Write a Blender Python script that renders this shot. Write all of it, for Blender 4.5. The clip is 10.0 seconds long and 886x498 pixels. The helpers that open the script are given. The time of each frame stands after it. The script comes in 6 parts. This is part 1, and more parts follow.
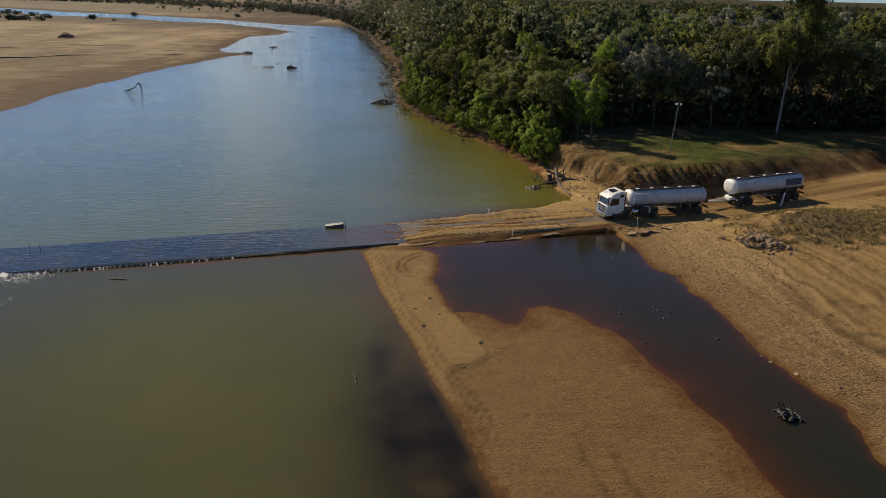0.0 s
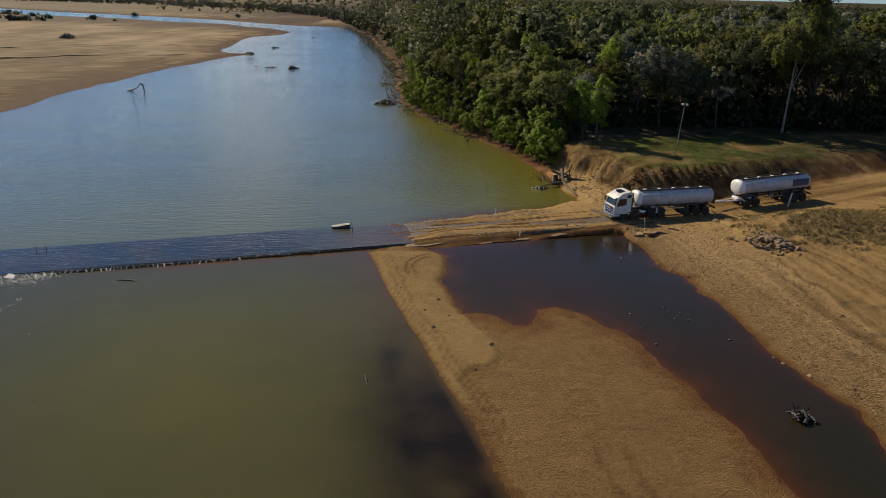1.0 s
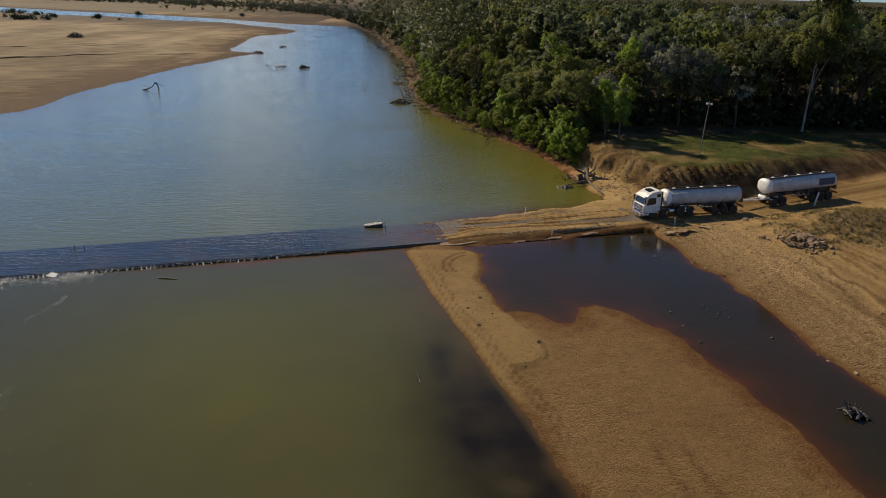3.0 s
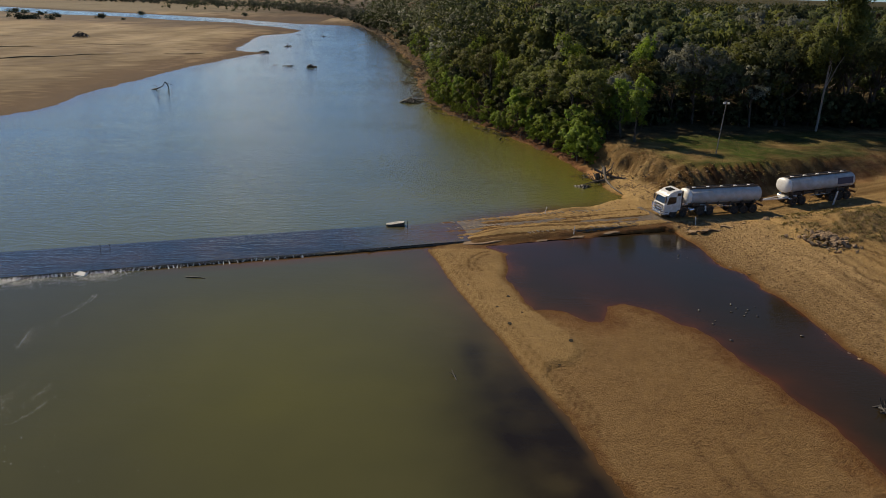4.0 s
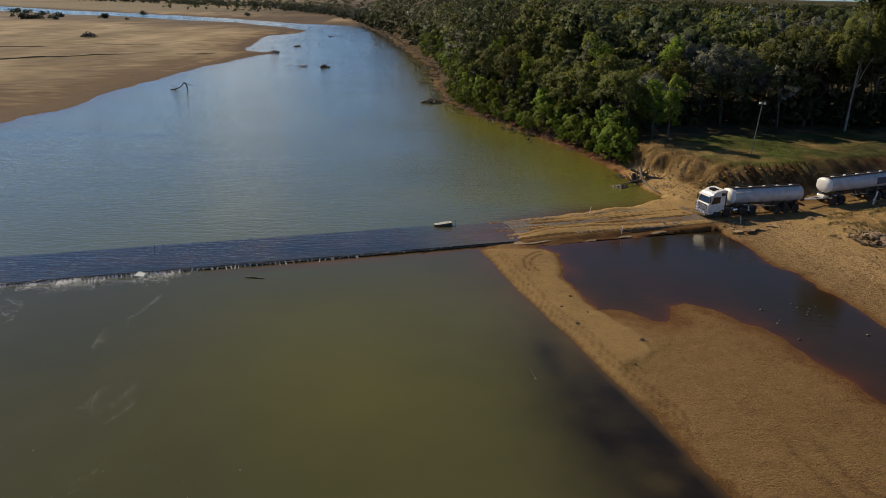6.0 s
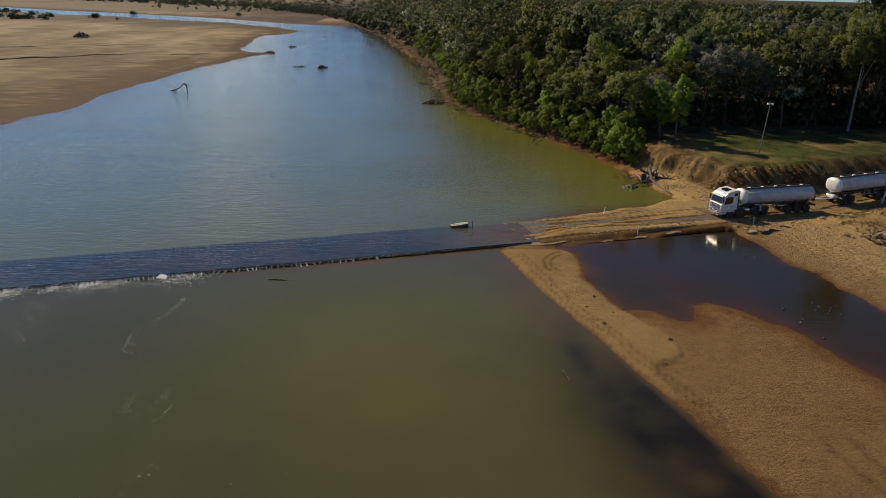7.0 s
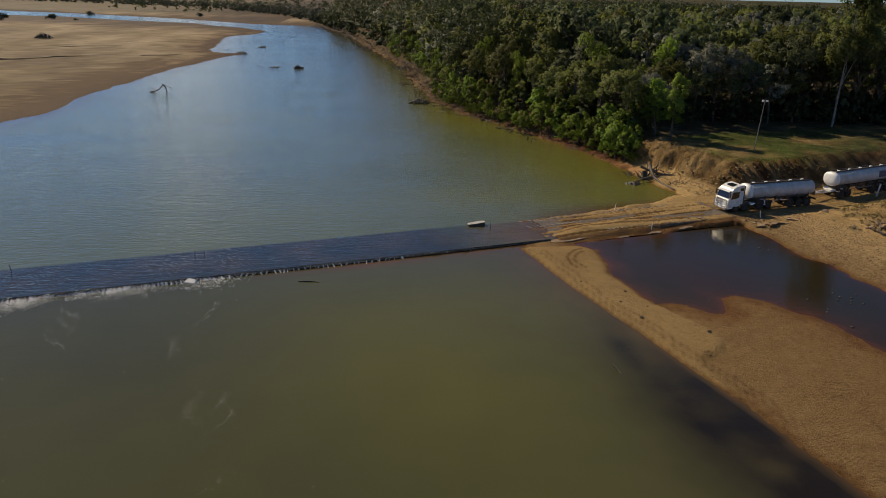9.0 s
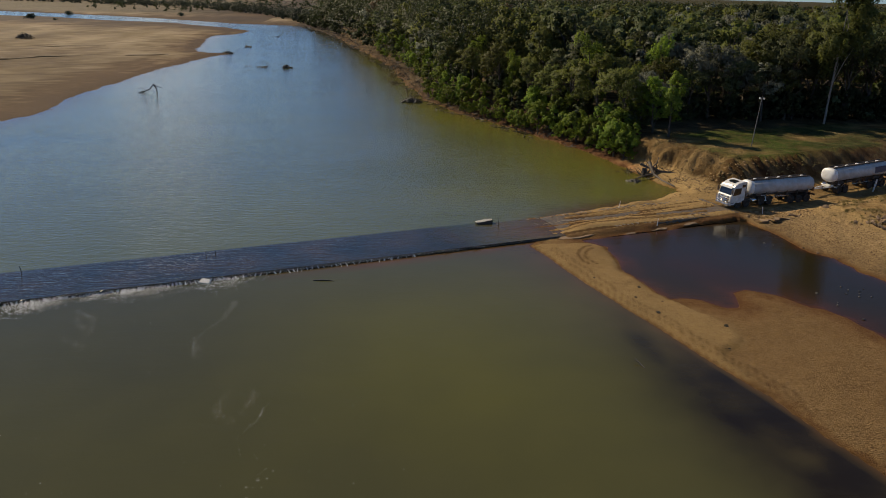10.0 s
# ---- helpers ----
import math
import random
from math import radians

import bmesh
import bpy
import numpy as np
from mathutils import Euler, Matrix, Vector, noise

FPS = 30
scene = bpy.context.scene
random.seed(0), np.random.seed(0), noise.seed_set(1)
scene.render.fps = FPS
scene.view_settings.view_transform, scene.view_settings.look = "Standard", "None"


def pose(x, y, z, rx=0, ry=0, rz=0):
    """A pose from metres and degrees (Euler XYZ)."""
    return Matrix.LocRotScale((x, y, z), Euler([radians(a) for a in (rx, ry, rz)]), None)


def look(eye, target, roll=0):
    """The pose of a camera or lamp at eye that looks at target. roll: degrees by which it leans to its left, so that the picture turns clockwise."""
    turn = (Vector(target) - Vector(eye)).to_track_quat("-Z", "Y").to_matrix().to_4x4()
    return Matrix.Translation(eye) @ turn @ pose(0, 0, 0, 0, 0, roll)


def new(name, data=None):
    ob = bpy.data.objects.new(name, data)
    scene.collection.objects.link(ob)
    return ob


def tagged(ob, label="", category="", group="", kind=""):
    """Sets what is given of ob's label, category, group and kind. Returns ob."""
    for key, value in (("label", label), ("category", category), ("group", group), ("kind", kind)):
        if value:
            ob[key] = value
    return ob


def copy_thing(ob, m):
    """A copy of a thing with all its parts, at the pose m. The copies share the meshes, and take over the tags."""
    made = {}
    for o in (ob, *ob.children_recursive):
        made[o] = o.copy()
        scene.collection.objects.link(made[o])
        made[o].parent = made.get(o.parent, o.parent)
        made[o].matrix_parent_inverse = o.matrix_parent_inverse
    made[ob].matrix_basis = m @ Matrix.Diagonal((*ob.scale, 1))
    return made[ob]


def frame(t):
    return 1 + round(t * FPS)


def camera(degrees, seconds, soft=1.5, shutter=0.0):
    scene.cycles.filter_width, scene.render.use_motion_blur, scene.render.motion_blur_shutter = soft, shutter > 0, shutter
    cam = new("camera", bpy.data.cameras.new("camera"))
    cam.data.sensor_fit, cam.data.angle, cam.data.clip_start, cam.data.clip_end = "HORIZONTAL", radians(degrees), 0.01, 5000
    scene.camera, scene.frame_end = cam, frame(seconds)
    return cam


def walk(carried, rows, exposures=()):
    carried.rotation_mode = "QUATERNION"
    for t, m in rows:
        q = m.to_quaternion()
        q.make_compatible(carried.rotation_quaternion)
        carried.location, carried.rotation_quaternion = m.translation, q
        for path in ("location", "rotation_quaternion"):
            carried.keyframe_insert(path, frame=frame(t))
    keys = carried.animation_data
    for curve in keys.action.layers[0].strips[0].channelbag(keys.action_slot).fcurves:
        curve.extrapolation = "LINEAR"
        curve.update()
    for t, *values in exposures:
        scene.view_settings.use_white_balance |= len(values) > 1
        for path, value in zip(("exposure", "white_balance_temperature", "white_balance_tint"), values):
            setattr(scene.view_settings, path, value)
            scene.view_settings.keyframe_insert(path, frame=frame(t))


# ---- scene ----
cam = camera(61.9, 10.0, soft=0.9)
PATH = [
    (0, (0.109, 0.041, 25.241), (0.101, 1.928, 24.579), 1.3),
    (0.5, (-0.218, 0.239, 25.201), (-0.225, 2.126, 24.539), 1.3),
    (1, (-0.711, 0.302, 25.162), (-0.718, 2.19, 24.501), 1.3),
    (1.5, (-1.407, 0.208, 25.181), (-1.414, 2.095, 24.521), 1.3),
    (2, (-2.237, 0.063, 25.239), (-2.245, 1.951, 24.577), 1.3),
    (2.5, (-3.22, -0.066, 25.239), (-3.226, 1.821, 24.576), 1.3),
    (4, (-6.777, -0.432, 25.178), (-6.782, 1.455, 24.513), 1.3),
    (4.5, (-8.113, -0.528, 25.156), (-8.116, 1.358, 24.492), 1.3),
    (5, (-9.539, -0.59, 25.147), (-9.542, 1.296, 24.483), 1.3),
    (5.5, (-11.022, -0.639, 25.134), (-11.023, 1.247, 24.469), 1.3),
    (7, (-15.633, -0.803, 25.231), (-15.597, 1.083, 24.567), 1.4),
    (7.5, (-17.171, -0.846, 25.238), (-17.113, 1.039, 24.574), 1.4),
    (8, (-18.777, -0.85, 25.207), (-18.696, 1.035, 24.543), 1.4),
    (8.5, (-20.386, -0.829, 25.143), (-20.278, 1.055, 24.48), 1.5),
    (9, (-21.959, -0.845, 25.083), (-21.818, 1.037, 24.421), 1.4),
    (9.5, (-23.475, -0.883, 25.01), (-23.308, 0.997, 24.348), 1.4),
    (10, (-24.973, -0.881, 24.932), (-24.782, 0.997, 24.27), 1.4),
]
walk(cam, [(t, look(eye, target, roll)) for t, eye, target, roll in PATH], [(0, 0.04), (5, 0.0), (8, -0.03), (10, -0.09)])

# ---- sky, sun, exposure ----
SUN_AZ, SUN_EL = 42.0, 35.0          # degrees left of +y, degrees up

world = bpy.data.worlds.new("sky")
scene.world = world
world.use_nodes = True
wt = world.node_tree
wt.nodes.clear()


def link(tree, a, b):
    tree.links.new(a, b)


sky = wt.nodes.new("ShaderNodeTexSky")
sky.sky_type = "NISHITA"
sky.sun_disc = False
sky.sun_elevation = radians(SUN_EL)
sky.sun_rotation = radians(-SUN_AZ)
sky.air_density, sky.dust_density, sky.ozone_density = 1.0, 0.1, 2.0
wc = wt.nodes.new("ShaderNodeTexCoord")
wh = wt.nodes.new("ShaderNodeVectorMath")
wh.operation = "MAXIMUM"
wh.inputs[1].default_value = (-2.0, -2.0, 0.012)
wt.links.new(wc.outputs["Generated"], wh.inputs[0])
wt.links.new(wh.outputs["Vector"], sky.inputs["Vector"])
wm = wt.nodes.new("ShaderNodeMapping")
wm.inputs["Scale"].default_value = (1.3, 1.3, 5.0)
wm.inputs["Rotation"].default_value = (0.25, 0.1, 0.4)
wn = wt.nodes.new("ShaderNodeTexNoise")
wn.inputs["Scale"].default_value = 2.2
wn.inputs["Detail"].default_value = 7
wn.inputs["Roughness"].default_value = 0.55
wr = wt.nodes.new("ShaderNodeMapRange")
wr.inputs["From Min"].default_value, wr.inputs["From Max"].default_value = 0.50, 0.72
wr.inputs["To Max"].default_value = 0.09
wx = wt.nodes.new("ShaderNodeMix")
wx.data_type = "RGBA"
wx.inputs["B"].default_value = (14.0, 14.5, 15.6, 1)
wb = wt.nodes.new("ShaderNodeBackground")
wb.inputs["Strength"].default_value = 0.064
wo = wt.nodes.new("ShaderNodeOutputWorld")
link(wt, wc.outputs["Generated"], wm.inputs["Vector"])
link(wt, wm.outputs["Vector"], wn.inputs["Vector"])
link(wt, wn.outputs["Fac"], wr.inputs["Value"])
# one brighter bank of cloud low over the river
wd = []
for axis, centre in (((-9.5, 0.0, 7.1), 3.07), ((14.5, 0.0, 19.3), -1.53)):
    dot = wt.nodes.new("ShaderNodeVectorMath")
    dot.operation = "DOT_PRODUCT"
    dot.inputs[1].default_value = axis
    link(wt, wc.outputs["Generated"], dot.inputs[0])
    off = wt.nodes.new("ShaderNodeMath")
    off.operation = "SUBTRACT"
    off.inputs[1].default_value = centre
    link(wt, dot.outputs["Value"], off.inputs[0])
    wd.append(off)
wv = wt.nodes.new("ShaderNodeCombineXYZ")
link(wt, wd[0].outputs[0], wv.inputs[0])
link(wt, wd[1].outputs[0], wv.inputs[1])
wl = wt.nodes.new("ShaderNodeVectorMath")
wl.operation = "LENGTH"
wr2 = wt.nodes.new("ShaderNodeMapRange")
wr2.interpolation_type = "SMOOTHSTEP"
wr2.inputs["From Min"].default_value, wr2.inputs["From Max"].default_value = 1.5, 0.1
wr2.inputs["To Max"].default_value = 1.6
wr3 = wt.nodes.new("ShaderNodeMapRange")
wr3.inputs["From Min"].default_value, wr3.inputs["From Max"].default_value = 0.28, 0.60
wp = wt.nodes.new("ShaderNodeMath")
wp.operation = "MULTIPLY"
ws = wt.nodes.new("ShaderNodeMath")
ws.operation, ws.use_clamp = "ADD", True
link(wt, wv.outputs[0], wl.inputs[0])
link(wt, wl.outputs["Value"], wr2.inputs["Value"])
link(wt, wn.outputs["Fac"], wr3.inputs["Value"])
link(wt, wr2.outputs["Result"], wp.inputs[0])
link(wt, wr3.outputs["Result"], wp.inputs[1])
link(wt, wr.outputs["Result"], ws.inputs[0])
link(wt, wp.outputs["Value"], ws.inputs[1])
link(wt, ws.outputs["Value"], wx.inputs["Factor"])
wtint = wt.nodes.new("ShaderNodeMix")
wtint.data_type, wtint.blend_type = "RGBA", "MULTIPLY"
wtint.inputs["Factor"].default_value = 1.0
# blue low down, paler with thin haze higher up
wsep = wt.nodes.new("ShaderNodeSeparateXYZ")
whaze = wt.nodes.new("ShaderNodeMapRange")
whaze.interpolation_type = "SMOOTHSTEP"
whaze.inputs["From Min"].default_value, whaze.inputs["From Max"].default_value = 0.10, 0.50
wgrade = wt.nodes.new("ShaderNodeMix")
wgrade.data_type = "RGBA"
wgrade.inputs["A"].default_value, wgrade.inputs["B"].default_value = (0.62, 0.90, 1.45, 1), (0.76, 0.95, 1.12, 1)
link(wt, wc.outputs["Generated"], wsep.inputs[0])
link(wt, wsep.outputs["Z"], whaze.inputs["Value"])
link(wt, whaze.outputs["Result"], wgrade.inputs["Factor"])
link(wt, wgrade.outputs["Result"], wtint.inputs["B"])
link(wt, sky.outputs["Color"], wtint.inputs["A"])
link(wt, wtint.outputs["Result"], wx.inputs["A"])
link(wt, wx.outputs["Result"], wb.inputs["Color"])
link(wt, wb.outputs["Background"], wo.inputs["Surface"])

sun = new("sun", bpy.data.lights.new("sun", "SUN"))
sun.data.energy, sun.data.angle, sun.data.color = 5.0, radians(0.6), (1.0, 0.83, 0.58)
sun.matrix_world = look((-math.sin(radians(SUN_AZ)) * math.cos(radians(SUN_EL)) * 300, math.cos(radians(SUN_AZ)) * math.cos(radians(SUN_EL)) * 300, math.sin(radians(SUN_EL)) * 300), (0, 0, 0))

# ---- materials ----
def mat(name):
    m = bpy.data.materials.new(name)
    m.use_nodes = True
    m.node_tree.nodes.clear()
    out = m.node_tree.nodes.new("ShaderNodeOutputMaterial")
    return m, m.node_tree, out


def node(t, kind, **inputs):
    n = t.nodes.new(kind)
    for key, value in inputs.items():
        key = key.replace("_", " ")
        if hasattr(value, "is_linked"):
            t.links.new(value, n.inputs[key])
        else:
            n.inputs[key].default_value = value
    return n


def mixed(t, fac, a, b, mode="MIX"):
    n = t.nodes.new("ShaderNodeMix")
    n.data_type, n.blend_type = "RGBA", mode
    for key, value in (("Factor", fac), ("A", a), ("B", b)):
        if hasattr(value, "is_linked"):
            t.links.new(value, n.inputs[key])
        elif key == "Factor":
            n.inputs[key].default_value = value
        else:
            n.inputs[key].default_value = (*value, 1)
    return n.outputs["Result"]


def noise_fac(t, scale, detail=4, rough=0.55, lo=0.35, hi=0.65, vector=None, stretch=None):
    n = node(t, "ShaderNodeTexNoise", Scale=scale, Detail=detail, Roughness=rough)
    if vector is None:
        vector = t.nodes.new("ShaderNodeTexCoord").outputs["Object"]
    if stretch:
        mp = node(t, "ShaderNodeMapping", Vector=vector, Scale=stretch)
        vector = mp.outputs["Vector"]
    t.links.new(vector, n.inputs["Vector"])
    r = node(t, "ShaderNodeMapRange", Value=n.outputs["Fac"], From_Min=lo, From_Max=hi)
    return r.outputs["Result"]


def math_node(t, op, a, b=0.0):
    n = t.nodes.new("ShaderNodeMath")
    n.operation = op
    for i, value in enumerate((a, b)):
        if hasattr(value, "is_linked"):
            t.links.new(value, n.inputs[i])
        else:
            n.inputs[i].default_value = value
    return n.outputs[0]


def plain(name, color, rough=0.6, metal=0.0, var=0.12, scale=3.0, bump=0.0, bscale=30.0, dirt=None, dirt_amount=0.0, per_object=0.0):
    """A surface with two scales of variation, optional bump and dirt."""
    m, t, out = mat(name)
    a = noise_fac(t, scale, 5)
    b = noise_fac(t, scale * 9, 3)
    lo = tuple(max(0, c * (1 - var)) for c in color)
    hi = tuple(min(1, c * (1 + var)) for c in color)
    col = mixed(t, a, lo, hi)
    col = mixed(t, math_node(t, "MULTIPLY", b, var), col, tuple(c * 0.6 for c in color))
    if dirt:
        d = noise_fac(t, scale * 1.7, 6, 0.65, 0.42, 0.62)
        col = mixed(t, math_node(t, "MULTIPLY", d, dirt_amount), col, dirt)
    if per_object:
        info = t.nodes.new("ShaderNodeObjectInfo")
        f = node(t, "ShaderNodeMapRange", Value=info.outputs["Random"], To_Min=1 - per_object, To_Max=1 + per_object)
        col = node(t, "ShaderNodeHueSaturation", Color=col, Value=f.outputs["Result"]).outputs["Color"]
    bs = node(t, "ShaderNodeBsdfPrincipled", Base_Color=col, Roughness=rough, Metallic=metal)
    if bump:
        h = noise_fac(t, bscale, 6, 0.6, 0.0, 1.0)
        bp = node(t, "ShaderNodeBump", Height=h, Strength=bump, Distance=0.05)
        t.links.new(bp.outputs["Normal"], bs.inputs["Normal"])
    t.links.new(bs.outputs["BSDF"], out.inputs["Surface"])
    return m


def ground_material():
    m, t, out = mat("ground")
    c1 = t.nodes.new("ShaderNodeAttribute")
    c1.attribute_name = "cover"
    c2 = t.nodes.new("ShaderNodeAttribute")
    c2.attribute_name = "cover2"
    s1 = node(t, "ShaderNodeSeparateColor", Color=c1.outputs["Color"])
    s2 = node(t, "ShaderNodeSeparateColor", Color=c2.outputs["Color"])
    grass, wet, rust = s1.outputs[0], s1.outputs[1], s1.outputs[2]
    litter, gravel, mud = s2.outputs[0], s2.outputs[1], s2.outputs[2]
    big = noise_fac(t, 0.12, 5, 0.6, 0.3, 0.7)
    mid = noise_fac(t, 1.1, 6, 0.62, 0.3, 0.7)
    fine = noise_fac(t, 9.0, 5, 0.7, 0.3, 0.7)
    grain = noise_fac(t, 45.0, 3, 0.7, 0.3, 0.7)
    broad = noise_fac(t, 0.03, 2, 0.5, 0.3, 0.7, None, (0.7, 0.2, 1.0))
    patch = noise_fac(t, 0.55, 4, 0.6, 0.40, 0.60)
    clod = math_node(t, "MULTIPLY", noise_fac(t, 6.5, 4, 0.62, 0.55, 0.68), math_node(t, "ADD", 0.25, patch))
    rills = noise_fac(t, 2.6, 4, 0.6, 0.35, 0.65, None, (0.35, 1.0, 1.0))
    shelf = noise_fac(t, 0.045, 7, 0.6, 0.34, 0.62, None, (1.0, 0.32, 1.0))
    sand = mixed(t, big, (0.345, 0.203, 0.066), (0.44, 0.275, 0.098))
    sand = mixed(t, math_node(t, "MULTIPLY", mid, 0.30), sand, (0.285, 0.175, 0.070))
    sand = mixed(t, math_node(t, "MULTIPLY", fine, 0.30), sand, (0.40, 0.28, 0.138))
    sand = mixed(t, math_node(t, "MULTIPLY", rills, 0.22), sand, (0.24, 0.145, 0.056))
    sand = mixed(t, math_node(t, "MULTIPLY", clod, 0.55), sand, (0.13, 0.080, 0.036))
    sand = mixed(t, math_node(t, "MULTIPLY", patch, 0.12), sand, (0.235, 0.138, 0.050))
    sand = mixed(t, c1.outputs["Alpha"], sand, mixed(t, math_node(t, "MULTIPLY", shelf, math_node(t, "ADD", 0.5, math_node(t, "MULTIPLY", broad, 0.5))), (0.150, 0.103, 0.047), (0.300, 0.226, 0.130)))
    # gravel: stones of many tones
    vor = node(t, "ShaderNodeTexVoronoi", Scale=7.5, Randomness=1.0)
    t.links.new(t.nodes.new("ShaderNodeTexCoord").outputs["Object"], vor.inputs["Vector"])
    sv = node(t, "ShaderNodeSeparateColor", Color=vor.outputs["Color"])
    grav = mixed(t, sv.outputs[0], (0.20, 0.113, 0.043), (0.46, 0.296, 0.122))
    grav = mixed(t, math_node(t, "MULTIPLY", fine, 0.5), grav, (0.26, 0.17, 0.09))
    col = mixed(t, math_node(t, "MULTIPLY", gravel, 0.8), sand, grav)
    # grass
    gr = mixed(t, mid, (0.030, 0.062, 0.004), (0.058, 0.090, 0.008))
    gr = mixed(t, math_node(t, "MULTIPLY", fine, 0.3), gr, (0.11, 0.100, 0.030))
    gm = math_node(t, "MULTIPLY", grass, math_node(t, "ADD", 0.72, math_node(t, "MULTIPLY", mid, 0.4)))
    col = mixed(t, gm, col, gr)
    lit = mixed(t, fine, (0.06, 0.042, 0.026), (0.16, 0.115, 0.065))
    lit = mixed(t, math_node(t, "MULTIPLY", mid, 0.5), lit, (0.055, 0.06, 0.025))
    lm = math_node(t, "MULTIPLY", litter, math_node(t, "ADD", 0.55, math_node(t, "MULTIPLY", mid, 0.6)))
    col = mixed(t, lm, col, lit)
    rs = mixed(t, mid, (0.24, 0.065, 0.022), (0.34, 0.12, 0.045))
    col = mixed(t, rust, col, rs)
    col = mixed(t, mud, col, (0.012, 0.010, 0.008))
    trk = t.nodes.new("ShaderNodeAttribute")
    trk.attribute_name = "track_shade"
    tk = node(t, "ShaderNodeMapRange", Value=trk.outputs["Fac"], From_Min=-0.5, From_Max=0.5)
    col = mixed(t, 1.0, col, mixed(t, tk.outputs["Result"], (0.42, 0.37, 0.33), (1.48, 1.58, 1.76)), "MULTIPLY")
    dark = mixed(t, 1.0, col, (0.53, 0.405, 0.255), "MULTIPLY")
    wf = math_node(t, "MULTIPLY", wet, math_node(t, "ADD", 0.7, math_node(t, "MULTIPLY", mid, 0.4)))
    col = mixed(t, wf, col, dark)
    rough = node(t, "ShaderNodeMapRange", Value=wet, To_Min=0.97, To_Max=0.85)
    bs = node(t, "ShaderNodeBsdfPrincipled", Base_Color=col, Roughness=rough.outputs["Result"])
    bs.inputs["Specular IOR Level"].default_value = 0.14
    h = math_node(t, "ADD", math_node(t, "MULTIPLY", fine, 0.55), math_node(t, "MULTIPLY", mid, 0.5))
    h = math_node(t, "ADD", h, math_node(t, "MULTIPLY", rills, 0.35))
    h = math_node(t, "ADD", h, math_node(t, "MULTIPLY", grain, 0.4))
    h = math_node(t, "ADD", h, math_node(t, "MULTIPLY", clod, -0.9))
    h = math_node(t, "ADD", h, math_node(t, "MULTIPLY", math_node(t, "MULTIPLY", vor.outputs["Distance"], gravel), -1.6))
    bp = node(t, "ShaderNodeBump", Height=h, Strength=math_node(t, "SUBTRACT", 0.9, math_node(t, "MULTIPLY", c1.outputs["Alpha"], 0.85)), Distance=0.19)
    t.links.new(bp.outputs["Normal"], bs.inputs["Normal"])
    t.links.new(bs.outputs["BSDF"], out.inputs["Surface"])
    return m


def water_material(name, body_a, body_b, shallow, clear_depth, ripple, rough, ripple_scale=1.0, ior=1.33, bottom=(0.007, 0.011, 0.009)):
    """Turbid water: a sky-reflecting skin over a body that takes the bed's colour where it is shallow."""
    m, t, out = mat(name)
    at = t.nodes.new("ShaderNodeAttribute")
    at.attribute_name = "depth"
    silt = t.nodes.new("ShaderNodeAttribute")
    silt.attribute_name = "silt"
    co = t.nodes.new("ShaderNodeTexCoord").outputs["Object"]
    big = noise_fac(t, 0.045, 4, 0.5, 0.3, 0.7, co)
    small = noise_fac(t, 0.25, 4, 0.5, 0.3, 0.7, co)
    body = mixed(t, big, body_a, body_b)
    body = mixed(t, math_node(t, "MULTIPLY", small, 0.2), body, tuple(c * 0.7 for c in body_a))
    dep = math_node(t, "ADD", at.outputs["Fac"], math_node(t, "MULTIPLY", math_node(t, "SUBTRACT", small, 0.5), 0.10))
    fac = math_node(t, "SUBTRACT", 1.0, math_node(t, "EXPONENT", math_node(t, "MULTIPLY", dep, -1.0 / clear_depth)))
    fac = node(t, "ShaderNodeClamp", Value=fac).outputs["Result"]
    bed = mixed(t, small, shallow, tuple(c * 0.75 for c in shallow))
    col = mixed(t, fac, bed, body)
    # yellow-green for bed weed, and for the trees' reflection painted along the bank
    weed_reflection = t.nodes.new("ShaderNodeAttribute")
    weed_reflection.attribute_name = "weed_reflection"
    wd = math_node(t, "MULTIPLY", weed_reflection.outputs["Fac"], math_node(t, "ADD", 0.55, math_node(t, "MULTIPLY", big, 0.5)))
    col = mixed(t, node(t, "ShaderNodeClamp", Value=wd).outputs["Result"], col, (0.128, 0.122, 0.014))
    cloudy = math_node(t, "MULTIPLY", silt.outputs["Fac"], math_node(t, "ADD", 0.75, math_node(t, "MULTIPLY", small, 0.3)))
    col = mixed(t, node(t, "ShaderNodeClamp", Value=cloudy).outputs["Result"], col, bottom)
    df = node(t, "ShaderNodeBsdfDiffuse", Color=col)
    # wind ripples run across the river; calm lanes break them up
    r1 = noise_fac(t, 1.6 * ripple_scale, 3, 0.55, 0.0, 1.0, co, (0.28, 1.0, 1.0))
    r2 = noise_fac(t, 5.0 * ripple_scale, 2, 0.5, 0.0, 1.0, co, (0.4, 1.0, 1.0))
    lanes = noise_fac(t, 0.03, 3, 0.5, 0.35, 0.65, co, (1.0, 2.2, 1.0))
    h = math_node(t, "ADD", math_node(t, "MULTIPLY", r1, 1.0), math_node(t, "MULTIPLY", r2, 0.6))
    h = math_node(t, "MULTIPLY", h, math_node(t, "ADD", 0.75, math_node(t, "MULTIPLY", lanes, 0.35)))
    bp = node(t, "ShaderNodeBump", Height=h, Strength=ripple, Distance=0.10)
    gl = node(t, "ShaderNodeBsdfGlossy", Color=(1, 1, 1, 1), Roughness=rough, Normal=bp.outputs["Normal"])
    fr = node(t, "ShaderNodeFresnel", IOR=ior, Normal=bp.outputs["Normal"])
    mg = t.nodes.new("ShaderNodeMixShader")
    t.links.new(fr.outputs[0], mg.inputs["Fac"])
    t.links.new(df.outputs[0], mg.inputs[1])
    t.links.new(gl.outputs[0], mg.inputs[2])
    t.links.new(mg.outputs[0], out.inputs["Surface"])
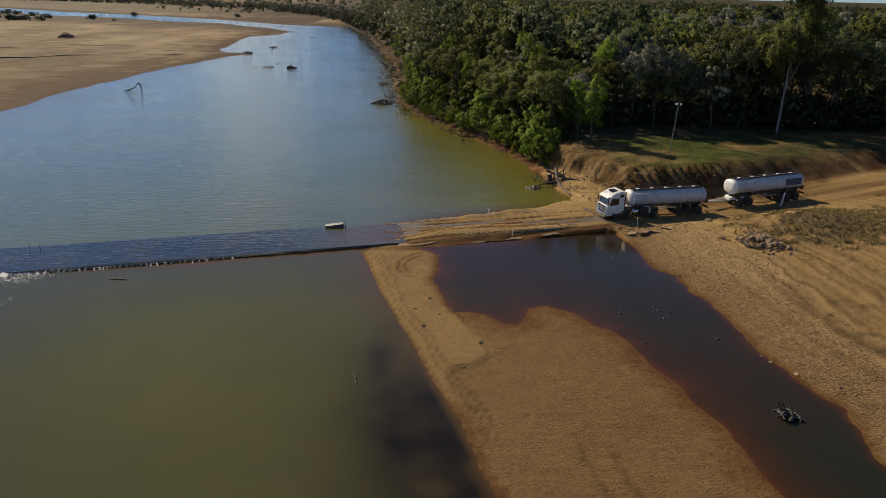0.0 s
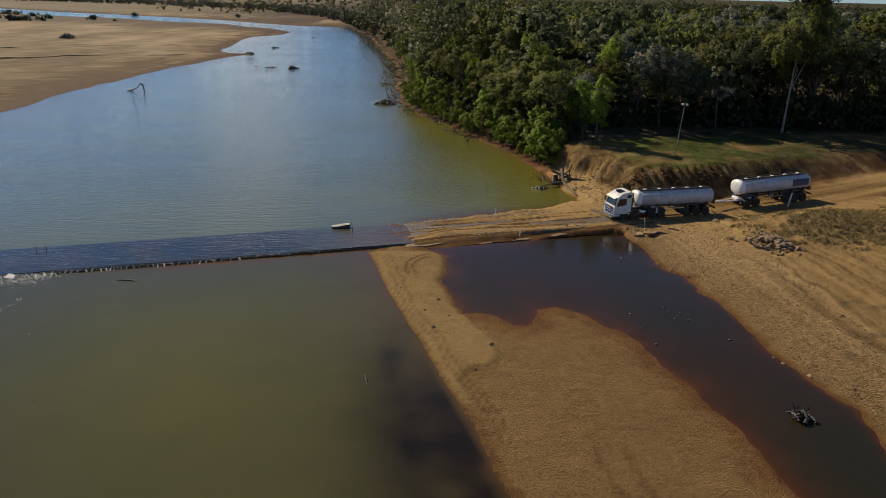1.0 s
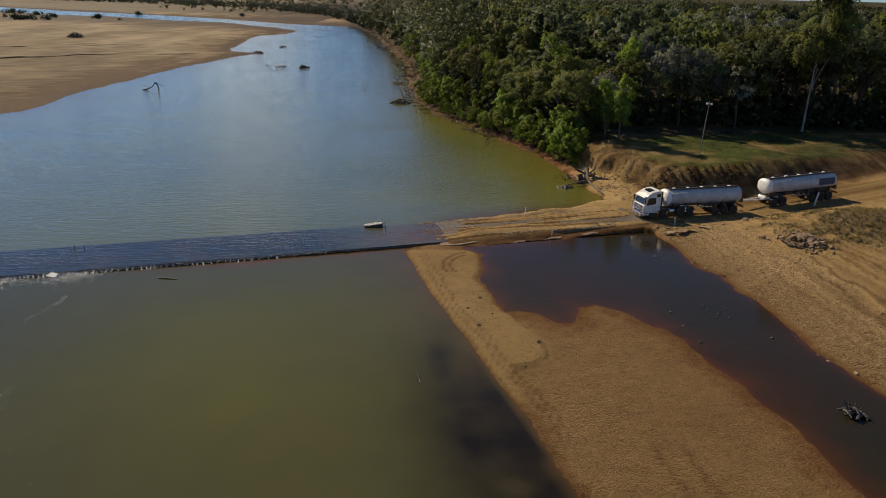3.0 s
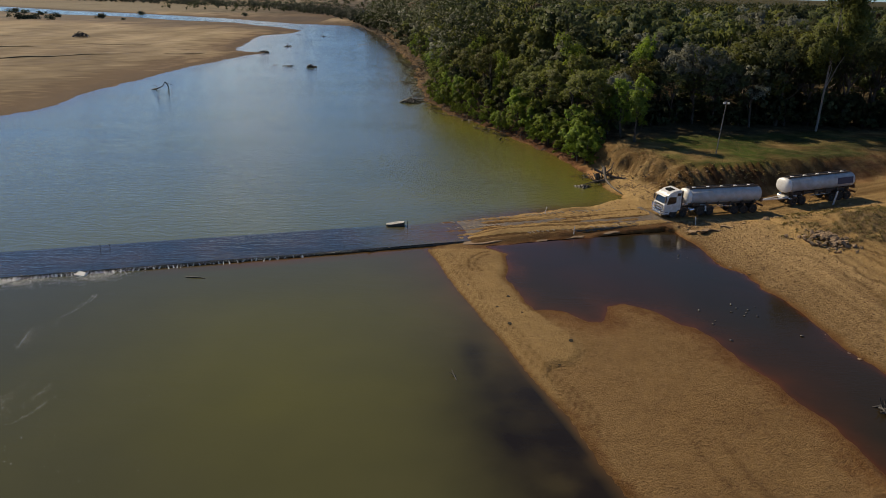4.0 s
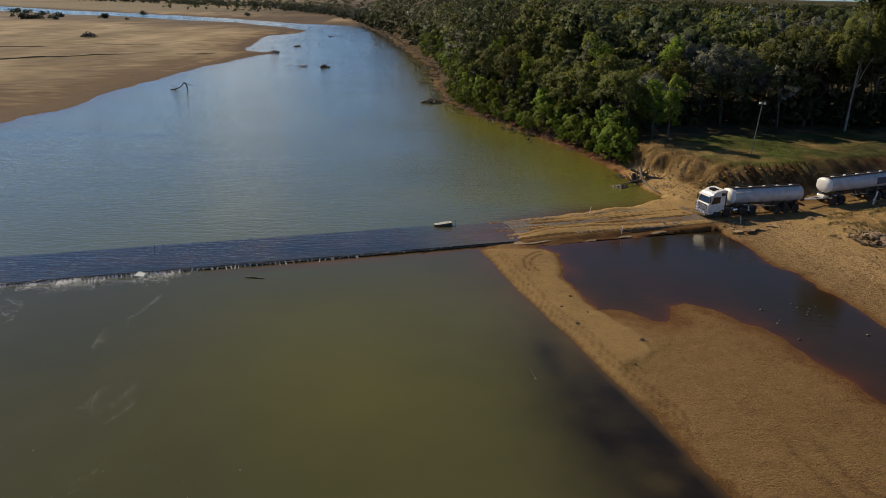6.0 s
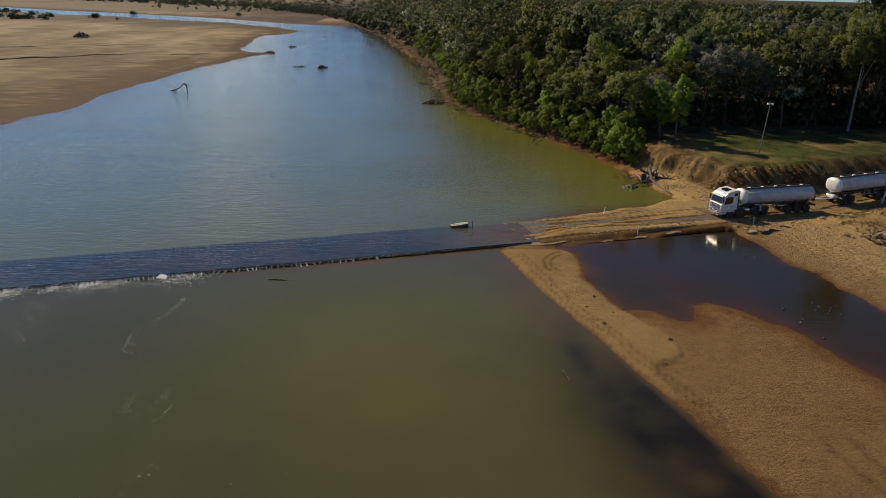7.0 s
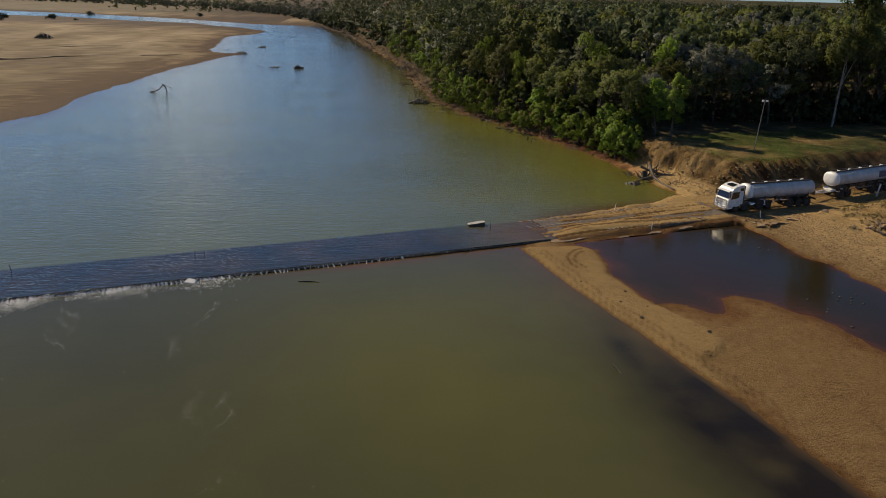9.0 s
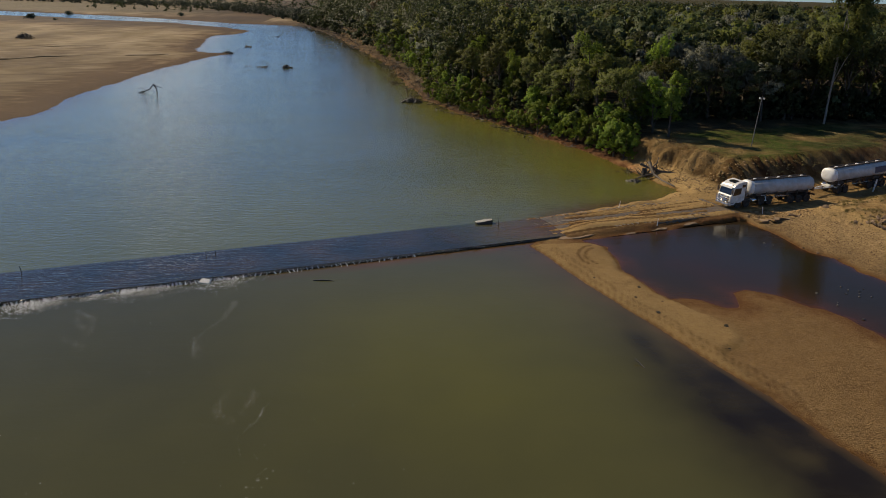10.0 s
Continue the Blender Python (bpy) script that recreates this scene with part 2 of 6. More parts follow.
    return m


def leaf_material(name, dark, light, sheen=0.6, thin=0.35):
    m, t, out = mat(name)
    geo = t.nodes.new("ShaderNodeNewGeometry")
    info = t.nodes.new("ShaderNodeObjectInfo")
    at = t.nodes.new("ShaderNodeAttribute")
    at.attribute_name = "tint"
    col = mixed(t, node(t, "ShaderNodeMapRange", Value=geo.outputs["Random Per Island"], To_Min=0.34, To_Max=0.70).outputs["Result"], dark, light)
    shift = math_node(t, "ADD", info.outputs["Random"], at.outputs["Fac"])
    v = node(t, "ShaderNodeMapRange", Value=shift, To_Min=0.58, To_Max=1.35)
    hue = node(t, "ShaderNodeMapRange", Value=info.outputs["Random"], To_Min=0.484, To_Max=0.514)
    hs = node(t, "ShaderNodeHueSaturation", Color=col, Value=v.outputs["Result"], Hue=hue.outputs["Result"])
    bs = node(t, "ShaderNodeBsdfPrincipled", Base_Color=hs.outputs["Color"], Roughness=sheen)
    bs.inputs["Specular IOR Level"].default_value = 0.12
    tl = node(t, "ShaderNodeBsdfTranslucent", Color=node(t, "ShaderNodeHueSaturation", Color=hs.outputs["Color"], Value=1.5, Saturation=1.15).outputs["Color"])
    mx = t.nodes.new("ShaderNodeMixShader")
    mx.inputs["Fac"].default_value = thin
    t.links.new(bs.outputs[0], mx.inputs[1])
    t.links.new(tl.outputs[0], mx.inputs[2])
    t.links.new(mx.outputs[0], out.inputs["Surface"])
    return m


M_GROUND = ground_material()
M_RIVER = water_material("river_water", (0.084, 0.100, 0.052), (0.108, 0.117, 0.048), (0.10, 0.050, 0.020), 0.5, 0.5, 0.05, 1.3)
M_LOWER = water_material("lower_water", (0.052, 0.053, 0.027), (0.068, 0.067, 0.026), (0.095, 0.046, 0.018), 0.55, 0.12, 0.03, 0.8, 1.235, (0.013, 0.009, 0.005))
M_POOL = water_material("pool_water", (0.017, 0.018, 0.010), (0.034, 0.017, 0.008), (0.080, 0.028, 0.009), 0.15, 0.10, 0.08, 1.2, 1.18)
M_WETDECK = plain("wet_concrete", (0.075, 0.066, 0.054), 0.55, var=0.45, scale=1.6, bump=0.7, bscale=5, dirt=(0.19, 0.125, 0.065), dirt_amount=0.85)
M_WETSTONE = plain("wet_stone", (0.06, 0.055, 0.048), 0.35, var=0.35, scale=2.0, bump=0.5, bscale=12, per_object=0.4)
M_STONE = plain("pale_stone", (0.30, 0.255, 0.20), 0.85, var=0.3, scale=1.5, bump=0.5, bscale=10, dirt=(0.22, 0.15, 0.09), dirt_amount=0.5, per_object=0.35)
M_RUBBLE = plain("brown_rubble", (0.26, 0.18, 0.105), 0.9, var=0.35, scale=1.5, bump=0.6, bscale=10, dirt=(0.15, 0.09, 0.05), dirt_amount=0.6, per_object=0.45)
M_CLOD = plain("matted_weed", (0.045, 0.034, 0.018), 0.95, var=0.4, scale=5, bump=0.6, bscale=20)
M_FOAM = plain("foam", (0.58, 0.60, 0.61), 0.6, var=0.1, scale=4, bump=0.3, bscale=15)
M_WHITEPOST = plain("white_paint", (0.75, 0.74, 0.70), 0.6, var=0.08, scale=4, dirt=(0.35, 0.25, 0.15), dirt_amount=0.35)
M_BARK = plain("dark_bark", (0.075, 0.06, 0.045), 0.9, var=0.35, scale=2.5, bump=0.6, bscale=12)
M_PALEBARK = plain("pale_bark", (0.24, 0.22, 0.19), 0.8, var=0.25, scale=1.2, bump=0.3, bscale=8, dirt=(0.16, 0.12, 0.09), dirt_amount=0.6)
M_DEADWOOD = plain("dead_wood", (0.12, 0.095, 0.07), 0.85, var=0.3, scale=3, bump=0.5, bscale=15)
M_WETWOOD = plain("wet_dead_wood", (0.035, 0.03, 0.026), 0.6, var=0.3, scale=3, bump=0.5, bscale=15)
L_BANK = leaf_material("bank_leaves", (0.095, 0.13, 0.026), (0.195, 0.25, 0.055), thin=0.5)
L_DARK = leaf_material("dark_leaves", (0.05, 0.06, 0.028), (0.104, 0.12, 0.058), thin=0.4)
L_OLIVE = leaf_material("olive_leaves", (0.069, 0.077, 0.023), (0.136, 0.149, 0.050), thin=0.45)
L_GREY = leaf_material("grey_green_leaves", (0.11, 0.118, 0.088), (0.205, 0.216, 0.168), sheen=0.6, thin=0.25)
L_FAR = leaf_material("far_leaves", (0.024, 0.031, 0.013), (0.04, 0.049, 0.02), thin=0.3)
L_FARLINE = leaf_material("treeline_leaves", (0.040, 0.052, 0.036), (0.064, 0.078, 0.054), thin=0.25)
L_DRY = leaf_material("dry_leaves", (0.070, 0.052, 0.026), (0.125, 0.095, 0.050), thin=0.25)
L_SCRUB = leaf_material("low_scrub", (0.135, 0.102, 0.042), (0.245, 0.185, 0.078), thin=0.25)

# ---- plan ----
# water's edge: the near bank runs north, then the river turns away to the west
WEST_SHORE = [(-120, -500), (-98, 40), (-93, 142), (-89.5, 154), (-91.6, 167), (-92, 180), (-90, 204), (-89.4, 223), (-88.8, 240), (-82.5, 279), (-78, 297),
              (-90, 301), (-94, 314), (-101, 369), (-104, 400), (-93, 424), (-94.5, 452), (-114, 485), (-137, 505), (-155, 530), (-199, 544), (-258, 586), (-305, 594), (-346, 622), (-620, 720), (-1600, 1080)]
BEND_SHORE = [(-1600, 1200), (-620, 830), (-393, 707), (-344, 672), (-285, 650), (-226, 619), (-170, 581), (-116, 531), (-76, 518)]
EAST_SHORE = [(-66, 506), (-52, 446), (-38, 380), (-27, 311), (-18, 255), (-15.5, 210), (-12, 176), (-6, 156), (0.7, 143), (6.6, 127.5), (9.9, 118.8), (12.8, 108), (14.6, 98), (16.0, 91.3), (11, 87.2), (4, 84.2), (-3, 80.5)]
SPIT_SHORE = [(-5.5, 74.5), (-8.6, 71.0), (-6.4, 63), (-4, 55.7), (-1.8, 48.7), (0, 43), (1.2, 40), (1.9, 36.5), (3.2, 32), (5.5, 25), (10, 10), (14, -20), (40, -500)]
POOL_SHORE = [(-2.4, 72.6), (5, 75.2), (13.3, 78.0), (19.3, 79.3), (20.3, 73.6), (20.4, 69), (22.1, 65.6), (23.1, 60.2), (24.2, 50.5), (25.3, 46.3), (26.6, 42.6), (25.8, 38.7), (26.2, 34), (29, 10), (36, -60),
              (27, -60), (21, 10), (19.4, 28), (18.8, 33), (17.9, 39), (17, 43.6), (15.2, 48.3), (14.6, 52), (12.6, 54.4), (11.1, 56.4), (8.9, 57.9), (7.2, 57.4), (6.2, 54.2), (4.8, 54.5), (3.5, 56.1), (0.7, 56.3), (-0.9, 64.1), (-0.5, 70.2)]
RIVER = WEST_SHORE + BEND_SHORE + EAST_SHORE + SPIT_SHORE
DRY_SPIT = [(-8.6, 71), (-1.5, 71), (-0.3, 69), (-0.7, 65), (0.2, 60), (0.9, 56.2), (2.2, 53), (3.0, 51.6), (3.5, 50.4), (3.65, 49.2), (3.4, 47.9), (2.6, 46.9), (1.7, 46.5), (0.8, 46.0), (0.6, 44), (0.9, 41), (-6, 55)]
ROAD = [(-10, 75.2), (8, 80.8), (17.6, 83.5), (24, 85.3), (31, 87.1), (38, 89.9), (45, 92.4), (60, 98.6), (80, 107), (130, 122), (400, 190)]
ROAD_Z = [0.1, 0.30, 0.38, 0.43, 0.52, 0.80, 1.10, 2.1, 3.3, 4.2, 4.5]
CO, CU, CV = (-10.0, 71.7), (0.9535, 0.3013), (-0.3013, 0.9535)   # the ford: a point on its lower edge, along it, across it
UP_LEVEL, LOW_LEVEL = 0.12, -0.12


def lattice(X, Y, seed):
    a = np.sin(X * 127.1 + Y * 311.7 + seed * 74.7) * 43758.5453
    return a - np.floor(a)


def value_noise(X, Y, seed=0):
    x0, y0 = np.floor(X), np.floor(Y)
    fx, fy = X - x0, Y - y0
    fx, fy = fx * fx * (3 - 2 * fx), fy * fy * (3 - 2 * fy)
    a, b = lattice(x0, y0, seed), lattice(x0 + 1, y0, seed)
    c, d = lattice(x0, y0 + 1, seed), lattice(x0 + 1, y0 + 1, seed)
    return (a * (1 - fx) + b * fx) * (1 - fy) + (c * (1 - fx) + d * fx) * fy - 0.5


def fbm(X, Y, scale, octaves=3, seed=0):
    total, amp = 0, 1.0
    for i in range(octaves):
        total = total + amp * value_noise(X * scale + 17.3 * i, Y * scale - 9.1 * i, seed + i)
        scale, amp = scale * 2.03, amp * 0.5
    return total


def smooth(x, a, b):
    f = np.clip((x - a) / (b - a), 0, 1)
    return f * f * (3 - 2 * f)


def inside_distance(X, Y, poly):
    """Signed distance to a closed outline, negative inside."""
    best, odd = np.full(X.shape, 1e9), np.zeros(X.shape, bool)
    for (ax, ay), (bx, by) in zip(poly, poly[1:] + poly[:1]):
        dx, dy = bx - ax, by - ay
        f = np.clip(((X - ax) * dx + (Y - ay) * dy) / (dx * dx + dy * dy), 0, 1)
        best = np.minimum(best, np.hypot(X - ax - f * dx, Y - ay - f * dy))
        if dy:
            odd ^= ((ay > Y) != (by > Y)) & (X < ax + (Y - ay) * dx / dy)
    return np.where(odd, -best, best)


def along_road(X, Y):
    """Offset from the road's middle (positive to its north) and its height there."""
    best, side, height = np.full(X.shape, 1e9), np.zeros(X.shape), np.zeros(X.shape)
    for (a, b, za, zb) in zip(ROAD, ROAD[1:], ROAD_Z, ROAD_Z[1:]):
        dx, dy = b[0] - a[0], b[1] - a[1]
        f = np.clip(((X - a[0]) * dx + (Y - a[1]) * dy) / (dx * dx + dy * dy), 0, 1)
        ex, ey = X - a[0] - f * dx, Y - a[1] - f * dy
        d = np.hypot(ex, ey)
        near = d < best
        best = np.where(near, d, best)
        side = np.where(near, np.sign(dx * ey - dy * ex) * d, side)
        height = np.where(near, za + f * (zb - za), height)
    return side, height


def ford_uv(X, Y):
    return (X - CO[0]) * CU[0] + (Y - CO[1]) * CU[1], (X - CO[0]) * CV[0] + (Y - CO[1]) * CV[1]


def ford_top(u):
    return np.interp(u, [-80, -4, 3, 10, 20, 32], [-0.01, -0.01, 0.08, 0.24, 0.36, 0.46])


def shape_of_land(X, Y):
    """Height of the ground or the river bed, and its covers."""
    X, Y = np.asarray(X, float), np.asarray(Y, float)
    wob = fbm(X, Y, 0.35, 3, 3)
    wide = np.clip((np.hypot(X - 5, Y - 60) - 60) / 200, 0, 1)
    dr = inside_distance(X, Y, RIVER) + wob * (np.where((X > -25) & (Y < 72), 0.22, 0.9) + 1.6 * wide)
    dp = inside_distance(X, Y, POOL_SHORE) + wob * 0.8
    u, v = ford_uv(X, Y)
    level = np.where(v > 3, UP_LEVEL, LOW_LEVEL)
    d = np.minimum(dr, dp)
    side, road_z = along_road(X, Y)
    n1, n2 = fbm(X, Y, 0.09, 3, 11), fbm(X, Y, 0.8, 3, 21)
    # under water; the pool falls off faster on its gravel side
    gravel_side = smooth(X - np.interp(Y, [30, 45, 55, 60, 70, 78], [22.5, 20.5, 18, 15, 10, 8]), 0, 2)
    bed = level - np.where(dp < dr, 0.09 * np.clip(-dp * 2, 0, 1) + 0.60 * (1 - np.exp(-(np.maximum(-dp, 0) * (1 + 3.5 * gravel_side) / 4.2) ** 1.5)), np.where(v < 0, 0.36, 0.05) * np.clip(-dr * 1.6, 0, 1) + np.where(v < 0, 1.5, 2.6) * (1 - np.exp(-(np.maximum(-dr, 0) / 7.5) ** 1.5)))
    # dry land, side by side
    dd = np.maximum(d, 0)
    west = level + 1.5 * (1 - np.exp(-dd / 30)) + 0.5 * n1 * smooth(dd, 5, 40)
    in_dry = inside_distance(X, Y, DRY_SPIT) + 0.5 * wob
    spit = level + 0.20 * (1 - np.exp(-dd / 2.0)) + 0.22 * smooth(-in_dry, -0.15, 0.3) * smooth(dd, 0.0, 1.1) + (0.05 * n2 + 0.06 * fbm(X, Y, 1.9, 2, 74)) * smooth(dd, 0.1, 1.2)
    foot = np.interp(Y, [94, 98, 104, 112, 160, 300], [5.4, 5.0, 2.4, 2.0, 3.0, 4.0])
    north = level + 0.95 * (1 - np.exp(-dd / 1.6)) + 3.0 * smooth(dd + 1.2 * wob, foot, foot + 3.0) + 0.5 * n1 * smooth(dd, 8, 20) + 0.12 * n2 + (0.35 * fbm(X, Y, 0.5, 3, 61) + 0.42 * fbm(X, Y, 1.4, 3, 63) - 0.55 * np.abs(fbm(X * 1.3, Y * 0.8, 1.5, 2, 65)) + 0.20 * fbm(X, Y, 3.0, 2, 64)) * smooth(dd, foot - 1, foot + 1.5) * (1 - smooth(dd, foot + 4, foot + 7)) * (Y < 125)
    streak = 0.75 * fbm(np.maximum(dp, 0) * 1.0 + 0.6 * n1, Y * 0.07 + 0.03 * X, 1.0, 2, 71) + 0.6 * fbm(np.maximum(dp, 0) * 2.6 + 0.9 * n1, Y * 0.11 + 0.05 * X, 1.0, 2, 72)
    south = level + 2.1 * (1 - np.exp(-dd / 8.5)) + (0.10 * n2 + 0.18 * fbm(X, Y, 1.6, 2, 73)) * smooth(dd, 0.1, 1.2) + 0.15 * streak * smooth(dd, 2, 5)
    south = south + 1.6 * np.exp(-((X - 38.5) ** 2 / 26 + (Y - 76.5) ** 2 / 14)) + 1.4 * np.exp(-((X - 49) ** 2 / 60 + (Y - 76) ** 2 / 60)) + 0.5 * np.exp(-((X - 44) ** 2 / 30 + (Y - 66) ** 2 / 40))
    land = np.where(X < -40 - 0.0 * Y, west, north)
    far_side = smooth(Y, 500, 540) * smooth(-X, -20 - 0.1 * Y, 60)
    land = land * (1 - far_side) + far_side * (level + 1.2 * (1 - np.exp(-dd / 30)))
    on_south = (v < 3.5) & (X > -20)
    land = np.where(on_south & (X > 17.5), south, np.where(on_south, spit, land))
    land = land + 0.55 * np.abs(fbm(X * 0.9 + 0.4 * Y, Y * 0.12, 1.0, 2, 84)) * smooth(side, 4.0, 5.5) * (1 - smooth(side, 8, 10)) * (X > 20) * (X < 48)
    # teeth marks of a digger on the cut face
    land = land + 0.28 * np.sin(5.0 * (X * 0.95 + Y * 0.28) + 1.2 * n2) * smooth(side, 4.6, 5.6) * (1 - smooth(side, 8.2, 9.2)) * smooth(X, 22, 24) * (1 - smooth(X, 35, 38))
    # the road is cut into the bank
    k_n, k_s = smooth(side, 3.0, 9.2), smooth(-side, 3.0, 8.0)
    ruts = -0.07 * (np.exp(-((np.abs(side) - 1.0) / 0.28) ** 2)) + 0.05 * fbm(X, Y, 0.5, 2, 5)
    graded = np.where(side > 0, (road_z + ruts) * (1 - k_n) + np.maximum(land, road_z) * k_n, (road_z + ruts) * (1 - k_s) + land * k_s)
    on_road = (X > 8) & (np.abs(side) < 9.2)
    keep = smooth(X, 6, 16) * (d > 0)
    land = np.where(on_road, land * (1 - keep) + graded * keep, land)
    h = np.where(d > 0, land, bed)
    # sand lying on the ford's dry end
    lane = fbm(v * 2.0, u * 0.07, 1.0, 3, 33)
    drift = ford_top(u) - 0.07 + 0.09 * smooth(u, 6, 12) + 0.16 * lane + 0.10 * fbm(X, Y, 0.9, 3, 31) + 0.36 * np.exp(-((v - 1.2 - 0.04 * u) / 1.1) ** 2) * smooth(u, 7, 10) * (1 - smooth(u, 15, 20))
    drift = drift - 0.22 * (1 - smooth(u, -4, 5)) + 0.09 * fbm(v * 4.6, u * 0.05, 1.0, 2, 34)
    on_ford = (v > 0.1) & (v < 6.9) & (u > -5) & (u < 30)
    h = np.where(on_ford, np.where(X > 14, np.maximum(h, drift), drift), h)
    under = (v > -0.3) & (v < 7.3) & (u <= -5)
    h = np.where(under, np.minimum(h, -0.35), h)
    # a shallow ledge under the spill edge
    ledge = LOW_LEVEL - 0.07 + 0.12 * fbm(X, Y, 0.6, 2, 37) - 0.5 * smooth(-v + 1.2 * fbm(u, v, 0.3, 2, 38), 0.7, 2.0)
    h = np.where((v < 0.1) & (v > -2.4) & (u > -26) & (u < 3), np.maximum(h, np.minimum(ledge, LOW_LEVEL - 0.02) - 0.5 * (1 - smooth(u, -26, -16))), h)
    # sand banked against the ford's lower edge
    skirt = ford_top(u) + 0.06 + 0.10 * fbm(X, Y, 0.8, 3, 35) - 0.62 * (1 - smooth(v + 0.7 * fbm(X, Y, 0.5, 2, 36), -1.5, 0.0))
    banked = (v > -1.9) & (v < 0.9) & (u > 4) & (u < 22)
    h = np.where(banked, np.maximum(h, skirt - 0.6 * (1 - smooth(u, 4, 7)) - 0.6 * smooth(u, 17, 22)), h)
    # covers
    lawn = smooth(side, 6.0, 9.0) * smooth(X, 17, 22) * smooth(dd, 7, 10) * (1 - smooth(X, 75, 110)) * smooth(Y, 93, 96)
    lawn = lawn * np.clip(0.95 + 1.2 * n1 + 0.9 * fbm(X, Y, 0.25, 2, 41) - smooth(X, 40, 58) * 0.55 - 1.1 * smooth(fbm(X, Y, 0.035, 1, 43) + 1.1 * fbm(X * 0.12, Y * 0.9, 1.0, 2, 42), 0.18, 0.5), 0, 1)
    forest = smooth(dd, 3.0, 6.0) * smooth(Y - np.interp(X, [14, 23, 37, 55, 75, 130, 600], [109, 112, 116, 121, 125, 135, 200]), -1, 3) * (X > np.interp(Y, [100, 500], [0, -60]))
    # litter on the wooded shore, also darkening its soil as shade would
    forest = np.maximum(forest, 0.95 * smooth(dd, -0.1, 0.6) * smooth(Y, 108, 114) * (X > np.interp(Y, [100, 500], [0, -75])) * (X < 16))
    # thin brown litter darkens the right lawn in place of tree shade
    forest = np.maximum(forest, (0.26 + 0.5 * n1) * smooth(side, 6.0, 9.0) * smooth(X, 34, 48) * smooth(Y, 93, 96) * (v > 6))
    forest = np.maximum(forest, far_side * smooth(Y - 0.25 * X, 700, 760))
    # far forest ground is greened here and darkened below to pass for treetops
    lawn = np.maximum(lawn, 0.9 * smooth(Y, 300, 600) * forest * (X > -60))
    forest = forest * (1 - 0.8 * smooth(Y, 300, 600) * (X > -60))
    scrub = smooth(np.exp(-((X - 42) ** 2 / 90 + (Y - 75) ** 2 / 36)) + 0.8 * n2 + 0.6 * n1, 0.22, 0.7) * 0.66 * (v < 0) * (X > 27)
    scrub = np.maximum(scrub, (0.20 + 0.42 * smooth(n2 + n1 + 0.25, 0.1, 0.5)) * smooth(dd, 3.6, 5) * (v > 6) * smooth(side, 3.2, 5) * (X > 13) * (1 - smooth(lawn, 0.2, 0.6)) * (Y < 110))
    beyond = smooth(Y - 518 + 0.57 * (X + 76), 0, 30) * smooth(-X, 110, 280)
    wet = np.where(h > level, 1 - smooth(h - level, 0.02, np.where((v < 0) & (X < 12) & (dr < dp), 0.10, 0.22)), 1.0)
    wet = np.where((v < 0) & (X < 19) & (X > -12) & (d > 0), np.maximum(wet, smooth(in_dry, 0.0, 0.7) * (0.26 + 0.35 * n1 + 0.5 * (1 - smooth(dp + 2 * n1, 0.2, 3.2)))), wet)
    wet = np.where((X < -40) & (d > 0), np.maximum(wet, 0.8 * (1 - smooth(dd + 8 * n1, 2, 16))), wet)
    wet = np.where((X < -60) & (d > 0), np.maximum(wet, 0.2), wet)
    wet = np.where(on_ford, np.maximum(wet, 0.10 + 0.45 * (1 - smooth(u, 6, 18)) * smooth(v, 1.0, 2.5)), wet)
    wet = np.maximum(wet, 0.8 * smooth(Y + 40 * n1 + 0.25 * (X + 150), 395, 450) * (X < -100) * (Y < 640) * (d > 0) * (1 - beyond))
    rust = np.where(dp < 0.5, smooth(-dp, -0.5, 0.3) * 0.3, 0) + np.where((v < 0) & (X < 19) & (X > -10) & (d > 0), (0.03 + 0.15 * (1 - smooth(dp + 3 * n1, 0.3, 5))) * smooth(in_dry, 0.0, 0.9), 0) + np.where((dr < 0) & (v < 0.5), 0.45 * smooth(-dr, 0.2, 2.5), 0) * (X > -30) + np.where((d > 0) & (v > 6) & (X > -60), (0.5 - 0.35 * smooth(Y, 125, 170)) * (1 - smooth(dd, 0.3, 3.0)) * smooth(Y, 99, 106), 0)
    rust = np.maximum(rust, 0.3 * smooth(n2 + n1, -0.1, 0.3) * (v > 6) * (side > 3) * (side < 8) * (X > 20))
    gravel = smooth(dd, 0.2, 0.8) * (1 - smooth(dd + 3 * n1, 6.5, 10.5)) * (v < 0) * (X > 18)
    gravel = np.maximum(gravel, 0.45 * (v < 0) * (X < 19) * (d > 0) * smooth(in_dry, 0, 0.6))
    mudline = np.interp(Y, [20, 32, 40, 48, 54], [5.0, 0.9, -0.9, -3.1, -5.4])
    mud = 1.3 * np.exp(-((X - mudline + 2.0 * n1) / 4.8) ** 2) * smooth(Y, 10, 22) * (1 - smooth(Y + 4 * n1, 38, 54)) * smooth(-dr, -0.1, 0.6)
    mud = np.maximum(mud, 0.85 * np.exp(-((X + 4.3 + 0.1 * (Y - 47) + 1.5 * n1) / 1.7) ** 2 - ((Y - 46.5) / 6.0) ** 2)) - 0.55 * np.exp(-((X - 0.1) ** 2 + (Y - 33.2) ** 2) / 1.7)
    mud = np.where(v < 0, mud, 0)
    track_shade = np.where((v < 0) & (X > 19), (0.16 * streak + 0.60 * fbm(np.maximum(dp, 0) * 3.0 + 0.4 * n1, Y * 0.03 + 0.02 * X, 1.0, 3, 75) + 0.12) * smooth(dd, 1, 4), 0) + np.where(np.abs(side) < 5, -0.10 * (1 - smooth(np.abs(side), 3, 5)) * smooth(X, 12, 20) + 0.8 * fbm(side * 0.9, X * 0.05, 1.0, 3, 81) * (X > 0), 0)
